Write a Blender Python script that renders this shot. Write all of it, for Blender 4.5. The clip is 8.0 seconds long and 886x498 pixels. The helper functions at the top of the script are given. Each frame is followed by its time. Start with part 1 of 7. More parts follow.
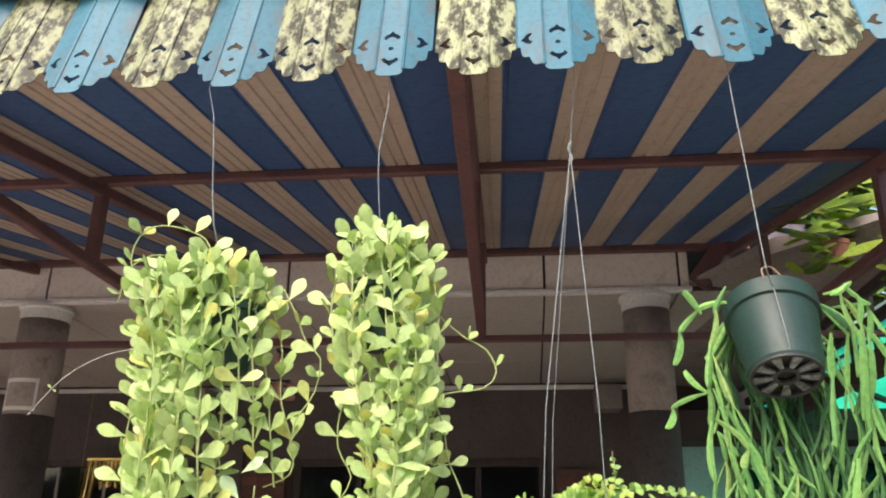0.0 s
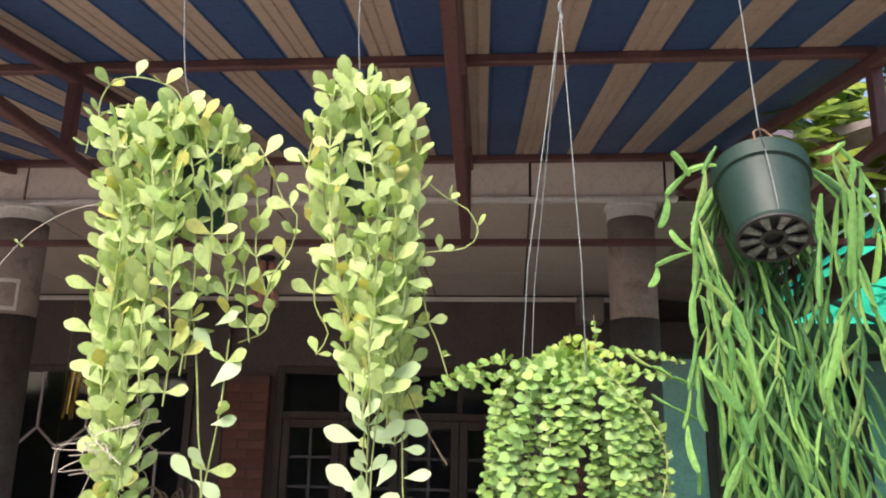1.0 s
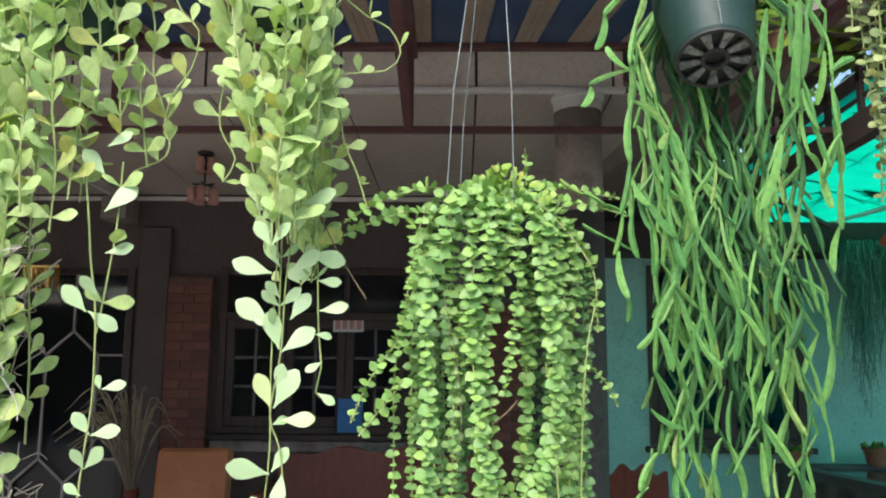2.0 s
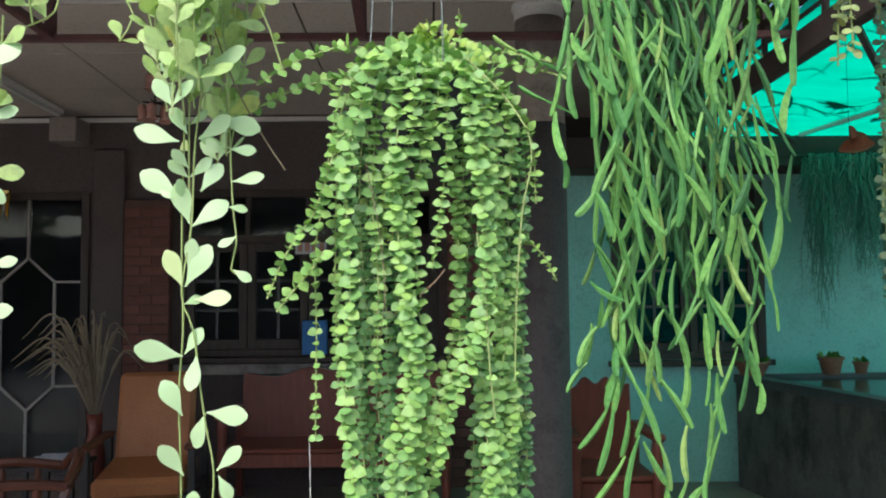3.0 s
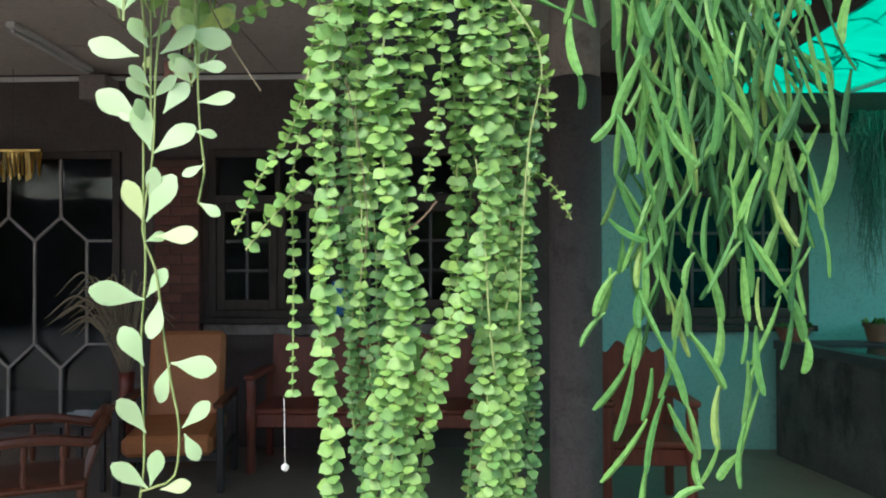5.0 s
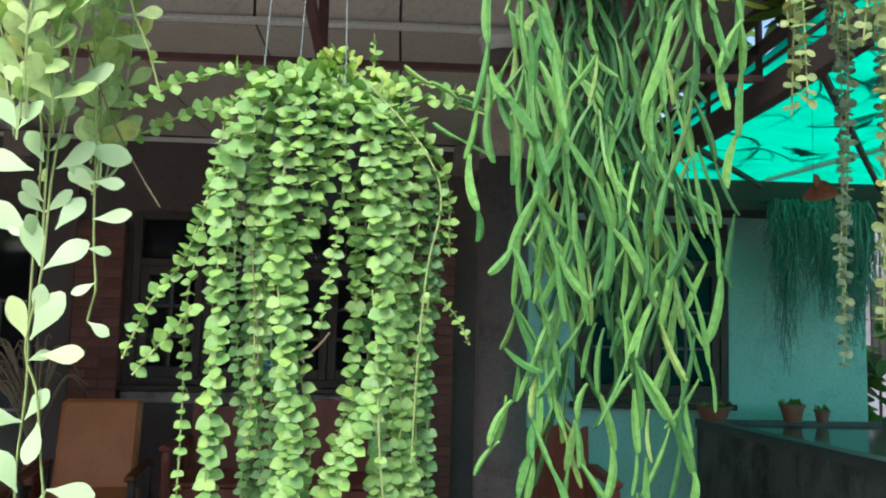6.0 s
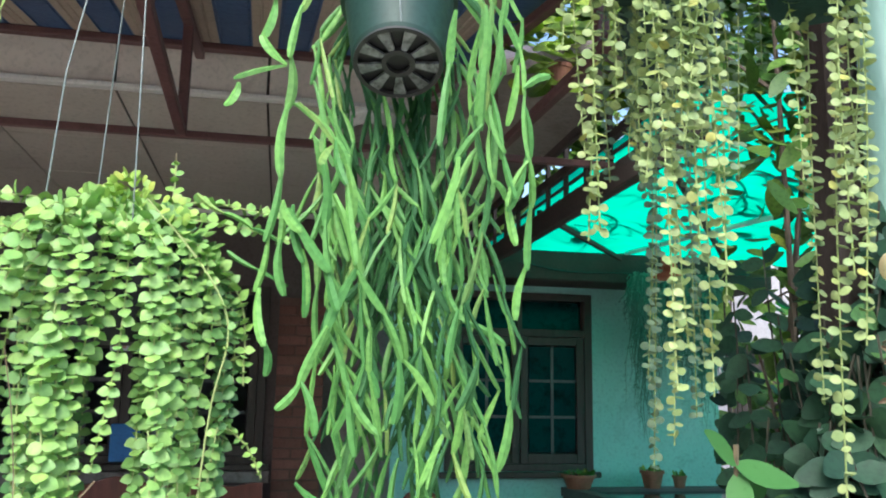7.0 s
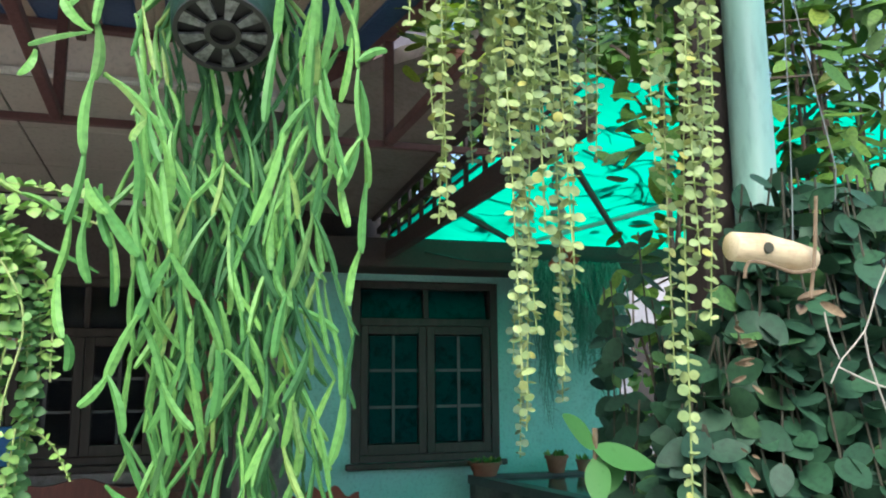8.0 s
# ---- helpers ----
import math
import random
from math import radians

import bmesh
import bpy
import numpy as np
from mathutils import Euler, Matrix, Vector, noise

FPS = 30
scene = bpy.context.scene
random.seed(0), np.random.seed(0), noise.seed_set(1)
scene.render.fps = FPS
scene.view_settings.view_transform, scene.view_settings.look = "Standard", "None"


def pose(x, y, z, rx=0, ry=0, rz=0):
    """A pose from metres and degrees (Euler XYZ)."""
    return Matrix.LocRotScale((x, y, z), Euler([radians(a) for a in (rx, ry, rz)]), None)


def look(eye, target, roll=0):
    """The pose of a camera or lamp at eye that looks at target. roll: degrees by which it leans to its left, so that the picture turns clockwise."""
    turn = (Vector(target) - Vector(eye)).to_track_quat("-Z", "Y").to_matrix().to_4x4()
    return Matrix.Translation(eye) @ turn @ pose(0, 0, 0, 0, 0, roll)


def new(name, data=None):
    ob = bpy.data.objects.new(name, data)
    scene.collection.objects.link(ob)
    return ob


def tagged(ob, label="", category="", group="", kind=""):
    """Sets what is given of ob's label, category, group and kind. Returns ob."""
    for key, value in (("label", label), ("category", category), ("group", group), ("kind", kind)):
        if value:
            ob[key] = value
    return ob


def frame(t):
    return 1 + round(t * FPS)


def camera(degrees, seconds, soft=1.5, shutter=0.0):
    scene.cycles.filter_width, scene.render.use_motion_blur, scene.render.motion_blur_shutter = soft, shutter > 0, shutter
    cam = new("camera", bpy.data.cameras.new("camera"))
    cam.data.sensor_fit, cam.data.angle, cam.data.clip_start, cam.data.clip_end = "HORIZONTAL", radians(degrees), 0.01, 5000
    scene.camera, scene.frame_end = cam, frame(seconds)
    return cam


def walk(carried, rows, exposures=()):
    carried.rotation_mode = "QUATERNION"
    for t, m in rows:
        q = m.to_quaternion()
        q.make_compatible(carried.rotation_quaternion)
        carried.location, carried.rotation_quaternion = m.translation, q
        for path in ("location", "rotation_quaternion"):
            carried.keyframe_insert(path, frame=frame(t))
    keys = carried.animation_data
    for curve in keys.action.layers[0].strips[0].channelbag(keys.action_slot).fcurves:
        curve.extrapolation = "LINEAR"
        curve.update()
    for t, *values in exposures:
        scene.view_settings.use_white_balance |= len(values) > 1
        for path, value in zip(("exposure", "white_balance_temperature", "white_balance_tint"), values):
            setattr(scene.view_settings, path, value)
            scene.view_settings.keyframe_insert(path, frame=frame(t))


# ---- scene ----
cam = camera(57.7, 8.0, soft=2.0)
PATH = [
    (0, (0.253, 0.07, 1.686), (0.052, 1.941, 2.366), 0.6),
    (0.5, (0.263, 0.102, 1.642), (0.069, 2.004, 2.229), 1.0),
    (1, (0.255, 0.132, 1.61), (0.086, 2.061, 2.107), 1.2),
    (1.5, (0.262, 0.184, 1.562), (0.159, 2.144, 1.948), 1.0),
    (2, (0.289, 0.232, 1.516), (0.241, 2.21, 1.806), 0.5),
    (2.2, (0.294, 0.248, 1.507), (0.279, 2.233, 1.749), 0.2),
    (3.3, (0.357, 0.34, 1.439), (0.385, 2.338, 1.517), -0.6),
    (3.5, (0.368, 0.364, 1.433), (0.391, 2.364, 1.485), -0.7),
    (4, (0.378, 0.41, 1.417), (0.344, 2.41, 1.419), -1.2),
    (4.2, (0.368, 0.416, 1.417), (0.307, 2.415, 1.416), -1.4),
    (5.3, (0.383, 0.426, 1.438), (0.338, 2.425, 1.502), 0.5),
    (5.5, (0.386, 0.42, 1.447), (0.363, 2.418, 1.545), 1.0),
    (6, (0.414, 0.419, 1.49), (0.508, 2.408, 1.676), 1.4),
    (6.5, (0.46, 0.407, 1.541), (0.7, 2.372, 1.824), 1.2),
    (7, (0.499, 0.397, 1.562), (0.875, 2.332, 1.901), 1.0),
    (7.5, (0.545, 0.389, 1.565), (1.04, 2.294, 1.918), 0.5),
    (8, (0.589, 0.415, 1.56), (1.168, 2.303, 1.878), -0.5),
]
EXPOSURES = [(0, 0.84, 6850, 18), (1.2, 0.77, 6850, 21), (2.0, 0.595, 6200, 10), (3.5, 0.47, 6000, 8), (5.5, 0.51, 5950, 6), (6.5, 0.74, 6050, 6), (7.2, 0.97, 5950, 5), (8, 0.875, 6000, 3)]
walk(cam, [(t, look(eye, target, roll)) for t, eye, target, roll in PATH], exposures=EXPOSURES)

# ---- light ----
SUN_ELEVATION, SUN_TURN = 48.0, 200.0
world = bpy.data.worlds.new("sky")
scene.world = world
world.use_nodes = True
sky = world.node_tree.nodes.new("ShaderNodeTexSky")
sky.sky_type, sky.sun_disc = "NISHITA", False
sky.sun_elevation, sky.sun_rotation = radians(SUN_ELEVATION), radians(SUN_TURN)
sky.dust_density, sky.air_density = 3.0, 1.0
world.node_tree.links.new(sky.outputs[0], world.node_tree.nodes["Background"].inputs[0])
world.node_tree.nodes["Background"].inputs[1].default_value = 0.19
sun_data = bpy.data.lights.new("sun", "SUN")
sun_data.energy, sun_data.angle, sun_data.color = 1.9, radians(35), (1.0, 0.95, 0.86)
sun = new("sun", sun_data)
_a, _e = radians(SUN_TURN), radians(SUN_ELEVATION)
sun.matrix_world = look(Vector((math.sin(_a) * math.cos(_e), math.cos(_a) * math.cos(_e), math.sin(_e))) * 20, (0, 0, 0))


# ---- building helpers ----
def thing(name, base, label, category, group="", kind=""):
    ob = new(name)
    ob.location = base
    ob.empty_display_size = 0.05
    return tagged(ob, label, category, group, kind)


def hang(ob, parent):
    """Makes ob a part of parent; its mesh is in world metres."""
    ob.parent = parent
    if parent.parent is None:
        ob.matrix_parent_inverse = Matrix.Translation(-Vector(parent.location))
    return ob


def mesh_of(bm, name, smooth=False):
    me = bpy.data.meshes.new(name)
    bmesh.ops.recalc_face_normals(bm, faces=bm.faces)
    bm.to_mesh(me)
    bm.free()
    if smooth:
        for p in me.polygons:
            p.use_smooth = True
    return me


def part(name, bm, material, parent=None, label="", kind="", smooth=False):
    me = bm if isinstance(bm, bpy.types.Mesh) else mesh_of(bm, name, smooth)
    if material and not me.materials:
        me.materials.append(material)
    ob = new(name, me)
    if parent:
        hang(ob, parent)
    return tagged(ob, label, kind=kind)


def solid(name, bm, material, label, category, group="", kind="", smooth=False):
    ob = part(name, bm, material, smooth=smooth)
    return tagged(ob, label, category, group, kind)


def box(bm, lo, hi, bevel=0.0, turn=None):
    """A box from corner to corner, bevelled, turned by a matrix about its middle."""
    lo, hi = Vector(lo), Vector(hi)
    mid, size = (lo + hi) / 2, hi - lo
    m = Matrix.Translation(mid) @ (turn if turn else Matrix()) @ Matrix.Diagonal((*size, 1))
    made = bmesh.ops.create_cube(bm, size=1, matrix=m)["verts"]
    if bevel:
        edges = list({e for v in made for e in v.link_edges})
        bmesh.ops.bevel(bm, geom=edges, offset=bevel, segments=1, affect="EDGES")
    return bm


def bar(bm, a, b, w, h=None, bevel=0.0):
    """A square bar from a to b."""
    a, b = Vector(a), Vector(b)
    h = h or w
    d = b - a
    q = d.to_track_quat("Y", "Z").to_matrix().to_4x4()
    m = Matrix.Translation((a + b) / 2) @ q @ Matrix.Diagonal((w, d.length, h, 1))
    made = bmesh.ops.create_cube(bm, size=1, matrix=m)["verts"]
    if bevel:
        bmesh.ops.bevel(bm, geom=list({e for v in made for e in v.link_edges}), offset=bevel, segments=1, affect="EDGES")
    return bm


def tube(bm, pts, radii, sides=6, caps=True):
    """A tube along points."""
    pts = [Vector(p) for p in pts]
    if not hasattr(radii, "__len__"):
        radii = [radii] * len(pts)
    rings, ref = [], None
    for i, p in enumerate(pts):
        d = (pts[min(i + 1, len(pts) - 1)] - pts[max(i - 1, 0)]).normalized()
        if ref is None:
            ref = d.orthogonal().normalized()
        ref = (ref - d * ref.dot(d)).normalized()
        side = d.cross(ref)
        rings.append([bm.verts.new(p + (ref * math.cos(6.2832 * k / sides) + side * math.sin(6.2832 * k / sides)) * radii[i]) for k in range(sides)])
    for r0, r1 in zip(rings, rings[1:]):
        for k in range(sides):
            bm.faces.new((r0[k], r0[(k + 1) % sides], r1[(k + 1) % sides], r1[k]))
    if caps:
        bm.faces.new(list(reversed(rings[0])))
        bm.faces.new(rings[-1])
    return bm


def lathe(bm, profile, at=(0, 0, 0), turn=None, sides=24):
    """A turned form: (radius, height) rows about an upright axis."""
    m = Matrix.Translation(at) @ (turn if turn else Matrix())
    rings = []
    for r, z in profile:
        rings.append([bm.verts.new(m @ Vector((r * math.cos(6.2832 * k / sides), r * math.sin(6.2832 * k / sides), z))) for k in range(sides)])
    for r0, r1 in zip(rings, rings[1:]):
        for k in range(sides):
            bm.faces.new((r0[k], r0[(k + 1) % sides], r1[(k + 1) % sides], r1[k]))
    bm.faces.new(list(reversed(rings[0])))
    bm.faces.new(rings[-1])
    return bm


def spline(ctrl, step=0.012):
    """Smooth points through control points."""
    c = [Vector(p) for p in ctrl]
    c = [c[0] * 2 - c[1]] + c + [c[-1] * 2 - c[-2]]
    out = []
    for i in range(1, len(c) - 2):
        n = max(2, int((c[i + 1] - c[i]).length / step))
        for k in range(n):
            t = k / n
            out.append(0.5 * ((2 * c[i]) + (c[i + 1] - c[i - 1]) * t + (2 * c[i - 1] - 5 * c[i] + 4 * c[i + 1] - c[i + 2]) * t * t + (3 * c[i] - c[i - 1] - 3 * c[i + 1] + c[i + 2]) * t ** 3))
    out.append(c[-2])
    return out


def basis(p, along, normal, s=1.0):
    """A pose whose y runs along and whose z is nearest to normal."""
    y = Vector(along).normalized()
    z = Vector(normal)
    z = z - y * z.dot(y)
    z = z.normalized() if z.length > 1e-4 else y.orthogonal().normalized()
    x = y.cross(z)
    m = Matrix((x, y, z)).transposed().to_4x4()
    m = m @ Matrix.Diagonal((s, s, s, 1))
    m.translation = p
    return m


def leaf_mesh(name, length, width, material, shape="oval", thick=0.0012, fold=0.0, curl=0.0, rows=5):
    """A leaf with thickness from the origin along y, facing z."""
    verts, faces = [], []
    prof = []
    for i in range(rows + 1):
        t = i / rows
        if shape == "oval":
            w = math.sin(math.pi * (t * 0.93 + 0.035) ** 0.85) ** 0.75
        elif shape == "obovate":
            w = max(0.07, math.sin(math.pi * (t * 0.95 + 0.02) ** 1.7) ** 0.8)
        elif shape == "round":
            w = math.sqrt(max(0.02, 1 - (2 * t - 1) ** 2))
        elif shape == "heart":
            w = (0.45 + 0.55 * math.sin(math.pi / 2 * t / 0.36)) if t < 0.36 else max(0.03, 1 - ((t - 0.36) / 0.64) ** 1.9)
        elif shape == "pod":
            w = min(1.0, 0.42 + 1.25 * t) * min(1.0, 0.50 + 4.0 * (1 - t)) * (0.94 + 0.06 * math.cos(19 * t))
        else:
            w = math.sin(math.pi * (t * 0.95 + 0.02) ** 0.7) ** 0.9
        prof.append((t, w))
    for side in (1, -1):
        for t, w in prof:
            hw = width / 2 * w
            zc = curl * length * (t * t)
            th = thick * side * (0.35 + 0.65 * min(1, w))
            verts += [(-hw, t * length, zc + fold * hw), (0, t * length, zc + th), (hw, t * length, zc + fold * hw)]
    n = rows + 1
    for s in (0, 1):
        o = s * n * 3
        for i in range(rows):
            for k in (0, 1):
                a = o + i * 3 + k
                q = (a, a + 1, a + 4, a + 3)
                faces.append(q if s == 0 else q[::-1])
    me = bpy.data.meshes.new(name)
    me.from_pydata(verts, [], faces)
    me.materials.append(material)
    for p in me.polygons:
        p.use_smooth = True
    return me


def scatter(parent, name, kinds, poses, limit=300, label=""):
    """Pieces of a plant: the nearest as objects of their own on shared meshes, the rest joined."""
    poses = sorted(poses, key=lambda m: m.translation.y)
    for i, m in enumerate(poses[:limit]):
        ob = new(name, kinds[i % len(kinds)])
        hang(ob, parent)
        ob.matrix_basis = m
    rest = poses[limit:]
    if not rest:
        return
    verts, faces, base = [], [], 0
    data = []
    for me in kinds:
        co = np.array([v.co for v in me.vertices])
        data.append((np.c_[co, np.ones(len(co))], [tuple(p.vertices) for p in me.polygons]))
    for i, m in enumerate(rest):
        co, fs = data[i % len(kinds)]
        verts.append((co @ np.array(m).T)[:, :3])
        faces += [tuple(v + base for v in f) for f in fs]
        base += len(co)
    me = bpy.data.meshes.new(name + "_mass")
    me.from_pydata(np.vstack(verts).tolist(), [], faces)
    me.materials.append(kinds[0].materials[0])
    for p in me.polygons:
        p.use_smooth = True
    hang(tagged(new(name + "_mass", me), label, kind="stuff"), parent)


# ---- materials ----
def nodes_of(name):
    m = bpy.data.materials.new(name)
    m.use_nodes = True
    return m, m.node_tree, m.node_tree.nodes["Principled BSDF"]


def mix_rgb(nt, fac, a, b, mode="MIX"):
    n = nt.nodes.new("ShaderNodeMix")
    n.data_type, n.blend_type = "RGBA", mode
    for sock, v in ((n.inputs[0], fac), (n.inputs[6], a), (n.inputs[7], b)):
        if hasattr(v, "is_output"):
            nt.links.new(v, sock)
        elif isinstance(v, (int, float)):
            sock.default_value = v
        else:
            sock.default_value = (*v, 1)
    return n.outputs[2]


def noise_of(nt, scale, detail=4.0, stretch=None, rough=0.55):
    co = nt.nodes.new("ShaderNodeTexCoord").outputs["Object"]
    if stretch:
        mp = nt.nodes.new("ShaderNodeMapping")
        mp.inputs["Scale"].default_value = stretch
        nt.links.new(co, mp.inputs[0])
        co = mp.outputs[0]
    n = nt.nodes.new("ShaderNodeTexNoise")
    n.inputs["Scale"].default_value, n.inputs["Detail"].default_value, n.inputs["Roughness"].default_value = scale, detail, rough
    nt.links.new(co, n.inputs[0])
    return n.outputs[0]


def ramp(nt, value, lo, hi):
    n = nt.nodes.new("ShaderNodeMapRange")
    n.inputs[1].default_value, n.inputs[2].default_value = lo, hi
    nt.links.new(value, n.inputs[0])
    return n.outputs[0]


def surface(name, a, b, coarse=3.0, fine=60.0, rough=0.7, bump=0.15, metal=0.0, stain=None, stain_at=(0.55, 0.75), stain_scale=6.0, stretch=None, piece=0.0, depth=0.004, stain_stretch=None):
    """Paint, wood, stone: two tones at two scales, stains and relief."""
    m, nt, bsdf = nodes_of(name)
    n1, n2 = noise_of(nt, coarse, 3, stretch), noise_of(nt, fine, 5, stretch)
    col = mix_rgb(nt, ramp(nt, n1, 0.3, 0.7), a, b)
    dark = tuple(c * 0.72 for c in a)
    col = mix_rgb(nt, ramp(nt, n2, 0.5, 0.85), col, dark)
    if stain:
        col = mix_rgb(nt, ramp(nt, noise_of(nt, stain_scale, 6, stain_stretch, 0.7), *stain_at), col, stain)
    if piece:
        r = nt.nodes.new("ShaderNodeObjectInfo").outputs["Random"]
        v = nt.nodes.new("ShaderNodeHueSaturation")
        nt.links.new(col, v.inputs["Color"])
        nt.links.new(ramp_to(nt, r, 1 - piece, 1 + piece), v.inputs["Value"])
        col = v.outputs[0]
    nt.links.new(col, bsdf.inputs["Base Color"])
    bsdf.inputs["Metallic"].default_value = metal
    nt.links.new(ramp_to(nt, n2, max(0.03, rough - 0.12), min(1, rough + 0.12)), bsdf.inputs["Roughness"])
    bp = nt.nodes.new("ShaderNodeBump")
    bp.inputs["Strength"].default_value, bp.inputs["Distance"].default_value = bump, depth
    nt.links.new(n2, bp.inputs["Height"])
    nt.links.new(bp.outputs[0], bsdf.inputs["Normal"])
    return m


def ramp_to(nt, value, lo, hi):
    n = nt.nodes.new("ShaderNodeMapRange")
    n.inputs[3].default_value, n.inputs[4].default_value = lo, hi
    nt.links.new(value, n.inputs[0])
    return n.outputs[0]


def foliage(name, young, old, rough=0.45, glow=0.3, yellow=None, spec=0.4, speck=(0.45, 0.9)):
    """Leaf flesh that lets some light through; each leaf has its own tone."""
    m, nt, bsdf = nodes_of(name)
    add = nt.nodes.new("ShaderNodeMath")
    add.operation = "ADD"
    nt.links.new(nt.nodes.new("ShaderNodeObjectInfo").outputs["Random"], add.inputs[0])
    nt.links.new(nt.nodes.new("ShaderNodeNewGeometry").outputs["Random Per Island"], add.inputs[1])
    fr = nt.nodes.new("ShaderNodeMath")
    fr.operation = "FRACT"
    nt.links.new(add.outputs[0], fr.inputs[0])
    col = mix_rgb(nt, fr.outputs[0], young, old)
    if yellow:
        col = mix_rgb(nt, ramp(nt, fr.outputs[0], 0.9, 0.97), col, yellow)
    spot = noise_of(nt, 90.0, 3)
    col = mix_rgb(nt, ramp(nt, spot, *speck), col, tuple(c * 0.6 for c in old))
    nt.links.new(col, bsdf.inputs["Base Color"])
    bsdf.inputs["Roughness"].default_value = rough
    bsdf.inputs["Specular IOR Level"].default_value = spec
    bp = nt.nodes.new("ShaderNodeBump")
    bp.inputs["Strength"].default_value, bp.inputs["Distance"].default_value = 0.25, 0.001
    nt.links.new(spot, bp.inputs["Height"])
    nt.links.new(bp.outputs[0], bsdf.inputs["Normal"])
    tr = nt.nodes.new("ShaderNodeBsdfTranslucent")
    nt.links.new(col, tr.inputs[0])
    mx = nt.nodes.new("ShaderNodeMixShader")
    mx.inputs[0].default_value = glow
    nt.links.new(bsdf.outputs[0], mx.inputs[1])
    nt.links.new(tr.outputs[0], mx.inputs[2])
    nt.links.new(mx.outputs[0], nt.nodes["Material Output"].inputs[0])
    return m


def glass(name, tint, rough=0.03):
    m, nt, bsdf = nodes_of(name)
    bsdf.inputs["Base Color"].default_value = (*tint, 1)
    bsdf.inputs["Roughness"].default_value = rough
    bsdf.inputs["Transmission Weight"].default_value = 1.0
    bsdf.inputs["Specular IOR Level"].default_value = 0.5
    bsdf.inputs["IOR"].default_value = 1.3
    return m


M_BLUE = surface("awning_blue", (0.036, 0.082, 0.20), (0.050, 0.108, 0.245), 2, 40, 0.5, 0.05)
M_CREAM = surface("awning_cream", (0.42, 0.33, 0.26), (0.49, 0.39, 0.315), 2, 40, 0.55, 0.05)
M_VBLUE = surface("valance_blue_paint", (0.018, 0.135, 0.185), (0.040, 0.180, 0.235), 8, 90, 0.55, 0.2, stain=(0.07, 0.105, 0.115), stain_at=(0.50, 0.66), stain_scale=22, stain_stretch=(1.5, 0.35, 1.0), piece=0.15)
M_VCREAM = surface("valance_mildewed_paint", (0.28, 0.31, 0.145), (0.37, 0.395, 0.235), 8, 90, 0.6, 0.3, stain=(0.026, 0.028, 0.010), stain_at=(0.44, 0.55), stain_scale=36, stain_stretch=(1.3, 0.6, 1.0), piece=0.15)
M_STEEL = surface("red_oxide_steel", (0.115, 0.052, 0.052), (0.155, 0.072, 0.068), 4, 70, 0.55, 0.2, stain=(0.05, 0.03, 0.025))
M_FASCIA = surface("fascia_board", (0.78, 0.70, 0.63), (0.82, 0.74, 0.67), 2, 50, 0.75, 0.05, stain=(0.54, 0.46, 0.40), stain_at=(0.55, 0.9), piece=0.06)
M_TRIM = surface("white_metal_trim", (0.82, 0.79, 0.76), (0.86, 0.83, 0.80), 3, 50, 0.45, 0.05)
M_CEIL = surface("ceiling_board", (0.54, 0.475, 0.425), (0.60, 0.535, 0.48), 2, 40, 0.8, 0.08, stain=(0.48, 0.41, 0.35), stain_at=(0.55, 0.9), stain_scale=3)
M_JOINT = surface("dark_joint", (0.05, 0.04, 0.035), (0.07, 0.05, 0.045), 4, 60, 0.8, 0.1)
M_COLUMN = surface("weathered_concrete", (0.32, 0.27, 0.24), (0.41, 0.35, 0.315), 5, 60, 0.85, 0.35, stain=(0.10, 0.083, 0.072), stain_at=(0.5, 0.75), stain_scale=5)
# darker copy of the column concrete, with shade put into its colour
M_COLUMN_SHADED = surface("shaded_concrete", (0.115, 0.10, 0.095), (0.17, 0.148, 0.14), 5, 60, 0.85, 0.35, stain=(0.055, 0.047, 0.044), stain_at=(0.5, 0.75), stain_scale=5)
M_WHITE = surface("white_paint", (0.74, 0.73, 0.70), (0.80, 0.79, 0.76), 5, 60, 0.6, 0.1, stain=(0.5, 0.46, 0.42), stain_at=(0.6, 0.9))
M_WALL = surface("grey_brown_wall", (0.10, 0.08, 0.078), (0.14, 0.115, 0.108), 2, 50, 0.85, 0.2, stain=(0.075, 0.06, 0.055), stain_at=(0.5, 0.85), stain_scale=2)
M_WALL_PALE = surface("dulled_sill_paint", (0.30, 0.27, 0.25), (0.38, 0.34, 0.32), 4, 60, 0.8, 0.2, stain=(0.14, 0.11, 0.10), stain_at=(0.45, 0.7))
# brown board with the shade under the porch edge put into its colour
M_SOFFIT_SHADED = surface("shaded_brown_board", (0.26, 0.22, 0.20), (0.34, 0.29, 0.265), 2, 40, 0.85, 0.15, stain=(0.15, 0.125, 0.115), stain_at=(0.5, 0.8), stain_scale=4)
M_BRICK = surface("red_brick", (0.17, 0.072, 0.058), (0.22, 0.095, 0.075), 8, 80, 0.85, 0.4, piece=0.2)
M_MORTAR = surface("mortar", (0.13, 0.072, 0.06), (0.17, 0.095, 0.08), 8, 90, 0.9, 0.3)
M_TEAL = surface("teal_wall_paint", (0.31, 0.65, 0.60), (0.39, 0.73, 0.68), 1.6, 40, 0.75, 0.15, stain=(0.14, 0.33, 0.30), stain_at=(0.55, 0.9), stain_scale=2.5)
M_FRAME = surface("dark_window_wood", (0.045, 0.034, 0.030), (0.07, 0.055, 0.048), 4, 60, 0.6, 0.2, stretch=(6, 6, 1))
M_BAR = surface("glazing_bar_paint", (0.085, 0.085, 0.088), (0.12, 0.12, 0.123), 4, 60, 0.6, 0.1)
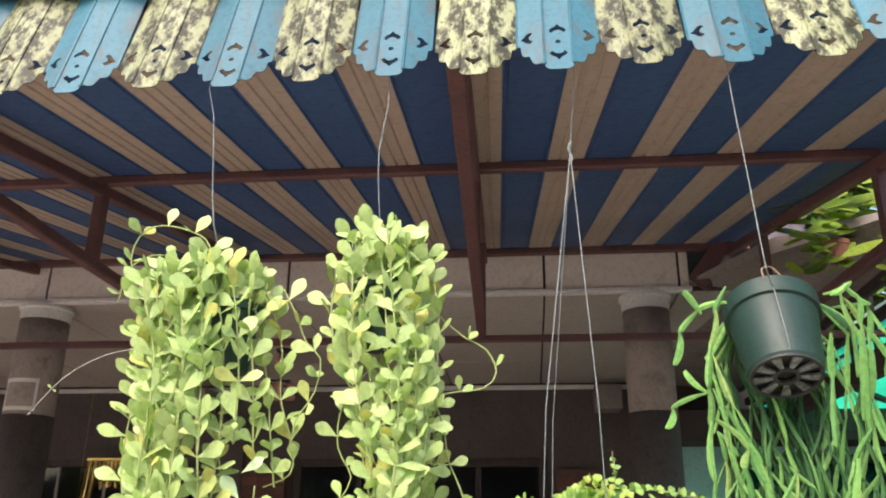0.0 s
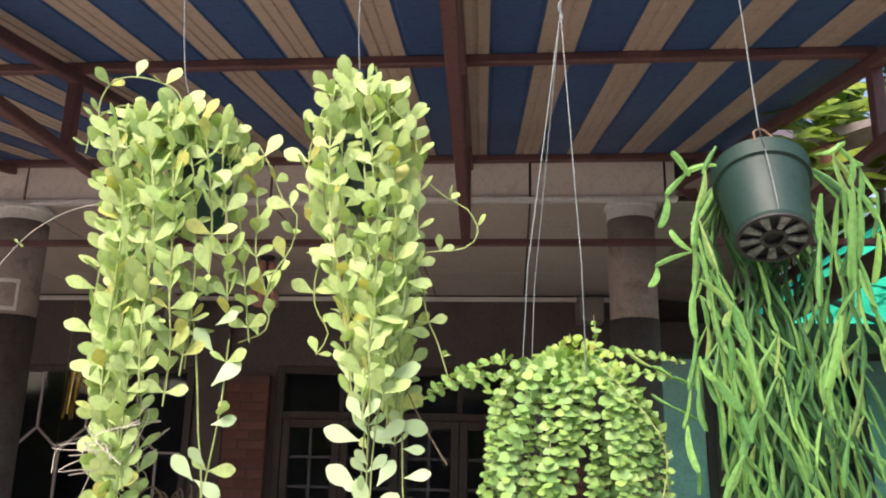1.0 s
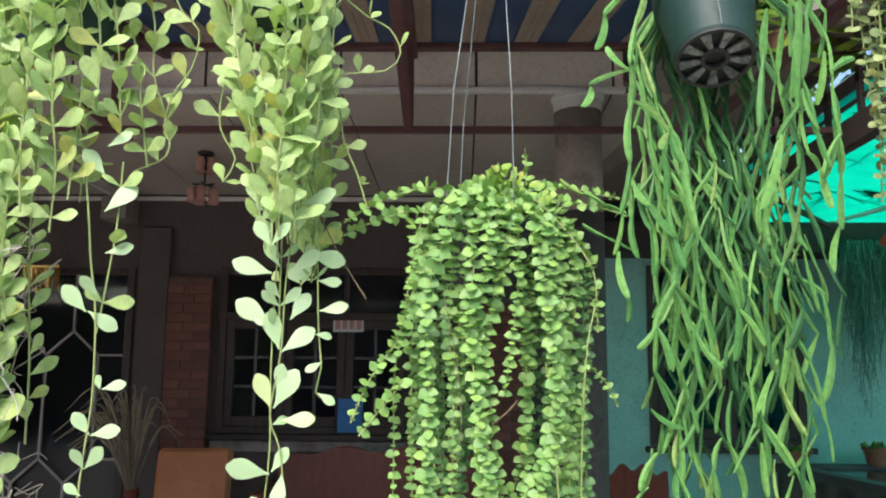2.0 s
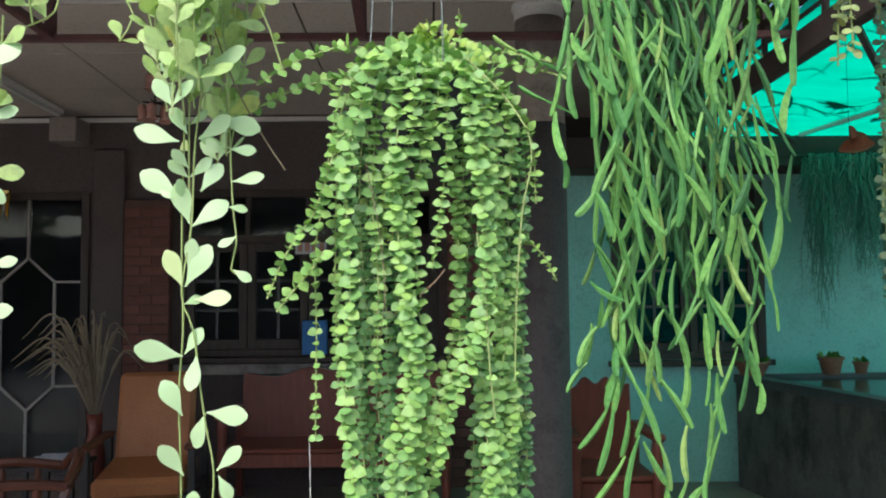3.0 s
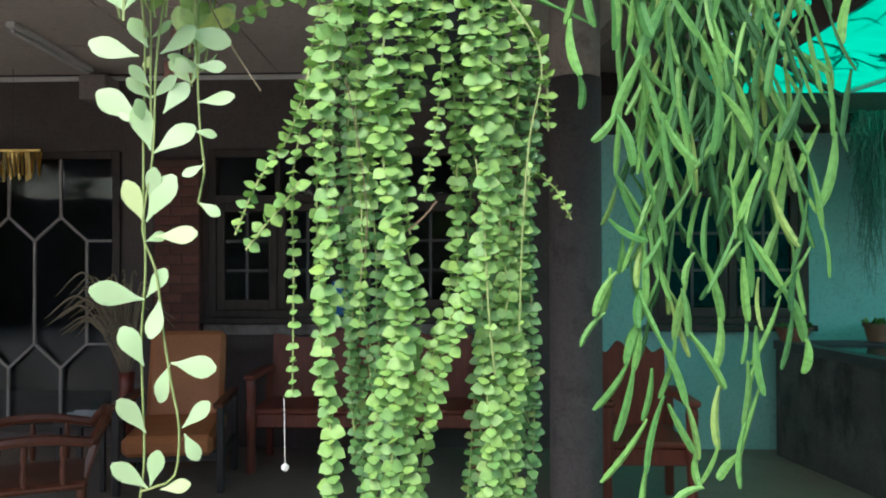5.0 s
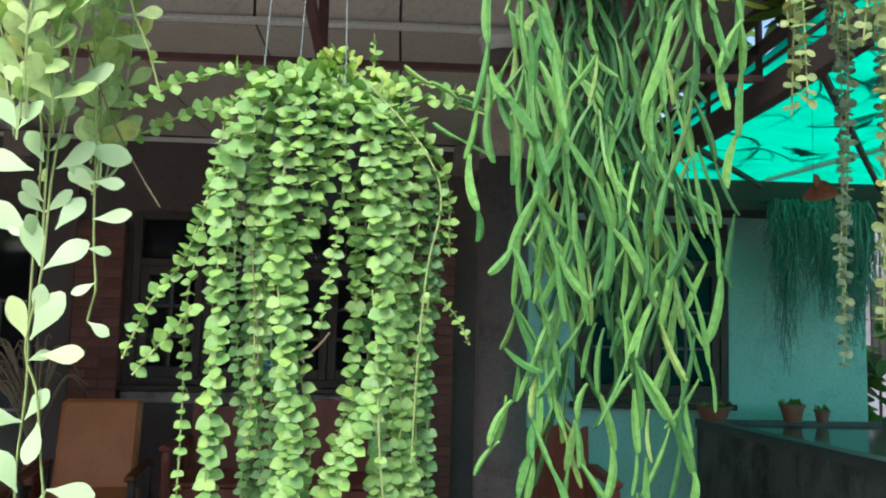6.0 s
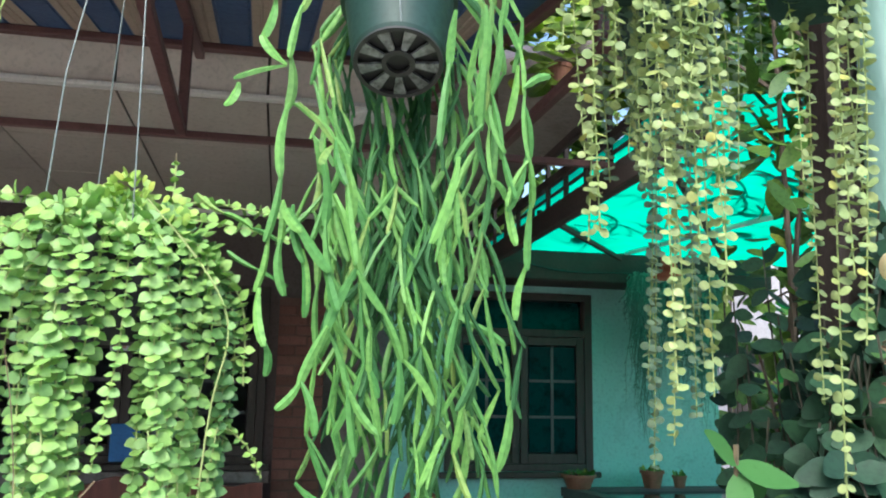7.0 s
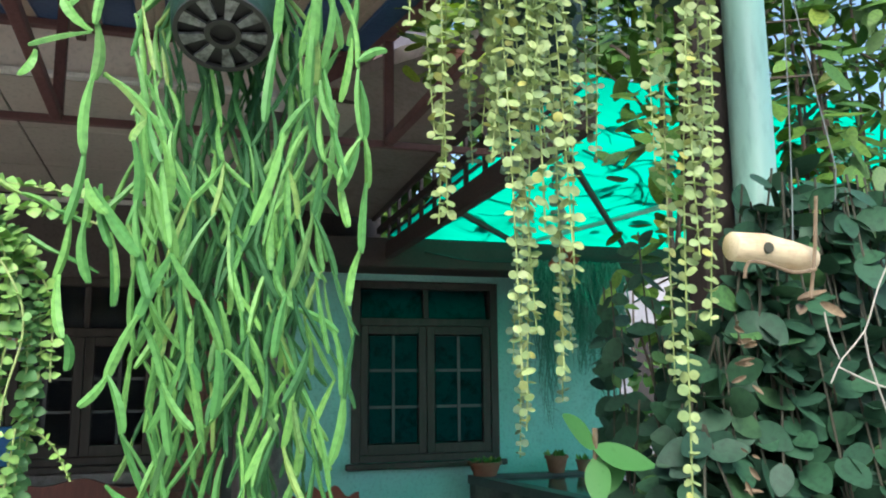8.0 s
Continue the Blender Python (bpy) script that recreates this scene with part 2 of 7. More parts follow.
M_GRILLE = surface("grille_paint", (0.34, 0.31, 0.30), (0.42, 0.38, 0.36), 4, 60, 0.5, 0.1, stain=(0.25, 0.18, 0.14))
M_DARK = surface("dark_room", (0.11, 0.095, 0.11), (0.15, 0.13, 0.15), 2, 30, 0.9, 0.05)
M_FLOOR = surface("polished_cement", (0.21, 0.175, 0.14), (0.28, 0.235, 0.19), 2, 60, 0.42, 0.08, stain=(0.09, 0.08, 0.07), stain_at=(0.5, 0.8), stain_scale=2)
M_GROUND = surface("earth_and_paving", (0.42, 0.375, 0.32), (0.52, 0.47, 0.405), 1.2, 30, 0.95, 0.4, stain=(0.10, 0.11, 0.06), stain_at=(0.5, 0.7), stain_scale=0.8)
M_CONCRETE = surface("stained_tank_concrete", (0.085, 0.092, 0.085), (0.14, 0.15, 0.135), 3, 50, 0.85, 0.4, stain=(0.022, 0.026, 0.024), stain_at=(0.45, 0.66), stain_scale=3, stain_stretch=(1, 1, 0.5))
M_RIM = surface("dark_tank_rim", (0.05, 0.06, 0.06), (0.08, 0.09, 0.09), 5, 60, 0.5, 0.2)
M_TERRA = surface("terracotta", (0.25, 0.105, 0.065), (0.34, 0.155, 0.095), 9, 90, 0.8, 0.25, stain=(0.22, 0.14, 0.10))
M_POT = surface("green_plastic", (0.012, 0.040, 0.030), (0.018, 0.053, 0.040), 12, 120, 0.5, 0.08, stain=(0.05, 0.085, 0.07), stain_at=(0.6, 0.9), stain_scale=18)
M_POTIN = surface("black_plastic", (0.010, 0.011, 0.012), (0.018, 0.018, 0.018), 12, 120, 0.55, 0.1)
M_POTGREY = surface("grey_plastic", (0.12, 0.125, 0.13), (0.34, 0.345, 0.345), 60, 200, 0.3, 0.15, stain=(0.03, 0.025, 0.022), stain_at=(0.45, 0.7), stain_scale=80)
M_SOIL = surface("coir", (0.06, 0.035, 0.025), (0.10, 0.06, 0.04), 40, 160, 0.95, 0.8)
M_WIRE = surface("galvanised_wire", (0.17, 0.20, 0.195), (0.24, 0.27, 0.265), 20, 120, 0.5, 0.05, metal=0.1)
M_VINE = surface("pale_green_stem", (0.30, 0.40, 0.12), (0.40, 0.46, 0.18), 20, 120, 0.6, 0.1)
M_STEM_DARK = surface("dark_stem", (0.045, 0.045, 0.028), (0.075, 0.07, 0.045), 20, 120, 0.7, 0.2)
M_VINE_DARK = surface("brown_stem", (0.16, 0.12, 0.07), (0.22, 0.17, 0.10), 20, 120, 0.7, 0.2)
M_ROOT = surface("dry_roots", (0.42, 0.38, 0.32), (0.5, 0.46, 0.4), 20, 120, 0.8, 0.1)
M_LEAF_A = foliage("pale_oval_leaf", (0.67, 0.82, 0.34), (0.57, 0.76, 0.31), 0.36, 0.38, (0.76, 0.74, 0.22))
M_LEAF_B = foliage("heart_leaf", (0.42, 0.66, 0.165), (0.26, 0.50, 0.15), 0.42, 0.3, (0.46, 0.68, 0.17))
# heart leaf for the rear strings, their shade put into the colour
M_LEAF_B_SHADED = foliage("shaded_heart_leaf", (0.22, 0.43, 0.13), (0.11, 0.28, 0.09), 0.42, 0.25, (0.36, 0.5, 0.14))
M_LEAF_B_NEW = foliage("new_heart_leaf", (0.56, 0.72, 0.16), (0.42, 0.64, 0.15), 0.42, 0.35, (0.66, 0.70, 0.18))
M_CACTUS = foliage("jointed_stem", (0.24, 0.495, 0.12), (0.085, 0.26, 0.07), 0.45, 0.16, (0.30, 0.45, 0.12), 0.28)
# older stems; shade under pot and awning is mixed into their green
M_CACTUS_SHADED = foliage("shaded_old_stem", (0.070, 0.195, 0.060), (0.030, 0.105, 0.038), 0.6, 0.10, (0.15, 0.28, 0.08), 0.2)
M_LEAF_C = foliage("round_button_leaf", (0.55, 0.64, 0.265), (0.27, 0.39, 0.15), 0.45, 0.3, (0.62, 0.60, 0.17))
M_LEAF_I = foliage("grey_green_button_leaf", (0.30, 0.42, 0.24), (0.13, 0.22, 0.13), 0.5, 0.25, (0.40, 0.48, 0.22))
M_LEAF_D = foliage("thick_dark_leaf", (0.048, 0.125, 0.062), (0.028, 0.072, 0.045), 0.5, 0.12, (0.10, 0.22, 0.07), 0.28)
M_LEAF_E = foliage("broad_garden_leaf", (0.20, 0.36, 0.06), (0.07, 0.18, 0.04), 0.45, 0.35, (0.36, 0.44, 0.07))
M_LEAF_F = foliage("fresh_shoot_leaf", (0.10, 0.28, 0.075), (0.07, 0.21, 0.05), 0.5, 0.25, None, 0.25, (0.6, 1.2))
# broad leaf brightened: light from behind is put into colour and glow
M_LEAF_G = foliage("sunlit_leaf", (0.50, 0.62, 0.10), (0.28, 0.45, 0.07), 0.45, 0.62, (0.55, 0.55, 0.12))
M_LEAF_H = foliage("waxy_pale_leaf", (0.71, 0.88, 0.54), (0.61, 0.80, 0.46), 0.34, 0.4, (0.78, 0.86, 0.44), 0.4, (0.6, 1.2))
M_MOSS = foliage("beard_moss", (0.20, 0.42, 0.34), (0.09, 0.22, 0.17), 0.8, 0.2)
M_DRY = surface("dried_plumes", (0.30, 0.24, 0.16), (0.40, 0.33, 0.23), 20, 120, 0.9, 0.1)
M_ORANGE = surface("orange_vinyl", (0.46, 0.17, 0.06), (0.54, 0.21, 0.08), 4, 90, 0.5, 0.1, stain=(0.36, 0.13, 0.05), stain_at=(0.55, 0.85))
M_WOOD = surface("varnished_red_wood", (0.18, 0.044, 0.028), (0.25, 0.066, 0.04), 5, 60, 0.35, 0.15, stretch=(8, 8, 1))
M_TEAK = surface("varnished_brown_wood", (0.10, 0.032, 0.017), (0.15, 0.048, 0.024), 5, 60, 0.32, 0.15, stretch=(8, 1, 8))
M_BLACK = surface("black_metal", (0.03, 0.03, 0.03), (0.05, 0.045, 0.045), 6, 60, 0.5, 0.1)
M_CLOTH = surface("white_cloth", (0.6, 0.64, 0.68), (0.68, 0.7, 0.74), 9, 120, 0.9, 0.2)
M_BLUEBOX = surface("blue_plastic", (0.02, 0.16, 0.46), (0.03, 0.20, 0.54), 6, 60, 0.4, 0.05)
M_YELLOW = surface("yellow_plastic", (0.55, 0.40, 0.05), (0.62, 0.46, 0.07), 9, 60, 0.45, 0.05, stain=(0.05, 0.04, 0.03), stain_at=(0.5, 0.6), stain_scale=20)
M_PINK = surface("frosted_pink_glass", (0.55, 0.28, 0.24), (0.62, 0.36, 0.30), 9, 60, 0.25, 0.05)
M_GOLD = surface("gold_foil", (0.75, 0.52, 0.16), (0.85, 0.62, 0.22), 30, 120, 0.22, 0.5, metal=1.0)
M_POLE = surface("pale_green_steel", (0.30, 0.52, 0.42), (0.38, 0.60, 0.50), 6, 60, 0.38, 0.08, stain=(0.25, 0.36, 0.30), stain_at=(0.6, 0.85), stretch=(1, 1, 0.25))
M_BARK = surface("brown_bark", (0.10, 0.075, 0.055), (0.17, 0.13, 0.10), 8, 60, 0.9, 0.8, stretch=(3, 3, 0.8))
M_BAMBOO = surface("pale_cut_wood", (0.62, 0.48, 0.28), (0.70, 0.58, 0.38), 6, 60, 0.6, 0.2, stain=(0.46, 0.24, 0.12), stain_at=(0.5, 0.72), stain_scale=9, stretch=(1, 5, 5))
M_REDLEAF = surface("withered_red_leaf", (0.26, 0.07, 0.035), (0.34, 0.11, 0.05), 20, 90, 0.7, 0.4)
M_DEAD = surface("withered_tan_leaf", (0.17, 0.115, 0.07), (0.25, 0.18, 0.11), 20, 90, 0.8, 0.4)
M_PALE = surface("pale_far_wall", (0.50, 0.47, 0.50), (0.58, 0.55, 0.58), 1, 20, 0.9, 0.1)
M_WATER = surface("tank_water", (0.02, 0.05, 0.05), (0.03, 0.06, 0.06), 2, 20, 0.08, 0.03)
# opaque pane: the green roof's reflection is painted in as mottled teal
M_REFLECTGLASS = surface("painted_reflection_glass", (0.004, 0.038, 0.041), (0.008, 0.055, 0.058), 1.5, 30, 0.08, 0.02, stain=(0.003, 0.018, 0.02), stain_at=(0.5, 0.62), stain_scale=7)
M_REFLECTGLASS.node_tree.nodes["Principled BSDF"].inputs["Specular IOR Level"].default_value = 0.12
M_POST = surface("dark_wood", (0.045, 0.032, 0.028), (0.075, 0.055, 0.048), 8, 60, 0.85, 0.5, stretch=(3, 3, 0.8))
M_GLASS = glass("window_glass", (0.75, 0.85, 0.85))
M_TARP, _nt, _b = nodes_of("green_tarpaulin")
_n = noise_of(_nt, 1.8, 5, (1, 3, 1))
_c = mix_rgb(_nt, ramp(_nt, _n, 0.35, 0.7), (0.01, 0.60, 0.34), (0.015, 0.70, 0.42))
_nt.links.new(_c, _b.inputs["Base Color"])
_b.inputs["Roughness"].default_value = 0.5
_t = _nt.nodes.new("ShaderNodeBsdfTranslucent")
_nt.links.new(_c, _t.inputs[0])
_x = _nt.nodes.new("ShaderNodeMixShader")
_x.inputs[0].default_value = 0.75
_nt.links.new(_b.outputs[0], _x.inputs[1])
_nt.links.new(_t.outputs[0], _x.inputs[2])
_nt.links.new(_x.outputs[0], _nt.nodes["Material Output"].inputs[0])

M_SHEET, _nt, _b = nodes_of("milky_sheet")
_c = mix_rgb(_nt, ramp(_nt, noise_of(_nt, 6.0, 4, (1, 0.3, 1)), 0.35, 0.75), (0.86, 0.88, 0.88), (0.62, 0.66, 0.64))
_nt.links.new(_c, _b.inputs["Base Color"])
_t = _nt.nodes.new("ShaderNodeBsdfTranslucent")
_nt.links.new(_c, _t.inputs[0])
_x = _nt.nodes.new("ShaderNodeMixShader")
_x.inputs[0].default_value = 0.8
_nt.links.new(_b.outputs[0], _x.inputs[1])
_nt.links.new(_t.outputs[0], _x.inputs[2])
_nt.links.new(_x.outputs[0], _nt.nodes["Material Output"].inputs[0])

# ---- large structure ----
WALL_Y = 6.55


def flat(bm, x0, y0, x1, y1, z):
    v = [bm.verts.new(p) for p in ((x0, y0, z), (x1, y0, z), (x1, y1, z), (x0, y1, z))]
    bm.faces.new(v)
    return bm


solid("ground", flat(bmesh.new(), -400, -400, 400, 400, -0.14), M_GROUND, "bare earth and old paving around the house", "ground", kind="structure")
floor = solid("floor", box(bmesh.new(), (-6, 3.9, -0.13), (2.9, WALL_Y, 0), 0.01), M_FLOOR, "dark polished cement porch floor", "floor", kind="structure")


def wall_with_holes(name, x0, x1, z0, z1, y0, y1, holes, material, label):
    """A wall along x with rectangular openings right through it."""
    bm = bmesh.new()
    xs = sorted({x0, x1, *[h[0] for h in holes], *[h[1] for h in holes]})
    for a, b in zip(xs, xs[1:]):
        zs = [z0]
        for h in sorted(holes, key=lambda h: h[2]):
            if h[0] <= a and h[1] >= b:
                zs += [h[2], h[3]]
        zs.append(z1)
        for lo, hi in zip(zs[::2], zs[1::2]):
            if hi - lo > 1e-4:
                box(bm, (a, y0, lo), (b, y1, hi))
    bmesh.ops.remove_doubles(bm, verts=bm.verts, dist=1e-5)
    return solid(name, bm, material, label, "wall", kind="structure")


GRILLE = (-4.3, -2.31, 0.12, 2.27)
WIN1 = (-1.62, 0.38, 1.0, 2.28)
WIN2 = (1.735, 2.918, 0.94, 2.315)
wall_with_holes("wall_north", -6, 1.30, 0, 2.95, WALL_Y, WALL_Y + 0.2, [GRILLE, WIN1], M_WALL, "dark grey-brown plastered porch wall")
wall_with_holes("wall_teal", 1.30, 4.02, 0, 2.50, WALL_Y, WALL_Y + 0.2, [WIN2], M_TEAL, "teal painted house wall, stained under the eave")
solid("wall_base", box(bmesh.new(), (-1.65, WALL_Y - 0.04, 0.86), (0.44, WALL_Y - 0.002, 0.945), 0.008), M_WALL_PALE, "pale painted sill ledge below the porch window", "ledge", kind="structure")
solid("wall_west", box(bmesh.new(), (-6.2, 3.9, 0), (-6, 9.4, 3.3)), M_WALL, "plain porch end wall", "wall", kind="structure")
solid("wall_inner_east", box(bmesh.new(), (3.82, WALL_Y + 0.2, 0), (4.02, 9.4, 2.50)), M_TEAL, "teal painted house side wall", "wall", kind="structure")
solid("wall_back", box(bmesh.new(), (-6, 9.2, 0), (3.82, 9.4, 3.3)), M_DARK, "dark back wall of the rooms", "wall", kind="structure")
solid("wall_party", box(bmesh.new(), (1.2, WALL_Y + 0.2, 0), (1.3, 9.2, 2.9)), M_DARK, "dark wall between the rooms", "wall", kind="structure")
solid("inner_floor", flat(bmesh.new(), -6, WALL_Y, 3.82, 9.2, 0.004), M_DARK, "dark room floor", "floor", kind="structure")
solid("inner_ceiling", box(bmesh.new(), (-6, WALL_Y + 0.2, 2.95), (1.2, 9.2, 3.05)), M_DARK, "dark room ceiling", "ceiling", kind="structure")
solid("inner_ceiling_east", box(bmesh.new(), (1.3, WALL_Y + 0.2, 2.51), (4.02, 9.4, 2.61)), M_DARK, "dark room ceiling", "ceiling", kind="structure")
solid("wall_band", box(bmesh.new(), (-6, WALL_Y - 0.03, 2.82), (1.28, WALL_Y - 0.002, 2.855), 0.005), M_TRIM, "thin pale cornice strip at the ceiling", "cornice", kind="structure")

# porch ceiling: one mesh of boards with recessed dark joints
CEIL_Z0, CEIL_Z1 = 2.955, 2.875


def ceiling_z(y):
    return CEIL_Z0 + (CEIL_Z1 - CEIL_Z0) * (y - 4.34) / (WALL_Y - 4.34)


bm = bmesh.new()
PANEL = 0.72
x = 0.358 - 9 * PANEL
while x < 1.6:
    for j in range(3):
        ya, yb = 4.36 + j * 0.735, 4.36 + (j + 1) * 0.735
        xa, xb = max(-5.99, x + 0.006), min(1.75, x + PANEL - 0.006)
        lower = [bm.verts.new((px, py, ceiling_z(py))) for px, py in ((xa, ya + 0.006), (xb, ya + 0.006), (xb, yb - 0.006), (xa, yb - 0.006))]
        upper = [bm.verts.new(v.co + Vector((0, 0, 0.012))) for v in lower]
        bm.faces.new(lower)
        bm.faces.new(upper[::-1])
        for k in range(4):
            bm.faces.new((lower[k], lower[(k + 1) % 4], upper[(k + 1) % 4], upper[k]))
    x += PANEL
solid("ceiling", bm, M_CEIL, "brown-grey porch ceiling boards with dark joints", "ceiling", kind="structure")
bm = bmesh.new()
v = [bm.verts.new(p) for p in ((-6, 4.34, CEIL_Z0 + 0.014), (1.78, 4.34, CEIL_Z0 + 0.014), (1.78, WALL_Y, CEIL_Z1 + 0.014), (-6, WALL_Y, CEIL_Z1 + 0.014))]
w = [bm.verts.new(p.co + Vector((0, 0, 0.03))) for p in v]
bm.faces.new(v), bm.faces.new(w[::-1])
for k in range(4):
    bm.faces.new((v[k], v[(k + 1) % 4], w[(k + 1) % 4], w[k]))
solid("ceiling_backing", bm, M_JOINT, "dark boarding above the porch ceiling", "ceiling", kind="structure")
solid("house_roof", box(bmesh.new(), (-6.3, 4.4, 3.30), (1.8, 9.5, 3.42)), M_DARK, "house roof slab over porch and rooms", "roof", kind="structure")

# fascia with its boards and trim
fascia = thing("fascia", (-2, 4.3, 2.95), "tan fascia boards above the porch with a white lower trim", "fascia", kind="structure")
part("backing", box(bmesh.new(), (-6, 4.315, 2.965), (1.13, 4.34, 3.34)), M_JOINT, fascia)
board = mesh_of(box(bmesh.new(), (-PANEL / 2 + 0.007, -0.012, 0), (PANEL / 2 - 0.007, 0.0, 0.255), 0.002), "board")
board.materials.append(M_FASCIA)
for k in range(-8, 2):
    ob = new("board", board)
    hang(ob, fascia)
    ob.matrix_basis = pose(0.358 + (k - 0.5) * PANEL, 4.315, 2.974)
ob = new("board", mesh_of(box(bmesh.new(), (0.365 + PANEL * 1.0, 4.303, 2.974), (1.13, 4.315, 3.229), 0.002), "board"))
ob.data.materials.append(M_FASCIA)
hang(ob, fascia)
part("trim", box(bmesh.new(), (-6, 4.285, 2.948), (1.14, 4.338, 2.973), 0.003), M_TRIM, fascia, "white painted edge trim")

# columns
for k, cx in enumerate((-2.56, 0.902)):
    r = 0.135 if k == 0 else 0.125
    col = thing("column", (cx, 4.40, 0), "round weathered concrete porch column with a pale top band", "column", "porch columns", "structure")
    # light falling off down the column is coloured in: dark below, lighter above
    part("lower_shaft", lathe(bmesh.new(), [(r + 0.004, 0), (r + 0.003, 0.1), (r + 0.003, 2.315)], (cx, 4.40, 0), sides=40), M_COLUMN_SHADED, col, "lower concrete shaft, darkened for shade", smooth=True)
    part("shaft", lathe(bmesh.new(), [(r, 2.317), (r, 2.6), (r, 2.862)], (cx, 4.40, 0), sides=40), M_COLUMN, col, "upper concrete shaft, kept lighter for the light it gets", smooth=True)
    part("top_band", lathe(bmesh.new(), [(r + 0.003, 2.864), (r + 0.004, 2.922), (r + 0.016, 2.927), (r + 0.016, 2.946)], (cx, 4.40, 0), sides=40), M_WHITE, col, "chipped white paint band")
    if k == 0:
        bm = bmesh.new()
        for a0, a1, z0, z1 in ((-0.75, 0.75, 2.490, 2.512), (-0.75, 0.75, 2.335, 2.357), (-0.75, -0.64, 2.357, 2.490), (0.64, 0.75, 2.357, 2.490)):
            n = 10
            rows = []
            for i in range(n + 1):
                a = -math.pi / 2 + a0 + (a1 - a0) * i / n
                rows.append([bm.verts.new((cx + rr * math.cos(a), 4.40 + rr * math.sin(a), zz)) for rr in (r - 0.002, r + 0.003) for zz in (z0, z1)])
            for p, q in zip(rows, rows[1:]):
                bm.faces.new((p[2], q[2], q[3], p[3]))
                bm.faces.new((p[2], p[0], q[0], q[2]))
                bm.faces.new((p[1], p[3], q[3], q[1]))
            for p in (rows[0], rows[-1]):
                bm.faces.new((p[0], p[1], p[3], p[2]))
        part("painted_outline", bm, M_WHITE, col, "white painted rectangle outline")

# beam ends on the wall
for bx in (-2.42, 0.865):
    solid("beam_end", box(bmesh.new(), (bx - 0.10, 6.30, 2.63), (bx + 0.10, WALL_Y, 2.818), 0.006), M_SOFFIT_SHADED, "boxed beam end below the porch ceiling", "beam", "beam ends", "structure")
solid("pilaster", box(bmesh.new(), (-2.27, WALL_Y - 0.05, 0), (-2.03, WALL_Y, 2.6), 0.006), M_WALL, "dark plastered pilaster beside the grille", "pilaster", kind="structure")

# ---- awning ----
ROOF_Z, SLOPE, FRONT_Y, BACK_Y = 2.648, 0.18, 1.22, 4.36
STRIPE, STRIPE_X = 0.2737, 0.124
awning = thing("awning", (0, 2.6, 2.6), "blue and cream striped sheet-metal awning on red-brown steel trusses", "awning", kind="structure")


def roof_z(y):
    return ROOF_Z + SLOPE * (y - FRONT_Y)


SKEW = -0.036


def skewed(x, y):
    """The awning runs back at a slight angle to the house."""
    return x + SKEW * (y - 2.53)


def stripe_mesh(width, material, ribs):
    """One band of ribbed sheet along the slope."""
    bm = bmesh.new()
    prof = [(-width / 2, 0.0)]
    for r in ribs:
        prof += [(r - 0.007, 0.0), (r - 0.003, 0.005), (r + 0.003, 0.005), (r + 0.007, 0.0)]
    prof.append((width / 2, 0.0))
    for side in (0, 0.0015):
        rows = [[bm.verts.new((skewed(px, py), py, roof_z(py) + pz + side)) for px, pz in prof] for py in (FRONT_Y, BACK_Y)]
        for k in range(len(prof) - 1):
            q = (rows[0][k], rows[0][k + 1], rows[1][k + 1], rows[1][k])
            bm.faces.new(q)
    me = mesh_of(bm, "sheet")
    me.materials.append(material)
    return me


CREAM_W = 0.118
cream_sheet = stripe_mesh(CREAM_W, M_CREAM, (-0.018, 0.018))
blue_sheet = stripe_mesh(STRIPE - CREAM_W, M_BLUE, (-0.068, 0.068))
for k in range(-20, 5):
    cx = STRIPE_X + k * STRIPE
    ob = new("cream_sheet", cream_sheet)
    hang(ob, awning)
    ob.matrix_basis = pose(cx, 0, 0)
    ob = new("blue_sheet", blue_sheet)
    hang(ob, awning)
    ob.matrix_basis = pose(cx + STRIPE / 2, 0, 0)

for y in (1.32, 2.53, 4.23):
    part("purlin", bar(bmesh.new(), (-5.4, y, roof_z(y) - 0.018), (1.40, y, roof_z(y) - 0.018), 0.032, 0.032, 0.004), M_STEEL, awning)
CHORD_Z = 2.56
for tx in (-3.84, -2.53, -1.22, 0.09, 1.385):
    part("top_chord", bar(bmesh.new(), (skewed(tx, 1.26), 1.26, roof_z(1.26) - 0.056), (skewed(tx, 4.28), 4.28, roof_z(4.28) - 0.056), 0.042, 0.04, 0.004), M_STEEL, awning)
    part("bottom_chord", bar(bmesh.new(), (skewed(tx, 1.28), 1.28, roof_z(1.28) - 0.10), (skewed(tx, 3.66), 3.66, CHORD_Z), 0.038, 0.038, 0.004), M_STEEL, awning)
    for y in (2.53, 3.66):
        part("web_post", bar(bmesh.new(), (skewed(tx, y), y, CHORD_Z - 0.02), (skewed(tx, y), y, roof_z(y) - 0.05), 0.04, 0.04, 0.004), M_STEEL, awning)
part("tie_bar", bar(bmesh.new(), (-5.4, 3.66, CHORD_Z - 0.012), (1.9, 3.66, CHORD_Z - 0.012), 0.03, 0.03, 0.003), M_STEEL, awning)
part("wall_plate", bar(bmesh.new(), (-5.4, 4.262, 3.185), (1.45, 4.262, 3.185), 0.035, 0.05, 0.004), M_STEEL, awning)
part("bracket", bar(bmesh.new(), (1.17, 4.3, 2.98), (1.34, 4.22, 3.2), 0.10, 0.10, 0.006), M_STEEL, awning)


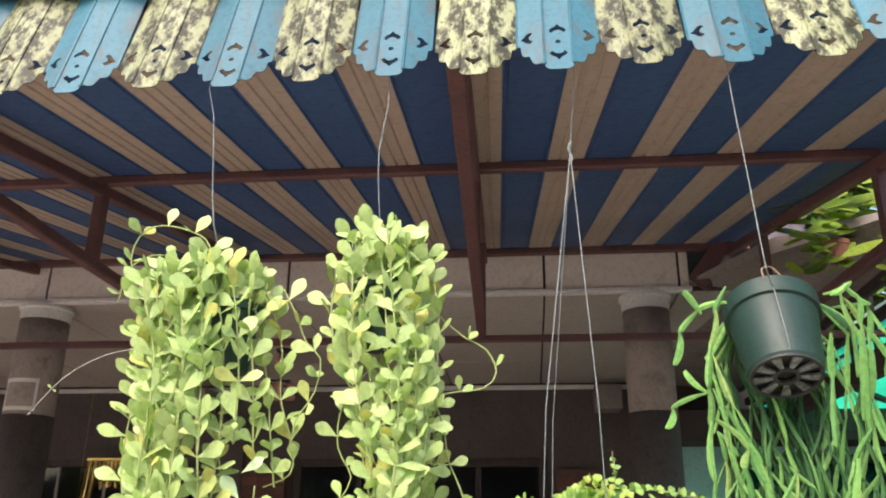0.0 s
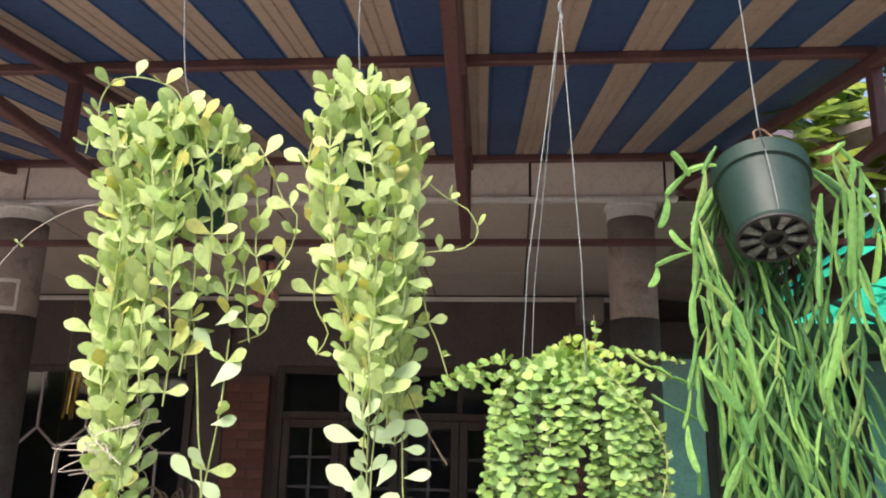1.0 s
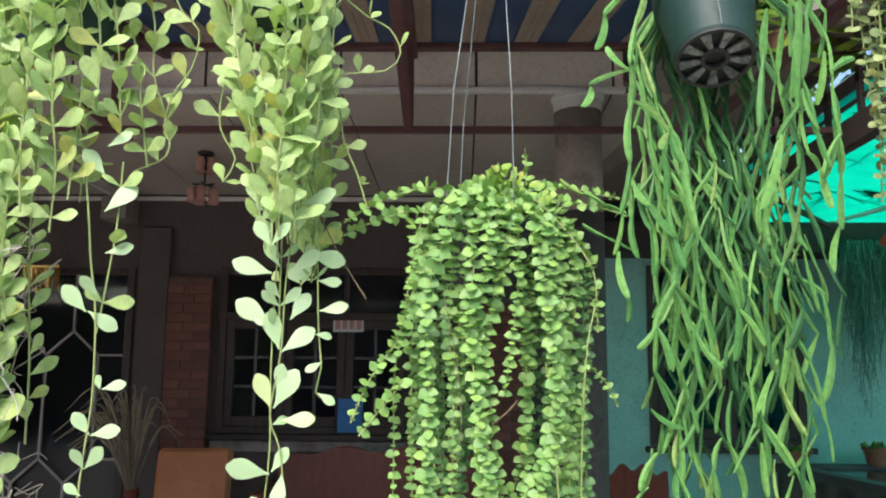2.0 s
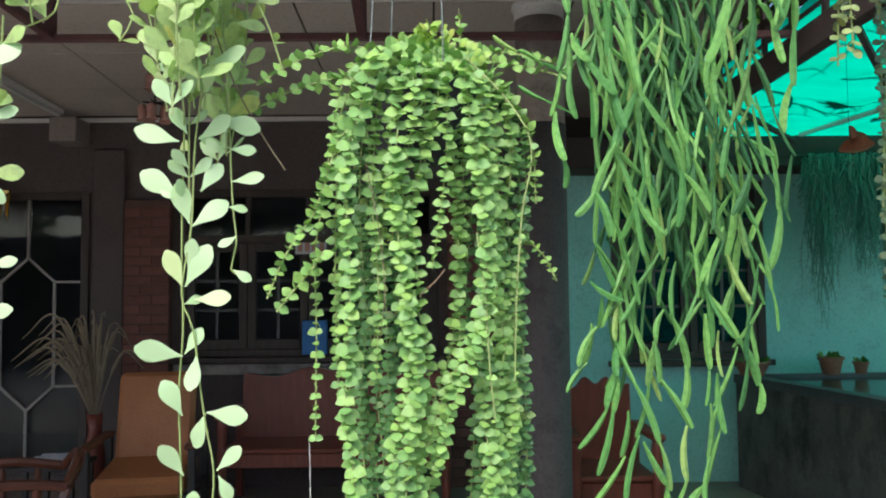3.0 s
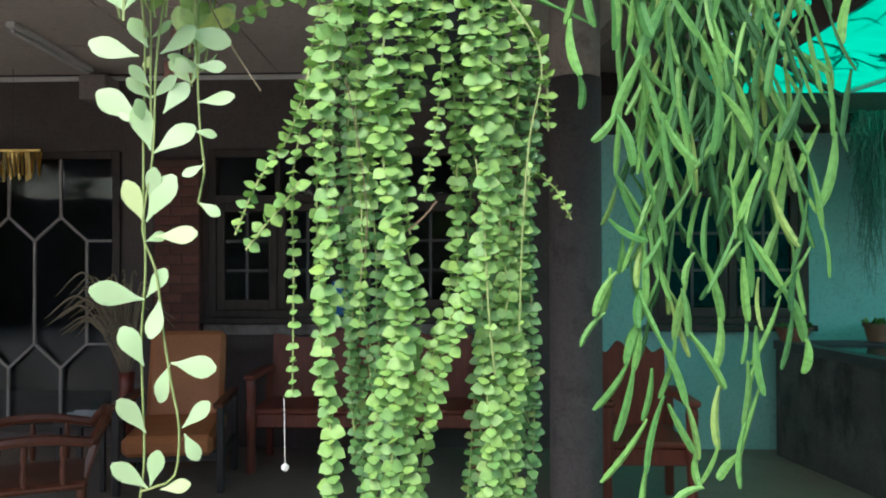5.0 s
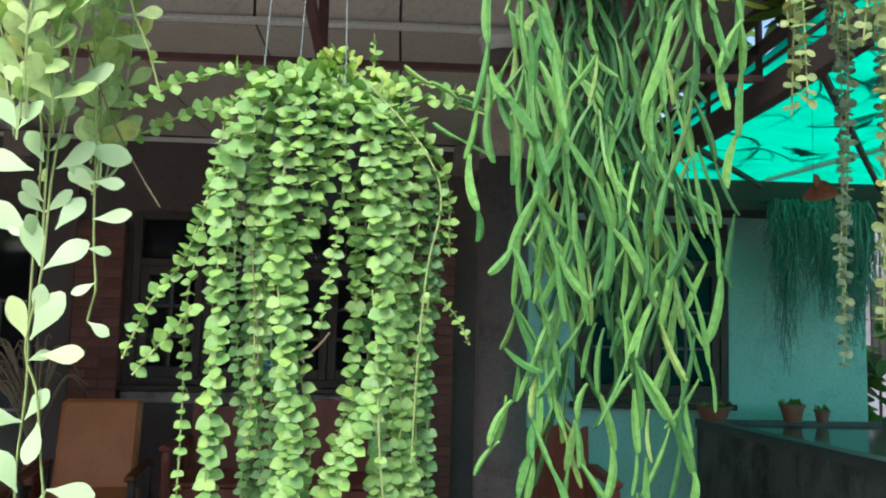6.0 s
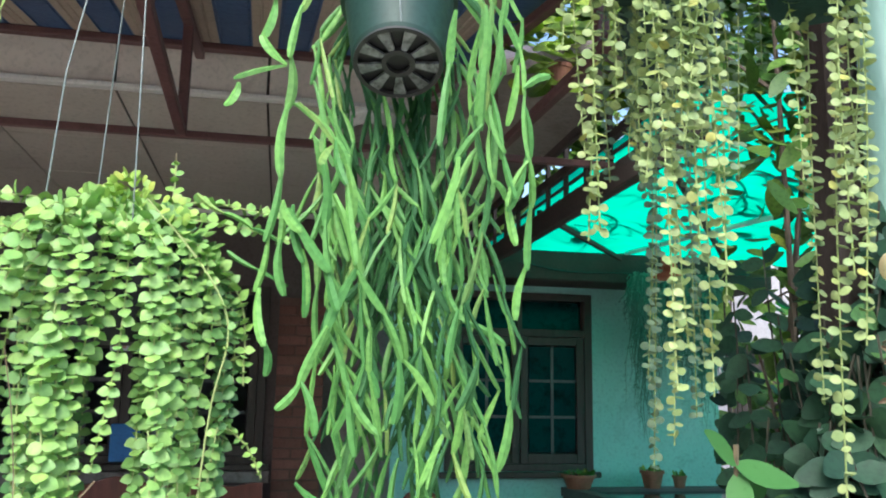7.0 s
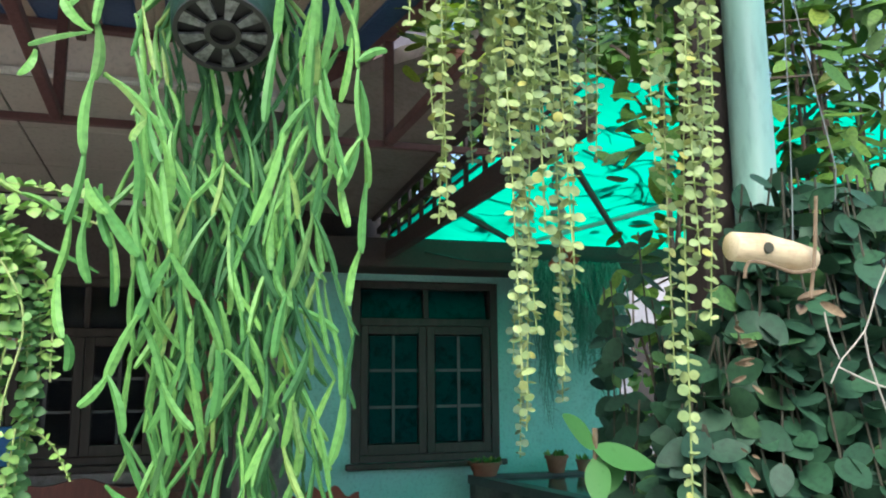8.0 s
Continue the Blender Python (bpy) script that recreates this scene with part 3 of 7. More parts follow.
# scalloped, pierced end pieces of the sheet
def arc(cx, cz, r, a0, a1, n):
    return [(cx + r * math.cos(radians(a0 + (a1 - a0) * i / n)), cz + r * math.sin(radians(a0 + (a1 - a0) * i / n))) for i in range(n + 1)]


def facet(outline, holes):
    cu = bpy.data.curves.new("facet", "CURVE")
    cu.dimensions, cu.fill_mode, cu.extrude = "2D", "BOTH", 0.0008
    for pts in (outline, *holes):
        sp = cu.splines.new("POLY")
        sp.points.add(len(pts) - 1)
        sp.use_cyclic_u = True
        for p, (u, w) in zip(sp.points, pts):
            p.co = (u, w, 0, 1)
    ob = bpy.data.objects.new("facet", cu)
    me = bpy.data.meshes.new_from_object(ob)
    bpy.data.objects.remove(ob)
    return me


def crescent(cx, cz, r, a0, a1, thick):
    """A moon-shaped cut with a pointed cusp at the middle of its outer edge."""
    out = arc(cx, cz, r, a0, a1, 8)
    mid = (a0 + a1) / 2
    tip = min(range(len(out)), key=lambda i: -(out[i][0] - cx) * math.cos(radians(mid)) - (out[i][1] - cz) * math.sin(radians(mid)))
    out[tip] = (cx + r * 1.42 * math.cos(radians(mid)), cz + r * 1.42 * math.sin(radians(mid)))
    ox, oz = thick * math.cos(radians(mid)), thick * math.sin(radians(mid))
    return out + [(px - ox, pz - oz) for px, pz in arc(cx, cz, r * 0.64, a1, a0, 8)]


def valance_mesh(material):
    c = 0.0225
    centre = [(-c, 0.33), (-c, 0.010)] + arc(-0.012, 0.010, 0.0105, 180, 270, 4) + [(0, -0.001)] + arc(0.012, 0.010, 0.0105, 270, 360, 4) + [(c, 0.010), (c, 0.33)]
    holes = [crescent(0, 0.042, 0.0150, 195, 345, 0.004), arc(0, 0.066, 0.0045, 0, 330, 7), crescent(0, 0.090, 0.0150, 15, 165, 0.004)]
    me_c = facet(centre, holes)
    s = 0.0455
    side = [(0, 0.33), (0, 0.012)] + arc(0.009, 0.028, 0.0115, 250, 350, 5) + arc(0.026, 0.052, 0.0115, 265, 350, 5) + arc(0.040, 0.076, 0.0065, 265, 360, 4) + [(s, 0.33)]
    me_s = facet(side, [crescent(0.020, 0.086, 0.0142, -80, 80, 0.004)])
    bm = bmesh.new()
    bm.from_mesh(me_c)
    for sgn in (1, -1):
        n0 = len(bm.verts)
        bm.from_mesh(me_s)
        bm.verts.ensure_lookup_table()
        for v in bm.verts[n0:]:
            u = v.co.x
            v.co.x = sgn * (c + u * 0.96)
            v.co.z += -u * 0.28
    for sgn in (1, -1):
        tube(bm, [(sgn * c, 0.012, 0.001), (sgn * c, 0.33, 0.001)], 0.0026, 6)
        tube(bm, [(sgn * 0.0655, 0.075, -0.0125), (sgn * 0.0655, 0.33, -0.0125)], 0.0022, 6)
    for me in (me_c, me_s):
        bpy.data.meshes.remove(me)
    me = mesh_of(bm, "scallop")
    me.materials.append(material)
    return me


v_blue, v_cream = valance_mesh(M_VBLUE), valance_mesh(M_VCREAM)
lean = Matrix.Rotation(radians(90 - 18), 4, "X")
VAL_Y, VAL_Z = 1.165, 2.378
for k in range(-30, 10):
    cx = 0.180 + (k + 1) * 0.2715 / 2
    ob = new("blue_scallop" if k % 2 == 0 else "cream_scallop", v_blue if k % 2 == 0 else v_cream)
    hang(ob, awning)
    ob.matrix_basis = pose(cx, VAL_Y, VAL_Z + 0.003 * math.sin(k * 2.1)) @ lean @ pose(0, 0, 0, 0, 0, 1.2 * math.sin(k * 1.7))

# ---- green tarpaulin roof beside the house ----
tarp = thing("tarpaulin_roof", (3.5, 4.5, 2.6), "bright green translucent tarpaulin roof over dark rafters", "roof", kind="structure")
TARP_Y0, TARP_Y1 = 3.15, 6.42


def tarp_z(x, y):
    """Sagging sheet with long slack folds that run to the eave."""
    u = x * 0.75 - y * 0.35
    fold = abs(math.sin(u * 7.0 + 0.9 * math.sin(y * 1.3))) ** 3
    return 2.70 - 0.035 * (y - 4) + 0.035 * fold + 0.03 * noise.noise((x * 1.3, y * 1.3, 0)) + 0.012 * noise.noise((x * 5, y * 4, 2))


bm = bmesh.new()
NX, NY = 90, 60
grid = [[bm.verts.new((1.965 + 4.3 * i / NX, TARP_Y0 + (TARP_Y1 - TARP_Y0) * j / NY, tarp_z(1.965 + 4.3 * i / NX, TARP_Y0 + (TARP_Y1 - TARP_Y0) * j / NY))) for i in range(NX + 1)] for j in range(NY + 1)]
for j in range(NY):
    for i in range(NX):
        bm.faces.new((grid[j][i], grid[j][i + 1], grid[j + 1][i + 1], grid[j + 1][i]))
part("sheet", bm, M_TARP, tarp, smooth=True)
for (xa, ya), (xb, yb) in (((1.97, 4.95), (3.0, 6.12)), ((2.05, 3.55), (3.9, 6.12)), ((2.9, 3.2), (5.2, 6.12)), ((4.4, 3.2), (6.2, 5.6))):
    part("rafter", bar(bmesh.new(), (xa, ya, 2.64 - 0.03 * (ya - 4)), (xb, yb, 2.62 - 0.03 * (yb - 4)), 0.03, 0.035, 0.004), M_JOINT, tarp)
part("pale_batten", tube(bmesh.new(), [(3.05, 6.12, 2.605), (3.2, 5.5, 2.615), (3.5, 4.5, 2.64), (3.75, 3.6, 2.66)], 0.018, 8), M_TRIM, tarp, "pale weathered pipe under the sheet")
# side beam, open slots and battens between porch roof and tarpaulin
gutter = thing("side_gutter", (1.93, 4.8, 2.6), "dark side beam with rails, battens and daylight showing through the gaps", "gutter", kind="structure")
part("beam", bar(bmesh.new(), (1.93, 2.95, 2.505), (1.93, 6.14, 2.495), 0.06, 0.12, 0.005), M_JOINT, gutter)
part("thin_rail", bar(bmesh.new(), (1.93, 3.0, 2.632), (1.93, 6.14, 2.622), 0.015, 0.014), M_JOINT, gutter)
part("top_rail", bar(bmesh.new(), (1.93, 3.0, 2.715), (1.93, 6.5, 2.705), 0.04, 0.05, 0.004), M_JOINT, gutter)
part("edge_board", bar(bmesh.new(), (1.885, 3.0, 2.86), (1.885, 6.5, 2.83), 0.03, 0.10, 0.004), M_JOINT, gutter)
bm = bmesh.new()
v = [bm.verts.new(p) for p in ((1.94, 3.0, 2.745), (1.94, 6.45, 2.735), (2.0, 6.45, 2.80), (2.0, 3.0, 2.812))]
bm.faces.new(v)
part("clear_strip", bm, M_SHEET, gutter, "milky translucent roofing strip")
for k in range(11):
    y = 3.15 + k * 0.295
    part("batten", bar(bmesh.new(), (1.92, y, 2.50), (1.92, y, 2.83), 0.02, 0.03), M_JOINT, gutter)
# sloping side soffit between awning and gutter
bm = bmesh.new()
v = [bm.verts.new(p) for p in ((1.135, 4.30, 2.99), (1.42, 3.75, 3.02), (1.865, 2.9, 2.87), (1.865, 6.5, 2.80), (1.135, 6.5, 2.86))]
bm.faces.new((v[0], v[1], v[2], v[3], v[4]))
w = [bm.verts.new(p.co + Vector((0, 0, 0.02))) for p in v]
bm.faces.new(w[::-1])
for k in range(5):
    bm.faces.new((v[k], v[(k + 1) % 5], w[(k + 1) % 5], w[k]))
solid("side_soffit", bm, M_SOFFIT_SHADED, "brown side soffit boards beside the porch, darkened for shade", "soffit", kind="structure")
# added slab, there only to keep sky from showing past the soffit
solid("sky_blocker", box(bmesh.new(), (1.15, 4.36, 3.24), (1.86, 6.6, 3.30)), M_DARK, "added dark slab over the side soffit that blocks the sky", "roof", kind="structure")
solid("eave_beam", box(bmesh.new(), (1.31, WALL_Y - 0.40, 2.375), (4.3, WALL_Y + 0.2, 2.60), 0.008), M_JOINT, "dark eave board above the teal wall", "eave", kind="structure")
bm = bmesh.new()
tube(bm, spline([(2.2, 6.14, 2.50), (2.6, 6.13, 2.44), (3.2, 6.13, 2.455), (4.2, 6.13, 2.48)], 0.05), 0.006, 5)
solid("cable", bm, M_BLACK, "thin cable slung along the eave", "cable")


# ---- windows ----
def window(name, x0, x1, z0, z1, trans, cols, rows, label, frame_mat, leaf_count=2, pane_mat=M_GLASS, lean=0.0):
    win = thing(name, ((x0 + x1) / 2, WALL_Y, z0), label, "window", kind="structure")
    y0, y1 = WALL_Y - 0.02, WALL_Y + 0.08
    fr = bmesh.new()
    box(fr, (x0 - 0.004, y0, z0 - 0.004), (x0 + 0.06, y1, z1 + 0.004), 0.004)
    box(fr, (x1 - 0.06, y0, z0 - 0.004), (x1 + 0.004, y1, z1 + 0.004), 0.004)
    box(fr, (x0 + 0.06, y0, z1 - 0.055), (x1 - 0.06, y1, z1 + 0.004), 0.004)
    box(fr, (x0 + 0.06, y0, trans - 0.03), (x1 - 0.06, y1, trans + 0.03), 0.004)
    box(fr, (x0 + 0.06, y0, z0 - 0.004), (x1 - 0.06, y1, z0 + 0.05), 0.004)
    body = part("window_frame", fr, frame_mat, win)
    part("window_sill", box(bmesh.new(), (x0 - 0.05, WALL_Y - 0.07, z0 - 0.05), (x1 + 0.05, WALL_Y - 0.022, z0 - 0.006), 0.006), frame_mat, win)
    sash_w = (x1 - x0 - 0.12) / leaf_count
    for s in range(leaf_count):
        a = x0 + 0.06 + s * sash_w
        b = a + sash_w
        pane = box(bmesh.new(), (a + 0.02, WALL_Y + 0.03, trans + 0.03), (b - 0.02, WALL_Y + 0.036, z1 - 0.055))
        bmesh.ops.rotate(pane, verts=pane.verts, cent=(a, WALL_Y + 0.03, trans + 0.03), matrix=Matrix.Rotation(-lean, 3, "X"))
        top = part("transom_pane", pane, pane_mat, win)
        top.visible_shadow = False
        if s:
            part("transom_mullion", box(bmesh.new(), (a - 0.02, WALL_Y, trans + 0.03), (a + 0.02, WALL_Y + 0.06, z1 - 0.055), 0.003), frame_mat, win)
        sa = bmesh.new()
        zt, zb = trans - 0.032, z0 + 0.052
        box(sa, (a + 0.003, WALL_Y - 0.01, zb), (a + 0.065, WALL_Y + 0.03, zt), 0.004)
        box(sa, (b - 0.065, WALL_Y - 0.01, zb), (b - 0.003, WALL_Y + 0.03, zt), 0.004)
        box(sa, (a + 0.065, WALL_Y - 0.01, zb), (b - 0.065, WALL_Y + 0.03, zb + 0.075), 0.004)
        box(sa, (a + 0.065, WALL_Y - 0.01, zt - 0.065), (b - 0.065, WALL_Y + 0.03, zt), 0.004)
        sash = part("sash", sa, frame_mat, win)
        gx0, gx1, gz0, gz1 = a + 0.065, b - 0.065, zb + 0.075, zt - 0.065
        for c in range(1, cols):
            gx = gx0 + (gx1 - gx0) * c / cols
            part("glazing_bar", box(bmesh.new(), (gx - 0.011, WALL_Y, gz0), (gx + 0.011, WALL_Y + 0.022, gz1)), M_BAR, sash)
        for r in range(1, rows):
            gz = gz0 + (gz1 - gz0) * r / rows
            part("glazing_bar", box(bmesh.new(), (gx0, WALL_Y + 0.001, gz - 0.010), (gx1, WALL_Y + 0.021, gz + 0.010)), M_BAR, sash)
        for c in range(cols):
            for r in range(rows):
                pa = box(bmesh.new(), (gx0 + (gx1 - gx0) * c / cols + 0.012, WALL_Y + 0.006, gz0 + (gz1 - gz0) * r / rows + 0.011), (gx0 + (gx1 - gx0) * (c + 1) / cols - 0.012, WALL_Y + 0.011, gz0 + (gz1 - gz0) * (r + 1) / rows - 0.011))
                part("pane", pa, pane_mat, sash).visible_shadow = False
    return win


window("window_1", *WIN1, 1.90, 2, 3, "dark wooden porch window with small panes and dim room behind", M_FRAME, 4)
window("window_2", *WIN2, 2.0, 2, 3, "dark brown wooden two-leaf window with six panes a leaf", M_FRAME, 2, M_REFLECTGLASS, radians(9))

# window with the honeycomb grille
gw = thing("window_3", (-3.3, WALL_Y, 0.12), "tall dark opening with a pale honeycomb metal grille", "window", kind="structure")
gf = bmesh.new()
box(gf, (-2.37, WALL_Y - 0.02, 0.116), (-2.306, WALL_Y + 0.06, 2.274), 0.004)
box(gf, (-4.304, WALL_Y - 0.02, 0.116), (-4.24, WALL_Y + 0.06, 2.274), 0.004)
box(gf, (-4.24, WALL_Y - 0.02, 2.22), (-2.37, WALL_Y + 0.06, 2.274), 0.004)
box(gf, (-4.24, WALL_Y - 0.02, 0.116), (-2.37, WALL_Y + 0.06, 0.17), 0.004)
part("window_frame", gf, M_FRAME, gw)
HX, HW, HT, HB = -2.777, 0.205, 1.769, 0.602
for k in range(4):
    cx = HX - k * HW * 2
    y = WALL_Y + 0.0
    segs = [((cx, 2.22), (cx, HT)), ((cx, HT), (cx - HW, HT - 0.185)), ((cx, HT), (cx + HW, HT - 0.185)),
            ((cx - HW, HT - 0.185), (cx - HW, HB + 0.185)), ((cx - HW, HB + 0.185), (cx, HB)), ((cx + HW, HB + 0.185), (cx, HB)), ((cx, HB), (cx, 0.17))]
    if k == 0:
        segs += [((cx + HW, HT - 0.185), (cx + HW, HB + 0.185)), ((cx + HW, HT - 0.185), (-2.37, HT - 0.185)), ((cx + HW, HB + 0.185), (-2.37, HB + 0.185))]
    for (xa, za), (xb, zb) in segs:
        if min(xa, xb) > -4.24:
            part("grille_bar", bar(bmesh.new(), (xa, y, za), (xb, y, zb), 0.018, 0.018), M_GRILLE, gw)
part("pane", box(bmesh.new(), (-4.24, WALL_Y + 0.04, 0.17), (-2.37, WALL_Y + 0.046, 2.22)), M_GLASS, gw).visible_shadow = False


# brick piers
def brick_pier(x0, x1, z0, z1):
    pier = thing("brick_pier", ((x0 + x1) / 2, WALL_Y, z0), "dull red brick pier beside the porch window", "pier", "brick piers", "structure")
    part("mortar", box(bmesh.new(), (x0 + 0.004, WALL_Y - 0.075, z0), (x1 - 0.004, WALL_Y - 0.002, z1)), M_MORTAR, pier)
    h, course, n = 0.062, 0.074, 0
    z = z0 + 0.004
    shared = {}
    while z + h < z1:
        cuts = [x0, x0 + (x1 - x0) * (0.62 if n % 2 else 0.38), x1]
        for a, b in zip(cuts, cuts[1:]):
            w = round(b - a - 0.01, 3)
            if w not in shared:
                me = mesh_of(box(bmesh.new(), (-w / 2, -0.06, 0), (w / 2, 0.0, h), 0.003), "brick")
                me.materials.append(M_BRICK)
                shared[w] = me
            ob = new("brick", shared[w])
            hang(ob, pier)
            ob.matrix_basis = pose((a + b) / 2, WALL_Y - 0.022 + 0.002 * math.sin(n * 3.1 + a), z)
        z += course
        n += 1


brick_pier(-2.02, -1.665, 0, 2.2)
brick_pier(0.45, 0.80, 0, 2.2)

# ---- tank ----
tank = thing("water_tank", (3.2, 5.2, 0), "stained grey concrete water tank with a dark rim", "tank")
tb = bmesh.new()
c0, c1, c2, c3 = (2.615, 6.38), (3.13, 3.55), (4.6, 3.75), (4.4, 6.40)


def prism(bm, ring, z0, z1):
    lo = [bm.verts.new((*p, z0)) for p in ring]
    hi = [bm.verts.new((*p, z1)) for p in ring]
    bm.faces.new(lo[::-1]), bm.faces.new(hi)
    for k in range(len(ring)):
        bm.faces.new((lo[k], lo[(k + 1) % len(ring)], hi[(k + 1) % len(ring)], hi[k]))
    return bm


def inset(ring, d):
    mx, my = sum(p[0] for p in ring) / len(ring), sum(p[1] for p in ring) / len(ring)
    return [(px + (mx - px) / abs(mx - px) * d, py + (my - py) / abs(my - py) * d) for px, py in ring]


ring = [c0, c1, c2, c3]
part("body", prism(tb, ring, -0.13, 0.77), M_CONCRETE, tank)
rb = bmesh.new()
inner = inset(ring, 0.11)
outer = inset(ring, -0.012)
for k in range(4):
    a, b, c, d = outer[k], outer[(k + 1) % 4], inner[(k + 1) % 4], inner[k]
    prism(rb, [a, b, c, d], 0.772, 0.835)
part("rim", rb, M_RIM, tank, "dark cement rim")
part("water", prism(bmesh.new(), inset(ring, 0.112), 0.774, 0.812), M_WATER, tank, "still dark water")

# wall added out of view behind the camera, to darken the window reflections
solid("unseen_wall", box(bmesh.new(), (-14, -7.2, -0.14), (14, -7.0, 3.0)), M_WALL, "plain wall added out of view behind the camera", "wall", kind="structure")
solid("wall_upper", box(bmesh.new(), (1.31, WALL_Y + 0.02, 2.602), (1.96, WALL_Y + 0.2, 3.2)), M_JOINT, "dark boarding above the eave", "wall", kind="structure")


# ---- porch things ----
def armchair(x, y, turn):
    ch = thing("armchair", (x, y, 0), "low wooden armchair with orange vinyl seat and back cushions", "armchair")
    T = pose(x, y, 0, 0, 0, turn)

    def add(name, bm, mat, label=""):
        bmesh.ops.transform(bm, matrix=T, verts=bm.verts)
        return part(name, bm, mat, ch, label)
    back_turn = Matrix.Rotation(radians(-14), 4, "X")
    add("back_cushion", box(bmesh.new(), (-0.25, 0.22, 0.36), (0.25, 0.32, 0.95), 0.03, back_turn), M_ORANGE)
    add("seat_cushion", box(bmesh.new(), (-0.27, -0.34, 0.26), (0.27, 0.24, 0.39), 0.03, Matrix.Rotation(radians(5), 4, "X")), M_ORANGE)
    for s in (-1, 1):
        add("armrest", box(bmesh.new(), (s * 0.31 - 0.035, -0.36, 0.53), (s * 0.31 + 0.035, 0.30, 0.565), 0.01), M_TEAK)
        add("leg", box(bmesh.new(), (s * 0.31 - 0.022, -0.30, 0), (s * 0.31 + 0.022, -0.255, 0.528), 0.006), M_BLACK)
        add("leg", box(bmesh.new(), (s * 0.31 - 0.022, 0.26, 0), (s * 0.31 + 0.022, 0.305, 0.528), 0.006), M_BLACK)
        add("side_rail", box(bmesh.new(), (s * 0.31 - 0.015, -0.255, 0.20), (s * 0.31 + 0.015, 0.26, 0.25), 0.006), M_BLACK)
    add("front_rail", box(bmesh.new(), (-0.29, -0.29, 0.20), (0.29, -0.262, 0.255), 0.006), M_BLACK)
    return ch


armchair(-1.50, 5.58, 8)


def settee(x0, x1, y, label):
    s = thing("settee", ((x0 + x1) / 2, y, 0), label, "settee")
    bm = bmesh.new()
    n = 24
    rows = []
    for i in range(n + 1):
        u = i / n
        z = 0.86 + 0.05 * math.sin(math.pi * u) + 0.025 * math.cos(u * 6 * math.pi)
        xx = x0 + 0.05 + (x1 - x0 - 0.1) * u
        rows.append([bm.verts.new((xx, y + dy + 0.09 * (zz - 0.4), zz)) for dy, zz in ((0.20, 0.42), (0.20, z), (0.235, z), (0.235, 0.42))])
    for a, b in zip(rows, rows[1:]):
        for k in range(4):
            bm.faces.new((a[k], b[k], b[(k + 1) % 4], a[(k + 1) % 4]))
    bm.faces.new(rows[0]), bm.faces.new(rows[-1][::-1])
    part("backrest", bm, M_WOOD, s)
    part("seat", box(bmesh.new(), (x0 + 0.03, y - 0.30, 0.395), (x1 - 0.03, y + 0.24, 0.43), 0.01), M_WOOD, s)
    part("apron", box(bmesh.new(), (x0 + 0.06, y - 0.285, 0.30), (x1 - 0.06, y - 0.26, 0.394), 0.006), M_WOOD, s)
    for xx in (x0 + 0.03, x1 - 0.03):
        part("armrest", box(bmesh.new(), (xx - 0.04, y - 0.34, 0.625), (xx + 0.04, y + 0.22, 0.665), 0.012), M_WOOD, s)
        part("leg", lathe(bmesh.new(), [(0.03, 0), (0.034, 0.08), (0.026, 0.2), (0.036, 0.38), (0.028, 0.45), (0.036, 0.58), (0.03, 0.624)], (xx, y - 0.29, 0), sides=12), M_WOOD, s)
        part("leg", box(bmesh.new(), (xx - 0.025, y + 0.2, 0), (xx + 0.025, y + 0.25, 0.624), 0.006), M_WOOD, s)
    return s


settee(-1.12, 0.45, 6.10, "carved red-brown wooden settee with scalloped back against the wall")
settee(1.10, 1.62, 5.15, "red-brown wooden chair with solid back on the porch")


def spindle_chair(x, y, turn):
    ch = thing("wooden_chair", (x, y, 0), "varnished brown wooden chair with curved arms and spindles", "chair")
    T = pose(x, y, 0, 0, 0, turn) @ Matrix.Scale(0.94, 4)

    def add(name, bm, mat=M_TEAK):
        bmesh.ops.transform(bm, matrix=T, verts=bm.verts)
        return part(name, bm, mat, ch, smooth=False)
    add("seat", box(bmesh.new(), (-0.26, -0.25, 0.40), (0.26, 0.25, 0.44), 0.015))
    for s in (-1, 1):
        add("arm", tube(bmesh.new(), spline([(s * 0.27, 0.27, 0.63), (s * 0.30, 0.05, 0.665), (s * 0.31, -0.15, 0.66), (s * 0.27, -0.28, 0.63)], 0.05), 0.026, 8))
        for k in range(3):
            yy = -0.2 + k * 0.17
            add("spindle", lathe(bmesh.new(), [(0.012, 0.441), (0.019, 0.5), (0.012, 0.55), (0.018, 0.60), (0.012, 0.64)], (s * 0.285, yy, 0), sides=8))
        for yy in (-0.22, 0.22):
            add("leg", lathe(bmesh.new(), [(0.018, 0), (0.024, 0.15), (0.018, 0.3), (0.024, 0.399)], (s * 0.23, yy, 0), sides=10))
    add("back_rail", tube(bmesh.new(), spline([(-0.27, 0.27, 0.63), (-0.15, 0.33, 0.72), (0.15, 0.33, 0.72), (0.27, 0.27, 0.63)], 0.05), 0.026, 8))
    for k in range(5):
        xx = -0.18 + k * 0.09
        add("back_spindle", tube(bmesh.new(), [(xx, 0.24, 0.441), (xx, 0.325, 0.70)], 0.011, 6))
    return ch


spindle_chair(-1.70, 4.22, -65)

# side table with a folded cloth
st = thing("side_table", (-2.0, 5.5, 0), "small dark side table", "table")
part("tabletop", box(bmesh.new(), (-2.2, 5.32, 0.40), (-1.86, 5.66, 0.43), 0.006), M_BLACK, st)
for sx in (-2.17, -1.89):
    for sy in (5.35, 5.63):
        part("leg", box(bmesh.new(), (sx - 0.015, sy - 0.015, 0), (sx + 0.015, sy + 0.015, 0.399), 0.003), M_BLACK, st)
bm = bmesh.new()
rows = []
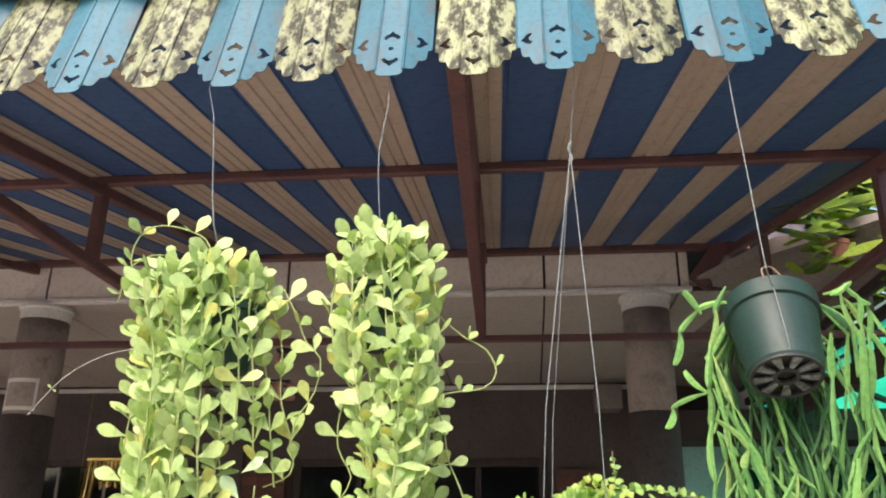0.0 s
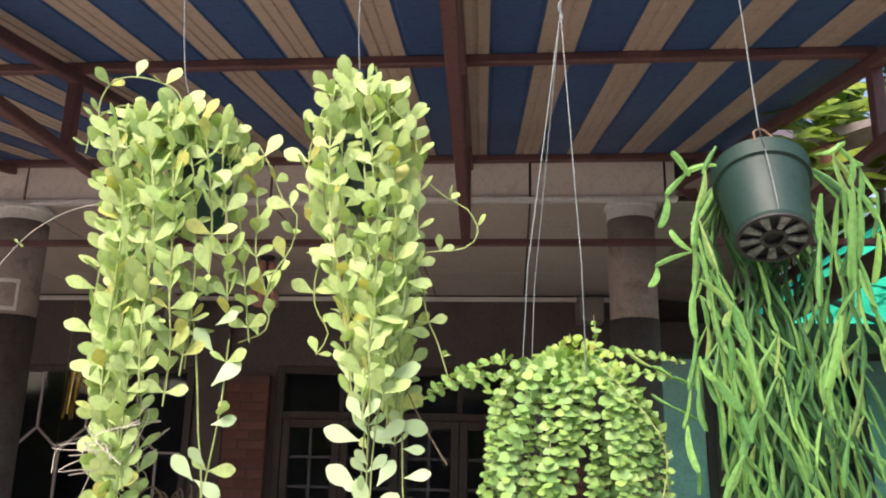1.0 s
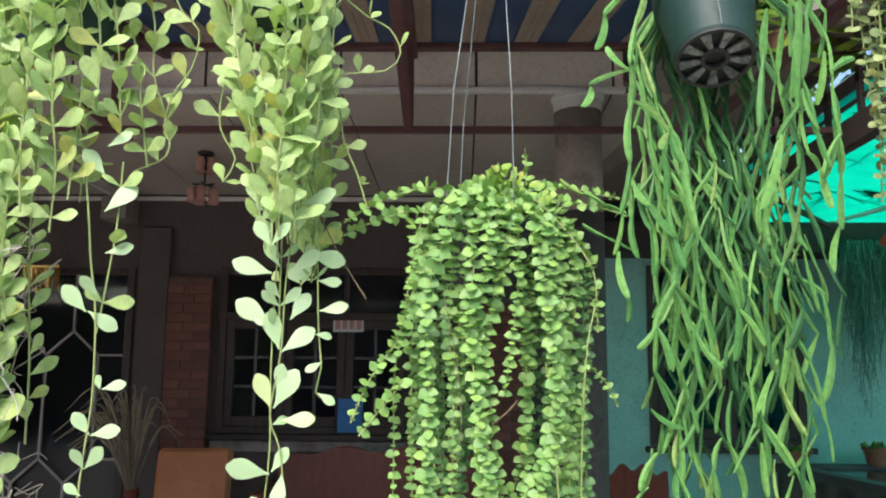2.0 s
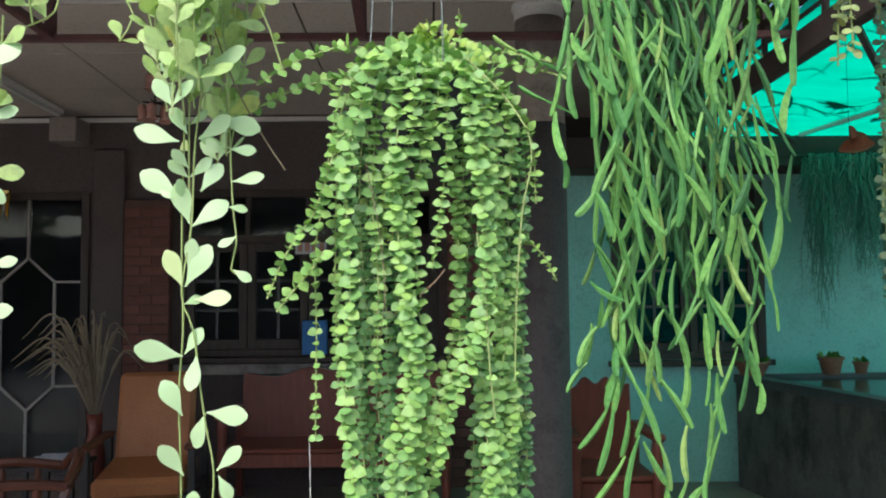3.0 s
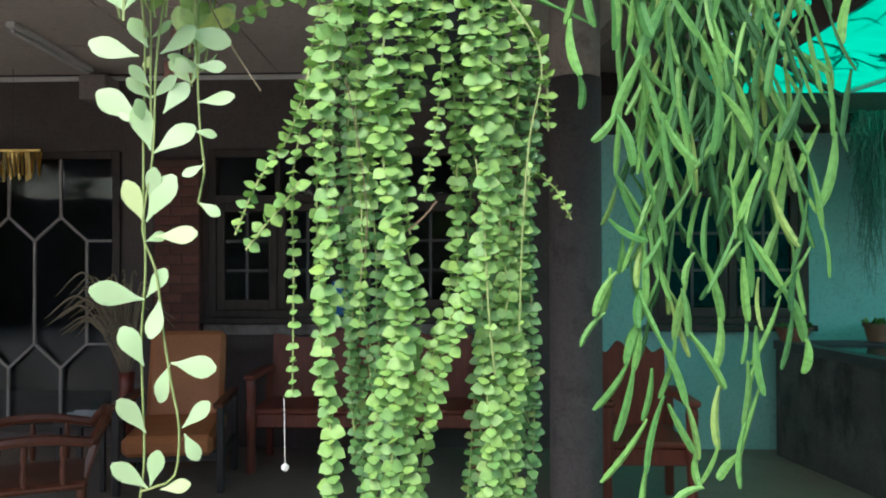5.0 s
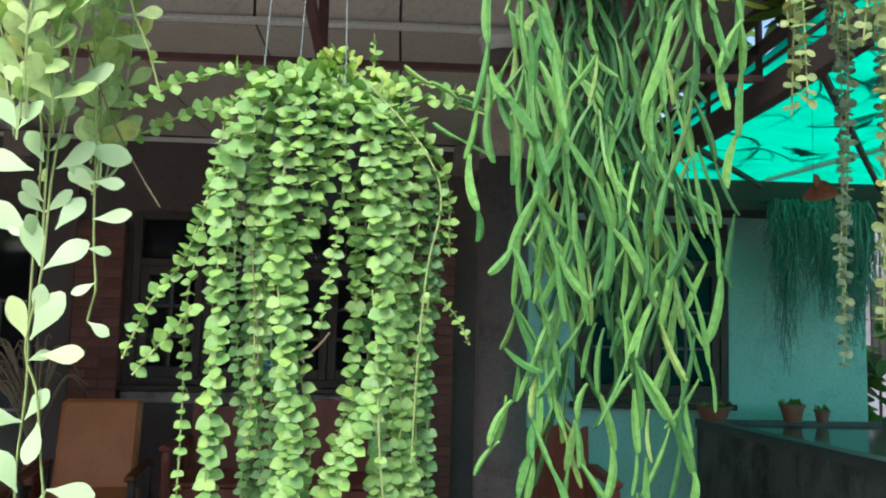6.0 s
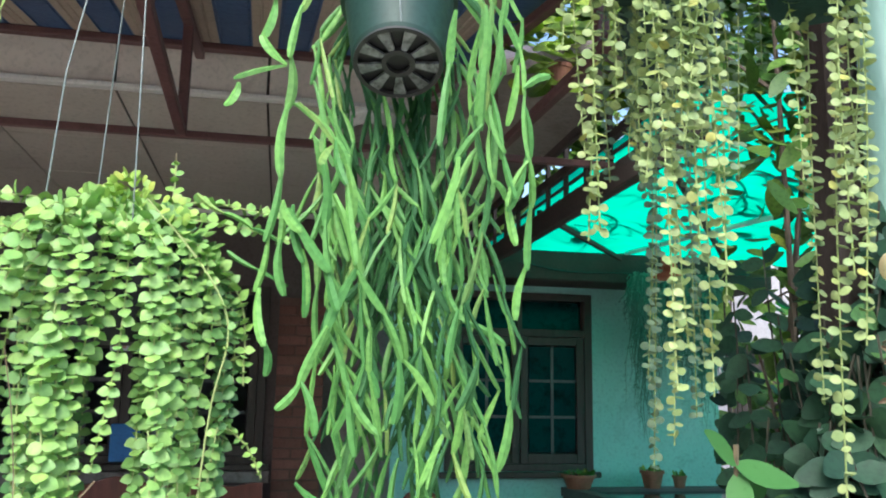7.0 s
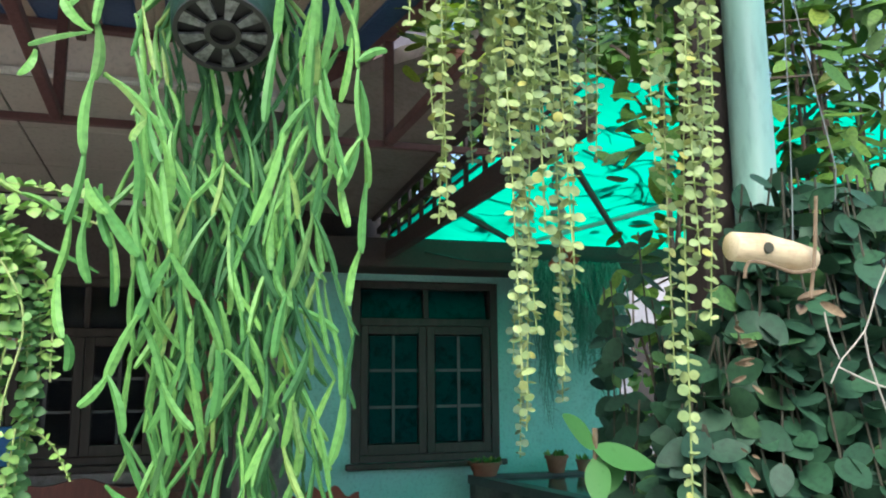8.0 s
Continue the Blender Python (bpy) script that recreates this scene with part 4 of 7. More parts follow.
for i in range(9):
    rows.append([bm.verts.new((-2.18 + 0.28 * i / 8, 5.33 + 0.26 * j / 6, 0.432 + 0.028 + 0.02 * noise.noise((i * 0.6, j * 0.7, 3)))) for j in range(7)])
for a, b in zip(rows, rows[1:]):
    for j in range(6):
        bm.faces.new((a[j], a[j + 1], b[j + 1], b[j]))
g = bmesh.ops.extrude_face_region(bm, geom=bm.faces[:])
for v in [v for v in g["geom"] if isinstance(v, bmesh.types.BMVert)]:
    v.co.z = 0.431
solid("folded_cloth", bm, M_CLOTH, "crumpled white cloth on the side table", "cloth")

# dried plumes in a red vase
vase = thing("vase", (-2.0, 5.95, 0), "tall red-brown floor vase", "vase")
part("body", lathe(bmesh.new(), [(0.07, 0), (0.085, 0.1), (0.075, 0.35), (0.045, 0.55), (0.055, 0.66), (0.05, 0.66), (0.04, 0.55)], (-2.0, 5.95, 0), sides=20), M_WOOD, vase, smooth=True)
plumes = thing("dried_plumes", (-2.0, 5.95, 0.6), "dry tan grass plumes standing in the vase", "dried grass")
rnd = random.Random(5)
for k in range(46):
    a, lean_ = rnd.uniform(0, 6.28), rnd.uniform(0.05, 0.55) ** 1.1
    h = rnd.uniform(0.5, 0.85)
    dx, dy = math.cos(a) * lean_, math.sin(a) * lean_ * 0.5
    if rnd.random() < 0.6:
        dx = -abs(dx)
    pts = spline([(-2.0, 5.95, 0.5), (-2.0 + dx * 0.2, 5.95 + dy * 0.2, 0.5 + h * 0.5), (-2.0 + dx * 0.65, 5.95 + dy * 0.65, 0.5 + h), (-2.0 + dx * 1.15, 5.95 + dy * 1.15, 0.5 + h * (1.05 - lean_ * 0.55))], 0.04)
    n = len(pts)
    part("plume", tube(bmesh.new(), pts, [0.003 if i < n * 0.55 else 0.010 * (1 - (i - n * 0.55) / (n * 0.46)) + 0.002 for i in range(n)], 5), M_DRY, plumes)

# things behind the porch window panes
solid("blue_box", box(bmesh.new(), (-0.66, WALL_Y - 0.068, 1.01), (-0.47, WALL_Y - 0.022, 1.27), 0.006), M_BLUEBOX, "blue plastic box on the window sill", "box")
sg = thing("window_sticker", (-0.6, WALL_Y, 1.80), "faded pink and white sticker with unreadable writing", "sticker")
part("sheet", box(bmesh.new(), (-0.72, WALL_Y - 0.016, 1.78), (-0.48, WALL_Y - 0.012, 1.89)), M_CLOTH, sg)
for k in range(4):
    part("bar", box(bmesh.new(), (-0.70 + k * 0.055, WALL_Y - 0.019, 1.80), (-0.665 + k * 0.055, WALL_Y - 0.0165, 1.87)), M_PINK, sg)

# chandelier with tulip shades
cx, cy = -1.42, 5.4
ch = thing("chandelier", (cx, cy, 2.6), "small ceiling lamp with pink tulip glass shades, unlit", "lamp")
zc = ceiling_z(cy)
part("rod", tube(bmesh.new(), [(cx, cy, zc), (cx, cy, 2.68)], 0.008, 8), M_BLACK, ch)
part("canopy", lathe(bmesh.new(), [(0.05, zc - 0.02), (0.055, zc - 0.005), (0.05, zc)], (cx, cy, 0), sides=16), M_BLACK, ch)
shade_prof = [(0.012, 0.0), (0.03, 0.02), (0.034, 0.05), (0.026, 0.08), (0.04, 0.105), (0.037, 0.105), (0.022, 0.08)]
for tier, (zz, rad, n) in enumerate(((2.82, 0.04, 3), (2.62, 0.075, 5))):
    for k in range(n):
        a = 6.283 * k / n + tier
        px, py = cx + rad * math.cos(a), cy + rad * math.sin(a)
        part("shade", lathe(bmesh.new(), [(r, -z) for r, z in shade_prof], (px, py, zz + 0.06), sides=10), M_PINK, ch, smooth=True)
        part("arm", tube(bmesh.new(), [(cx, cy, zz + 0.075), (px, py, zz + 0.075)], 0.006, 6), M_BLACK, ch)

# tube lamp at the ceiling
tl = thing("tube_lamp", (-2.48, 6.0, 2.8), "unlit fluorescent tube lamp on the porch ceiling", "lamp")
part("housing", bar(bmesh.new(), (-2.46, 5.3, ceiling_z(5.3) - 0.02), (-2.46, 6.35, ceiling_z(6.35) - 0.02), 0.06, 0.035, 0.004), M_TRIM, tl)
part("tube", tube(bmesh.new(), [(-2.46, 5.33, ceiling_z(5.33) - 0.055), (-2.46, 6.32, ceiling_z(6.32) - 0.055)], 0.014, 10), M_WHITE, tl)

# gold foil ornament on a string
gd = thing("foil_ornament", (-3.06, 6.38, 1.85), "gold foil tassel ornament hanging on a thread", "ornament")
part("thread", tube(bmesh.new(), [(-3.06, 6.38, ceiling_z(6.38)), (-3.06, 6.38, 2.27)], 0.0015, 4), M_BLACK, gd)
rnd = random.Random(9)
part("head", box(bmesh.new(), (-3.27, 6.36, 2.25), (-2.84, 6.40, 2.275), 0.004), M_GOLD, gd)
for k in range(28):
    px = -3.26 + 0.41 * k / 27
    l = rnd.uniform(0.16, 0.23) + (0.22 if k < 6 else 0.0)
    part("strip", bar(bmesh.new(), (px, 6.38 + rnd.uniform(-0.012, 0.012), 2.249), (px + rnd.uniform(-0.03, 0.03) - (0.03 if k < 6 else 0), 6.38 + rnd.uniform(-0.03, 0.03), 2.249 - l), 0.017, 0.002), M_GOLD, gd)


# small doll on a thread by the grille
bm = bmesh.new()
dx, dy = -3.30, 6.36
tube(bm, [(dx, dy, ceiling_z(dy)), (dx, dy, 1.21)], 0.0012, 4)
lathe(bm, [(0.01, 0.0), (0.05, 0.02), (0.062, 0.06), (0.045, 0.105), (0.01, 0.12)], (dx, dy, 1.09), sides=14)
lathe(bm, [(0.02, 0.0), (0.05, 0.02), (0.045, 0.08), (0.025, 0.12)], (dx, dy, 0.975), sides=12)
for sx in (-1, 1):
    tube(bm, [(dx + sx * 0.022, dy, 0.985), (dx + sx * 0.03, dy - 0.01, 0.89)], [0.016, 0.012], 8)
    tube(bm, [(dx + sx * 0.04, dy, 1.07), (dx + sx * 0.085, dy - 0.01, 1.03)], [0.012, 0.009], 8)
solid("doll", bm, M_YELLOW, "small plain yellow doll hanging on a thread", "doll")


# pots on the tank
def small_pot(name, x, y, z, r, h, label):
    p = thing(name, (x, y, z), label, "flower pot", "pots on the tank")
    part("pot", lathe(bmesh.new(), [(r * 0.68, 0), (r * 0.95, h * 0.82), (r * 1.06, h * 0.83), (r * 1.06, h), (r * 0.92, h), (r * 0.9, h * 0.9)], (x, y, z), sides=24), M_TERRA, p, smooth=False)
    part("soil", lathe(bmesh.new(), [(r * 0.88, h * 0.86), (r * 0.88, h * 0.9)], (x, y, z), sides=16), M_SOIL, p)
    return p


leaf_small = leaf_mesh("leaf", 0.05, 0.03, M_LEAF_E, "oval", 0.001, 0.2, 0.3, 4)
rnd = random.Random(11)
for nm, x, y, r, h, n, lab in (("bowl_pot", 2.71, 6.30, 0.125, 0.105, 40, "wide low terracotta bowl with small plants"), ("terracotta_pot", 3.30, 6.30, 0.088, 0.13, 26, "terracotta pot with a small green plant"), ("dark_pot", 3.53, 6.31, 0.055, 0.09, 8, "small dark pot standing on the tank rim")):
    p = small_pot(nm, x, y, 0.836, r, h, lab)
    ms = []
    for k in range(n):
        a, q = rnd.uniform(0, 6.28), rnd.uniform(0, 1) ** 0.5 * r * 0.8
        d = Vector((math.cos(a), math.sin(a), rnd.uniform(0.3, 1.6)))
        ms.append(basis((x + q * math.cos(a), y + q * math.sin(a), 0.836 + h * 0.9), d, (0, -0.5, 1), rnd.uniform(0.5, 1.1)))
    scatter(p, "leaf", [leaf_small], ms)


# ---- hanging plants ----
def wire(bm, pts, r=0.0009):
    return tube(bm, pts, r, 5)


def plain_pot(parent, at, r0, r1, h, material, turn=None, name="pot"):
    bm = lathe(bmesh.new(), [(r0, 0), (r1, h * 0.86), (r1 + 0.004, h * 0.865), (r1 + 0.004, h), (r1 - 0.002, h), (r1 - 0.004, h * 0.88)], at, turn, 28)
    ob = part(name, bm, material, parent, smooth=False)
    part("soil", lathe(bmesh.new(), [(r1 - 0.006, h * 0.86), (r1 - 0.007, h * 0.90)], at, turn, 20), M_SOIL, parent)
    return ob


def node_pairs(pts, spacing, size, rnd, out, tilt=(-0.2, 0.5), facing=(0, -0.7, 0.6), loose=0.5, start=0.0, taper=0.75, skip=0.0, jitter=0.2, turn=0.6):
    """Opposite leaves at even steps along a stem, each pair turned against the last."""
    run, nxt, total, n = 0.0, start + spacing * 0.5, 0.0, 0
    for a, b in zip(pts, pts[1:]):
        total += (b - a).length
    for a, b in zip(pts, pts[1:]):
        seg = b - a
        while run + seg.length > nxt:
            p = a + seg * ((nxt - run) / max(seg.length, 1e-6))
            t = seg.normalized()
            base = n * math.pi / 2 + rnd.uniform(-turn, turn)
            e1 = t.orthogonal().normalized()
            e1 = (Vector((1, 0, 0)) - t * t.x).normalized() if abs(t.x) < 0.95 else e1
            e2 = t.cross(e1)
            for s in (1, -1):
                if rnd.random() < skip:
                    continue
                d = (e1 * math.cos(base) + e2 * math.sin(base)) * s
                d = d + Vector((0, 0, rnd.uniform(*tilt))) + Vector((rnd.uniform(-1, 1), rnd.uniform(-1, 1), rnd.uniform(-1, 1))) * jitter
                nrm = Vector(facing) + Vector((rnd.uniform(-1, 1), rnd.uniform(-1, 1), rnd.uniform(-1, 1))) * loose
                k = size * rnd.uniform(0.72, 1.15) * (1 - (1 - taper) * (nxt / total) ** 3)
                out.append(basis(p, d, nrm, k))
            nxt += spacing * rnd.uniform(0.8, 1.2)
            n += 1
        run += seg.length


def wobble(ctrl, rnd, amount):
    return [Vector(c) + Vector((rnd.uniform(-1, 1), rnd.uniform(-1, 1), rnd.uniform(-0.5, 0.5))) * (amount if 0 < i else 0) for i, c in enumerate(ctrl)]


oval = [leaf_mesh("leaf", 0.036, 0.0200, M_LEAF_A, "obovate", 0.0016, 0.14, c, 6) for c in (0.14, -0.10, 0.28)]
waxy = [leaf_mesh("leaf", 0.044, 0.0220, M_LEAF_H, "obovate", 0.0020, 0.10, c, 7) for c in (0.14, -0.08, 0.22)]


def oval_trailer(label, centre, hook, strands, extra, seed, pot_r, waxy_below):
    """A pot of trailing stems with pale oval leaves. strands: depth, leaf spacing, then x and z down the fall."""
    rnd = random.Random(seed)
    cx, cy, cz = centre
    pl = thing("trailing_plant", (cx, cy, cz - 0.1), label, "hanging plant", "plants with oval leaves")
    part("wire", wire(bmesh.new(), spline(hook + [(cx, cy, cz + 0.03)], 0.03)), M_WIRE, pl)
    plain_pot(pl, (cx, cy, cz - 0.10), pot_r * 0.75, pot_r, 0.10, M_POT)
    leaves = []
    for y, gap, *fall in strands:
        x0, z0 = fall[0]
        ctrl = [(cx + (x0 - cx) * 0.4, cy + (y - cy) * 0.3, cz + 0.01), (cx + (x0 - cx) * 0.85, cy + (y - cy) * 0.8, max(z0, cz) + 0.008)] + [(x, y, z) for x, z in fall]
        pts = spline(wobble(ctrl, rnd, 0.004), 0.012)
        part("stem", tube(bmesh.new(), pts, 0.0013, 4), M_VINE, pl)
        node_pairs(pts, gap * 0.94, 1.0, rnd, leaves, (0.2, 1.5), (0.0, -0.85, 0.5), 0.5, taper=1.0, skip=0.10, jitter=0.35)
    pale = []
    for ctrl, spacing, size in extra:
        pts = spline(ctrl, 0.012)
        bare, long = spacing > 0.2, size > 1.1
        part("stem", tube(bmesh.new(), pts, 0.0007 if bare else 0.00115, 5), M_ROOT if bare else M_VINE, pl)
        if not spacing:
            continue
        if long:
            node_pairs(pts, spacing, size * 0.90, rnd, pale, (0.0, 0.95), (0.05, -1.0, 0.5), 0.35, skip=0.12, jitter=0.35, taper=0.9)
        else:
            node_pairs(pts, spacing, size, rnd, leaves, (0.1, 1.0), (0.05, -1.0, 0.4), 0.45, skip=0.12, jitter=0.5)
    for k in range(95):
        a = rnd.uniform(0, 6.28)
        r = rnd.uniform(0.45, 1.35) * pot_r
        p = Vector((cx + r * math.cos(a), cy + r * math.sin(a), cz + (rnd.uniform(-0.10, 0.05) if r > pot_r else rnd.uniform(-0.01, 0.045))))
        leaves.append(basis(p, Vector((math.cos(a) * 0.8, math.sin(a) * 0.5, rnd.uniform(0.2, 1.8))), (rnd.uniform(-0.7, 0.7), -0.8, 0.35), rnd.uniform(0.75, 1.1)))
    low = waxy_below
    scatter(pl, "leaf", oval, [m for m in leaves if m.translation.z > low], 260)
    scatter(pl, "leaf", waxy, [m @ Matrix.Scale(0.82, 4) for m in leaves if m.translation.z <= low] + pale, 200, "thick waxy pale leaves")
    return pl, rnd


def leaf_between(x0, z0, x1, z1, y, rnd):
    """One leaf from its node to its tip, about one depth."""
    a, b = Vector((x0, y, z0)), Vector((x1, y + rnd.uniform(-0.006, 0.012), z1))
    return basis(a, b - a, (rnd.uniform(-0.35, 0.35), -1, rnd.uniform(0.1, 0.5)), max(0.5, (b - a).length / 0.044))


A_STRANDS = [
    (1.15, 0.027, (-0.300, 1.99), (-0.295, 1.89), (-0.276, 1.78), (-0.281, 1.71), (-0.264, 1.63), (-0.262, 1.55), (-0.245, 1.47)),
    (1.11, 0.026, (-0.283, 2.02), (-0.259, 1.90), (-0.252, 1.81), (-0.256, 1.72), (-0.254, 1.63), (-0.238, 1.54), (-0.232, 1.44)),
    (1.10, 0.026, (-0.262, 2.03), (-0.243, 1.93), (-0.236, 1.84), (-0.234, 1.75), (-0.239, 1.66), (-0.226, 1.56), (-0.222, 1.46), (-0.225, 1.38)),
    (1.10, 0.026, (-0.237, 2.03), (-0.216, 1.94), (-0.211, 1.85), (-0.213, 1.76), (-0.216, 1.69), (-0.219, 1.61), (-0.207, 1.56)),
    (1.11, 0.027, (-0.210, 2.03), (-0.194, 1.96), (-0.194, 1.87), (-0.179, 1.79), (-0.170, 1.73), (-0.178, 1.66)),
    (1.12, 0.029, (-0.184, 2.04), (-0.170, 1.96), (-0.155, 1.86), (-0.157, 1.78), (-0.160, 1.70)),
    (1.16, 0.032, (-0.148, 2.03), (-0.131, 1.96), (-0.113, 1.89), (-0.097, 1.82), (-0.087, 1.75)),
    (1.18, 0.030, (-0.120, 2.00), (-0.096, 1.94), (-0.092, 1.87), (-0.074, 1.81), (-0.074, 1.77), (-0.108, 1.75)),
    (1.14, 0.030, (-0.136, 1.99), (-0.120, 1.89), (-0.112, 1.78)),
    (1.22, 0.028, (-0.285, 2.00), (-0.270, 1.90), (-0.262, 1.80), (-0.255, 1.70)),
    (1.23, 0.028, (-0.22, 2.02), (-0.205, 1.92), (-0.20, 1.82), (-0.20, 1.72)),
    (1.20, 0.028, (-0.255, 1.98), (-0.245, 1.82), (-0.243, 1.66), (-0.236, 1.52), (-0.232, 1.42)),
    (1.09, 0.026, (-0.272, 2.02), (-0.250, 1.92), (-0.246, 1.83), (-0.246, 1.74), (-0.248, 1.66)),
    (1.09, 0.026, (-0.226, 2.03), (-0.206, 1.93), (-0.202, 1.84), (-0.198, 1.75), (-0.200, 1.68)),
    (1.12, 0.026, (-0.294, 2.01), (-0.280, 1.92), (-0.268, 1.83), (-0.266, 1.74), (-0.262, 1.66)),
    (1.09, 0.027, (-0.197, 2.04), (-0.182, 1.95), (-0.172, 1.86), (-0.170, 1.79)),
    (1.12, 0.028, (-0.160, 2.04), (-0.146, 1.96), (-0.136, 1.88), (-0.134, 1.80)),
    (1.11, 0.025, (-0.250, 1.78), (-0.238, 1.68), (-0.230, 1.58), (-0.226, 1.48), (-0.224, 1.36)),
    (1.14, 0.025, (-0.262, 1.76), (-0.250, 1.66), (-0.242, 1.56), (-0.236, 1.46), (-0.236, 1.35)),
    (1.10, 0.025, (-0.232, 1.72), (-0.222, 1.62), (-0.214, 1.52), (-0.212, 1.43)),
    (1.13, 0.028, (-0.29, 1.80), (-0.272, 1.70), (-0.258, 1.60), (-0.250, 1.50), (-0.246, 1.40)),
]
A_EXTRA = [
    ([(-0.185, 1.13, 1.87), (-0.156, 1.13, 1.78), (-0.142, 1.13, 1.70), (-0.134, 1.13, 1.635), (-0.124, 1.13, 1.57), (-0.121, 1.13, 1.48), (-0.126, 1.13, 1.42), (-0.132, 1.13, 1.34)], 0, 1),
    ([(-0.108, 1.14, 1.75), (-0.112, 1.14, 1.66), (-0.126, 1.14, 1.55)], 0.06, 0.95),
    ([(-0.20, 1.14, 2.06), (-0.215, 1.14, 2.10), (-0.269, 1.14, 2.122), (-0.310, 1.14, 2.116), (-0.326, 1.14, 2.077), (-0.312, 1.14, 2.03)], 0.042, 0.95),
    ([(-0.22, 1.15, 2.05), (-0.27, 1.12, 2.07), (-0.315, 1.12, 2.05), (-0.325, 1.12, 2.0)], 0.035, 0.9),
    ([(-0.10, 1.17, 2.03), (-0.078, 1.17, 1.99), (-0.060, 1.17, 1.949), (-0.038, 1.17, 1.925), (-0.044, 1.17, 1.878), (-0.067, 1.17, 1.84), (-0.075, 1.17, 1.80)], 0.04, 0.95),
    ([(-0.30, 1.15, 1.94), (-0.36, 1.16, 1.93), (-0.42, 1.17, 1.90), (-0.47, 1.18, 1.85)], 0.3, 0.3),
]
plant_a, rnd = oval_trailer("hanging pot of trailing stems with pale yellow-green oval leaves", (-0.185, 1.185, 2.01), [(-0.252, 1.19, 2.43), (-0.256, 1.18, 2.38), (-0.245, 1.185, 2.33), (-0.222, 1.18, 2.14)], A_STRANDS, A_EXTRA, 21, 0.046, 1.30)
A_TAIL = [(-0.135, 1.574, -0.163, 1.602), (-0.133, 1.575, -0.103, 1.555), (-0.123, 1.591, -0.139, 1.614), (-0.118, 1.641, -0.088, 1.648), (-0.111, 1.488, -0.086, 1.495), (-0.113, 1.488, -0.119, 1.497), (-0.121, 1.438, -0.141, 1.461), (-0.120, 1.438, -0.088, 1.445), (-0.125, 1.401, -0.136, 1.424), (-0.124, 1.402, -0.101, 1.426), (-0.122, 1.689, -0.091, 1.722), (-0.124, 1.732, -0.150, 1.759), (-0.124, 1.766, -0.099, 1.783), (-0.126, 1.373, -0.141, 1.384)]
scatter(plant_a, "leaf", waxy, [leaf_between(*q, 1.13, rnd) for q in A_TAIL], 60)
roots = bmesh.new()
for k in range(54):
    p = Vector((-0.232 + rnd.uniform(-0.035, 0.04), 1.12 + rnd.uniform(-0.05, 0.05), rnd.uniform(1.34, 1.66)))
    q = [p, p + Vector((rnd.uniform(-0.03, 0.02), rnd.uniform(-0.02, 0.02), rnd.uniform(-0.02, 0.012))), p + Vector((rnd.uniform(-0.045, 0.02), rnd.uniform(-0.03, 0.03), rnd.uniform(-0.035, 0.0))), p + Vector((rnd.uniform(-0.055, 0.03), rnd.uniform(-0.03, 0.03), rnd.uniform(-0.06, -0.01)))]
    tube(roots, spline(q, 0.008), 0.0007, 3, False)
part("root_tuft", roots, M_ROOT, plant_a, "thin dry white roots", kind="stuff")

B_STRANDS = [
    (1.18, 0.028, (-0.020, 2.07), (-0.030, 2.01), (-0.018, 1.93), (0.014, 1.865), (0.033, 1.79)),
    (1.15, 0.026, (0.001, 2.09), (-0.002, 2.01), (0.006, 1.93), (0.022, 1.85), (0.042, 1.757), (0.058, 1.69)),
    (1.14, 0.026, (0.025, 2.10), (0.031, 1.995), (0.039, 1.897), (0.055, 1.818), (0.051, 1.727), (0.061, 1.65)),
    (1.13, 0.026, (0.049, 2.10), (0.059, 1.995), (0.067, 1.897), (0.075, 1.803), (0.074, 1.728), (0.074, 1.641)),
    (1.14, 0.026, (0.074, 2.10), (0.086, 2.0), (0.090, 1.913), (0.093, 1.818), (0.088, 1.743), (0.094, 1.67)),
    (1.16, 0.026, (0.099, 2.08), (0.106, 1.995), (0.113, 1.897), (0.113, 1.803), (0.104, 1.713)),
    (1.18, 0.027, (0.118, 2.07), (0.128, 1.99), (0.127, 1.91), (0.124, 1.85)),
    (1.25, 0.028, (0.02, 2.06), (0.03, 1.95), (0.045, 1.85), (0.06, 1.76)),
    (1.26, 0.028, (0.08, 2.06), (0.09, 1.95), (0.09, 1.85), (0.085, 1.76)),
    (1.12, 0.026, (0.012, 2.08), (0.016, 2.0), (0.024, 1.91), (0.040, 1.83), (0.048, 1.75)),
    (1.12, 0.026, (0.062, 2.09), (0.073, 1.99), (0.079, 1.90), (0.084, 1.81), (0.082, 1.73), (0.084, 1.66)),
    (1.14, 0.026, (0.088, 2.08), (0.098, 1.99), (0.102, 1.90), (0.103, 1.81), (0.098, 1.74)),
    (1.28, 0.027, (0.100, 1.95), (0.108, 1.86), (0.110, 1.77), (0.102, 1.69), (0.094, 1.63)),
    (1.27, 0.027, (0.085, 1.93), (0.092, 1.83), (0.090, 1.73), (0.084, 1.65)),
    (1.30, 0.027, (0.075, 1.92), (0.082, 1.80), (0.080, 1.70), (0.076, 1.62)),
    (1.25, 0.027, (0.104, 1.90), (0.108, 1.80), (0.100, 1.71), (0.092, 1.62)),
    (1.20, 0.028, (0.05, 1.80), (0.063, 1.70), (0.070, 1.60), (0.070, 1.54)),
]
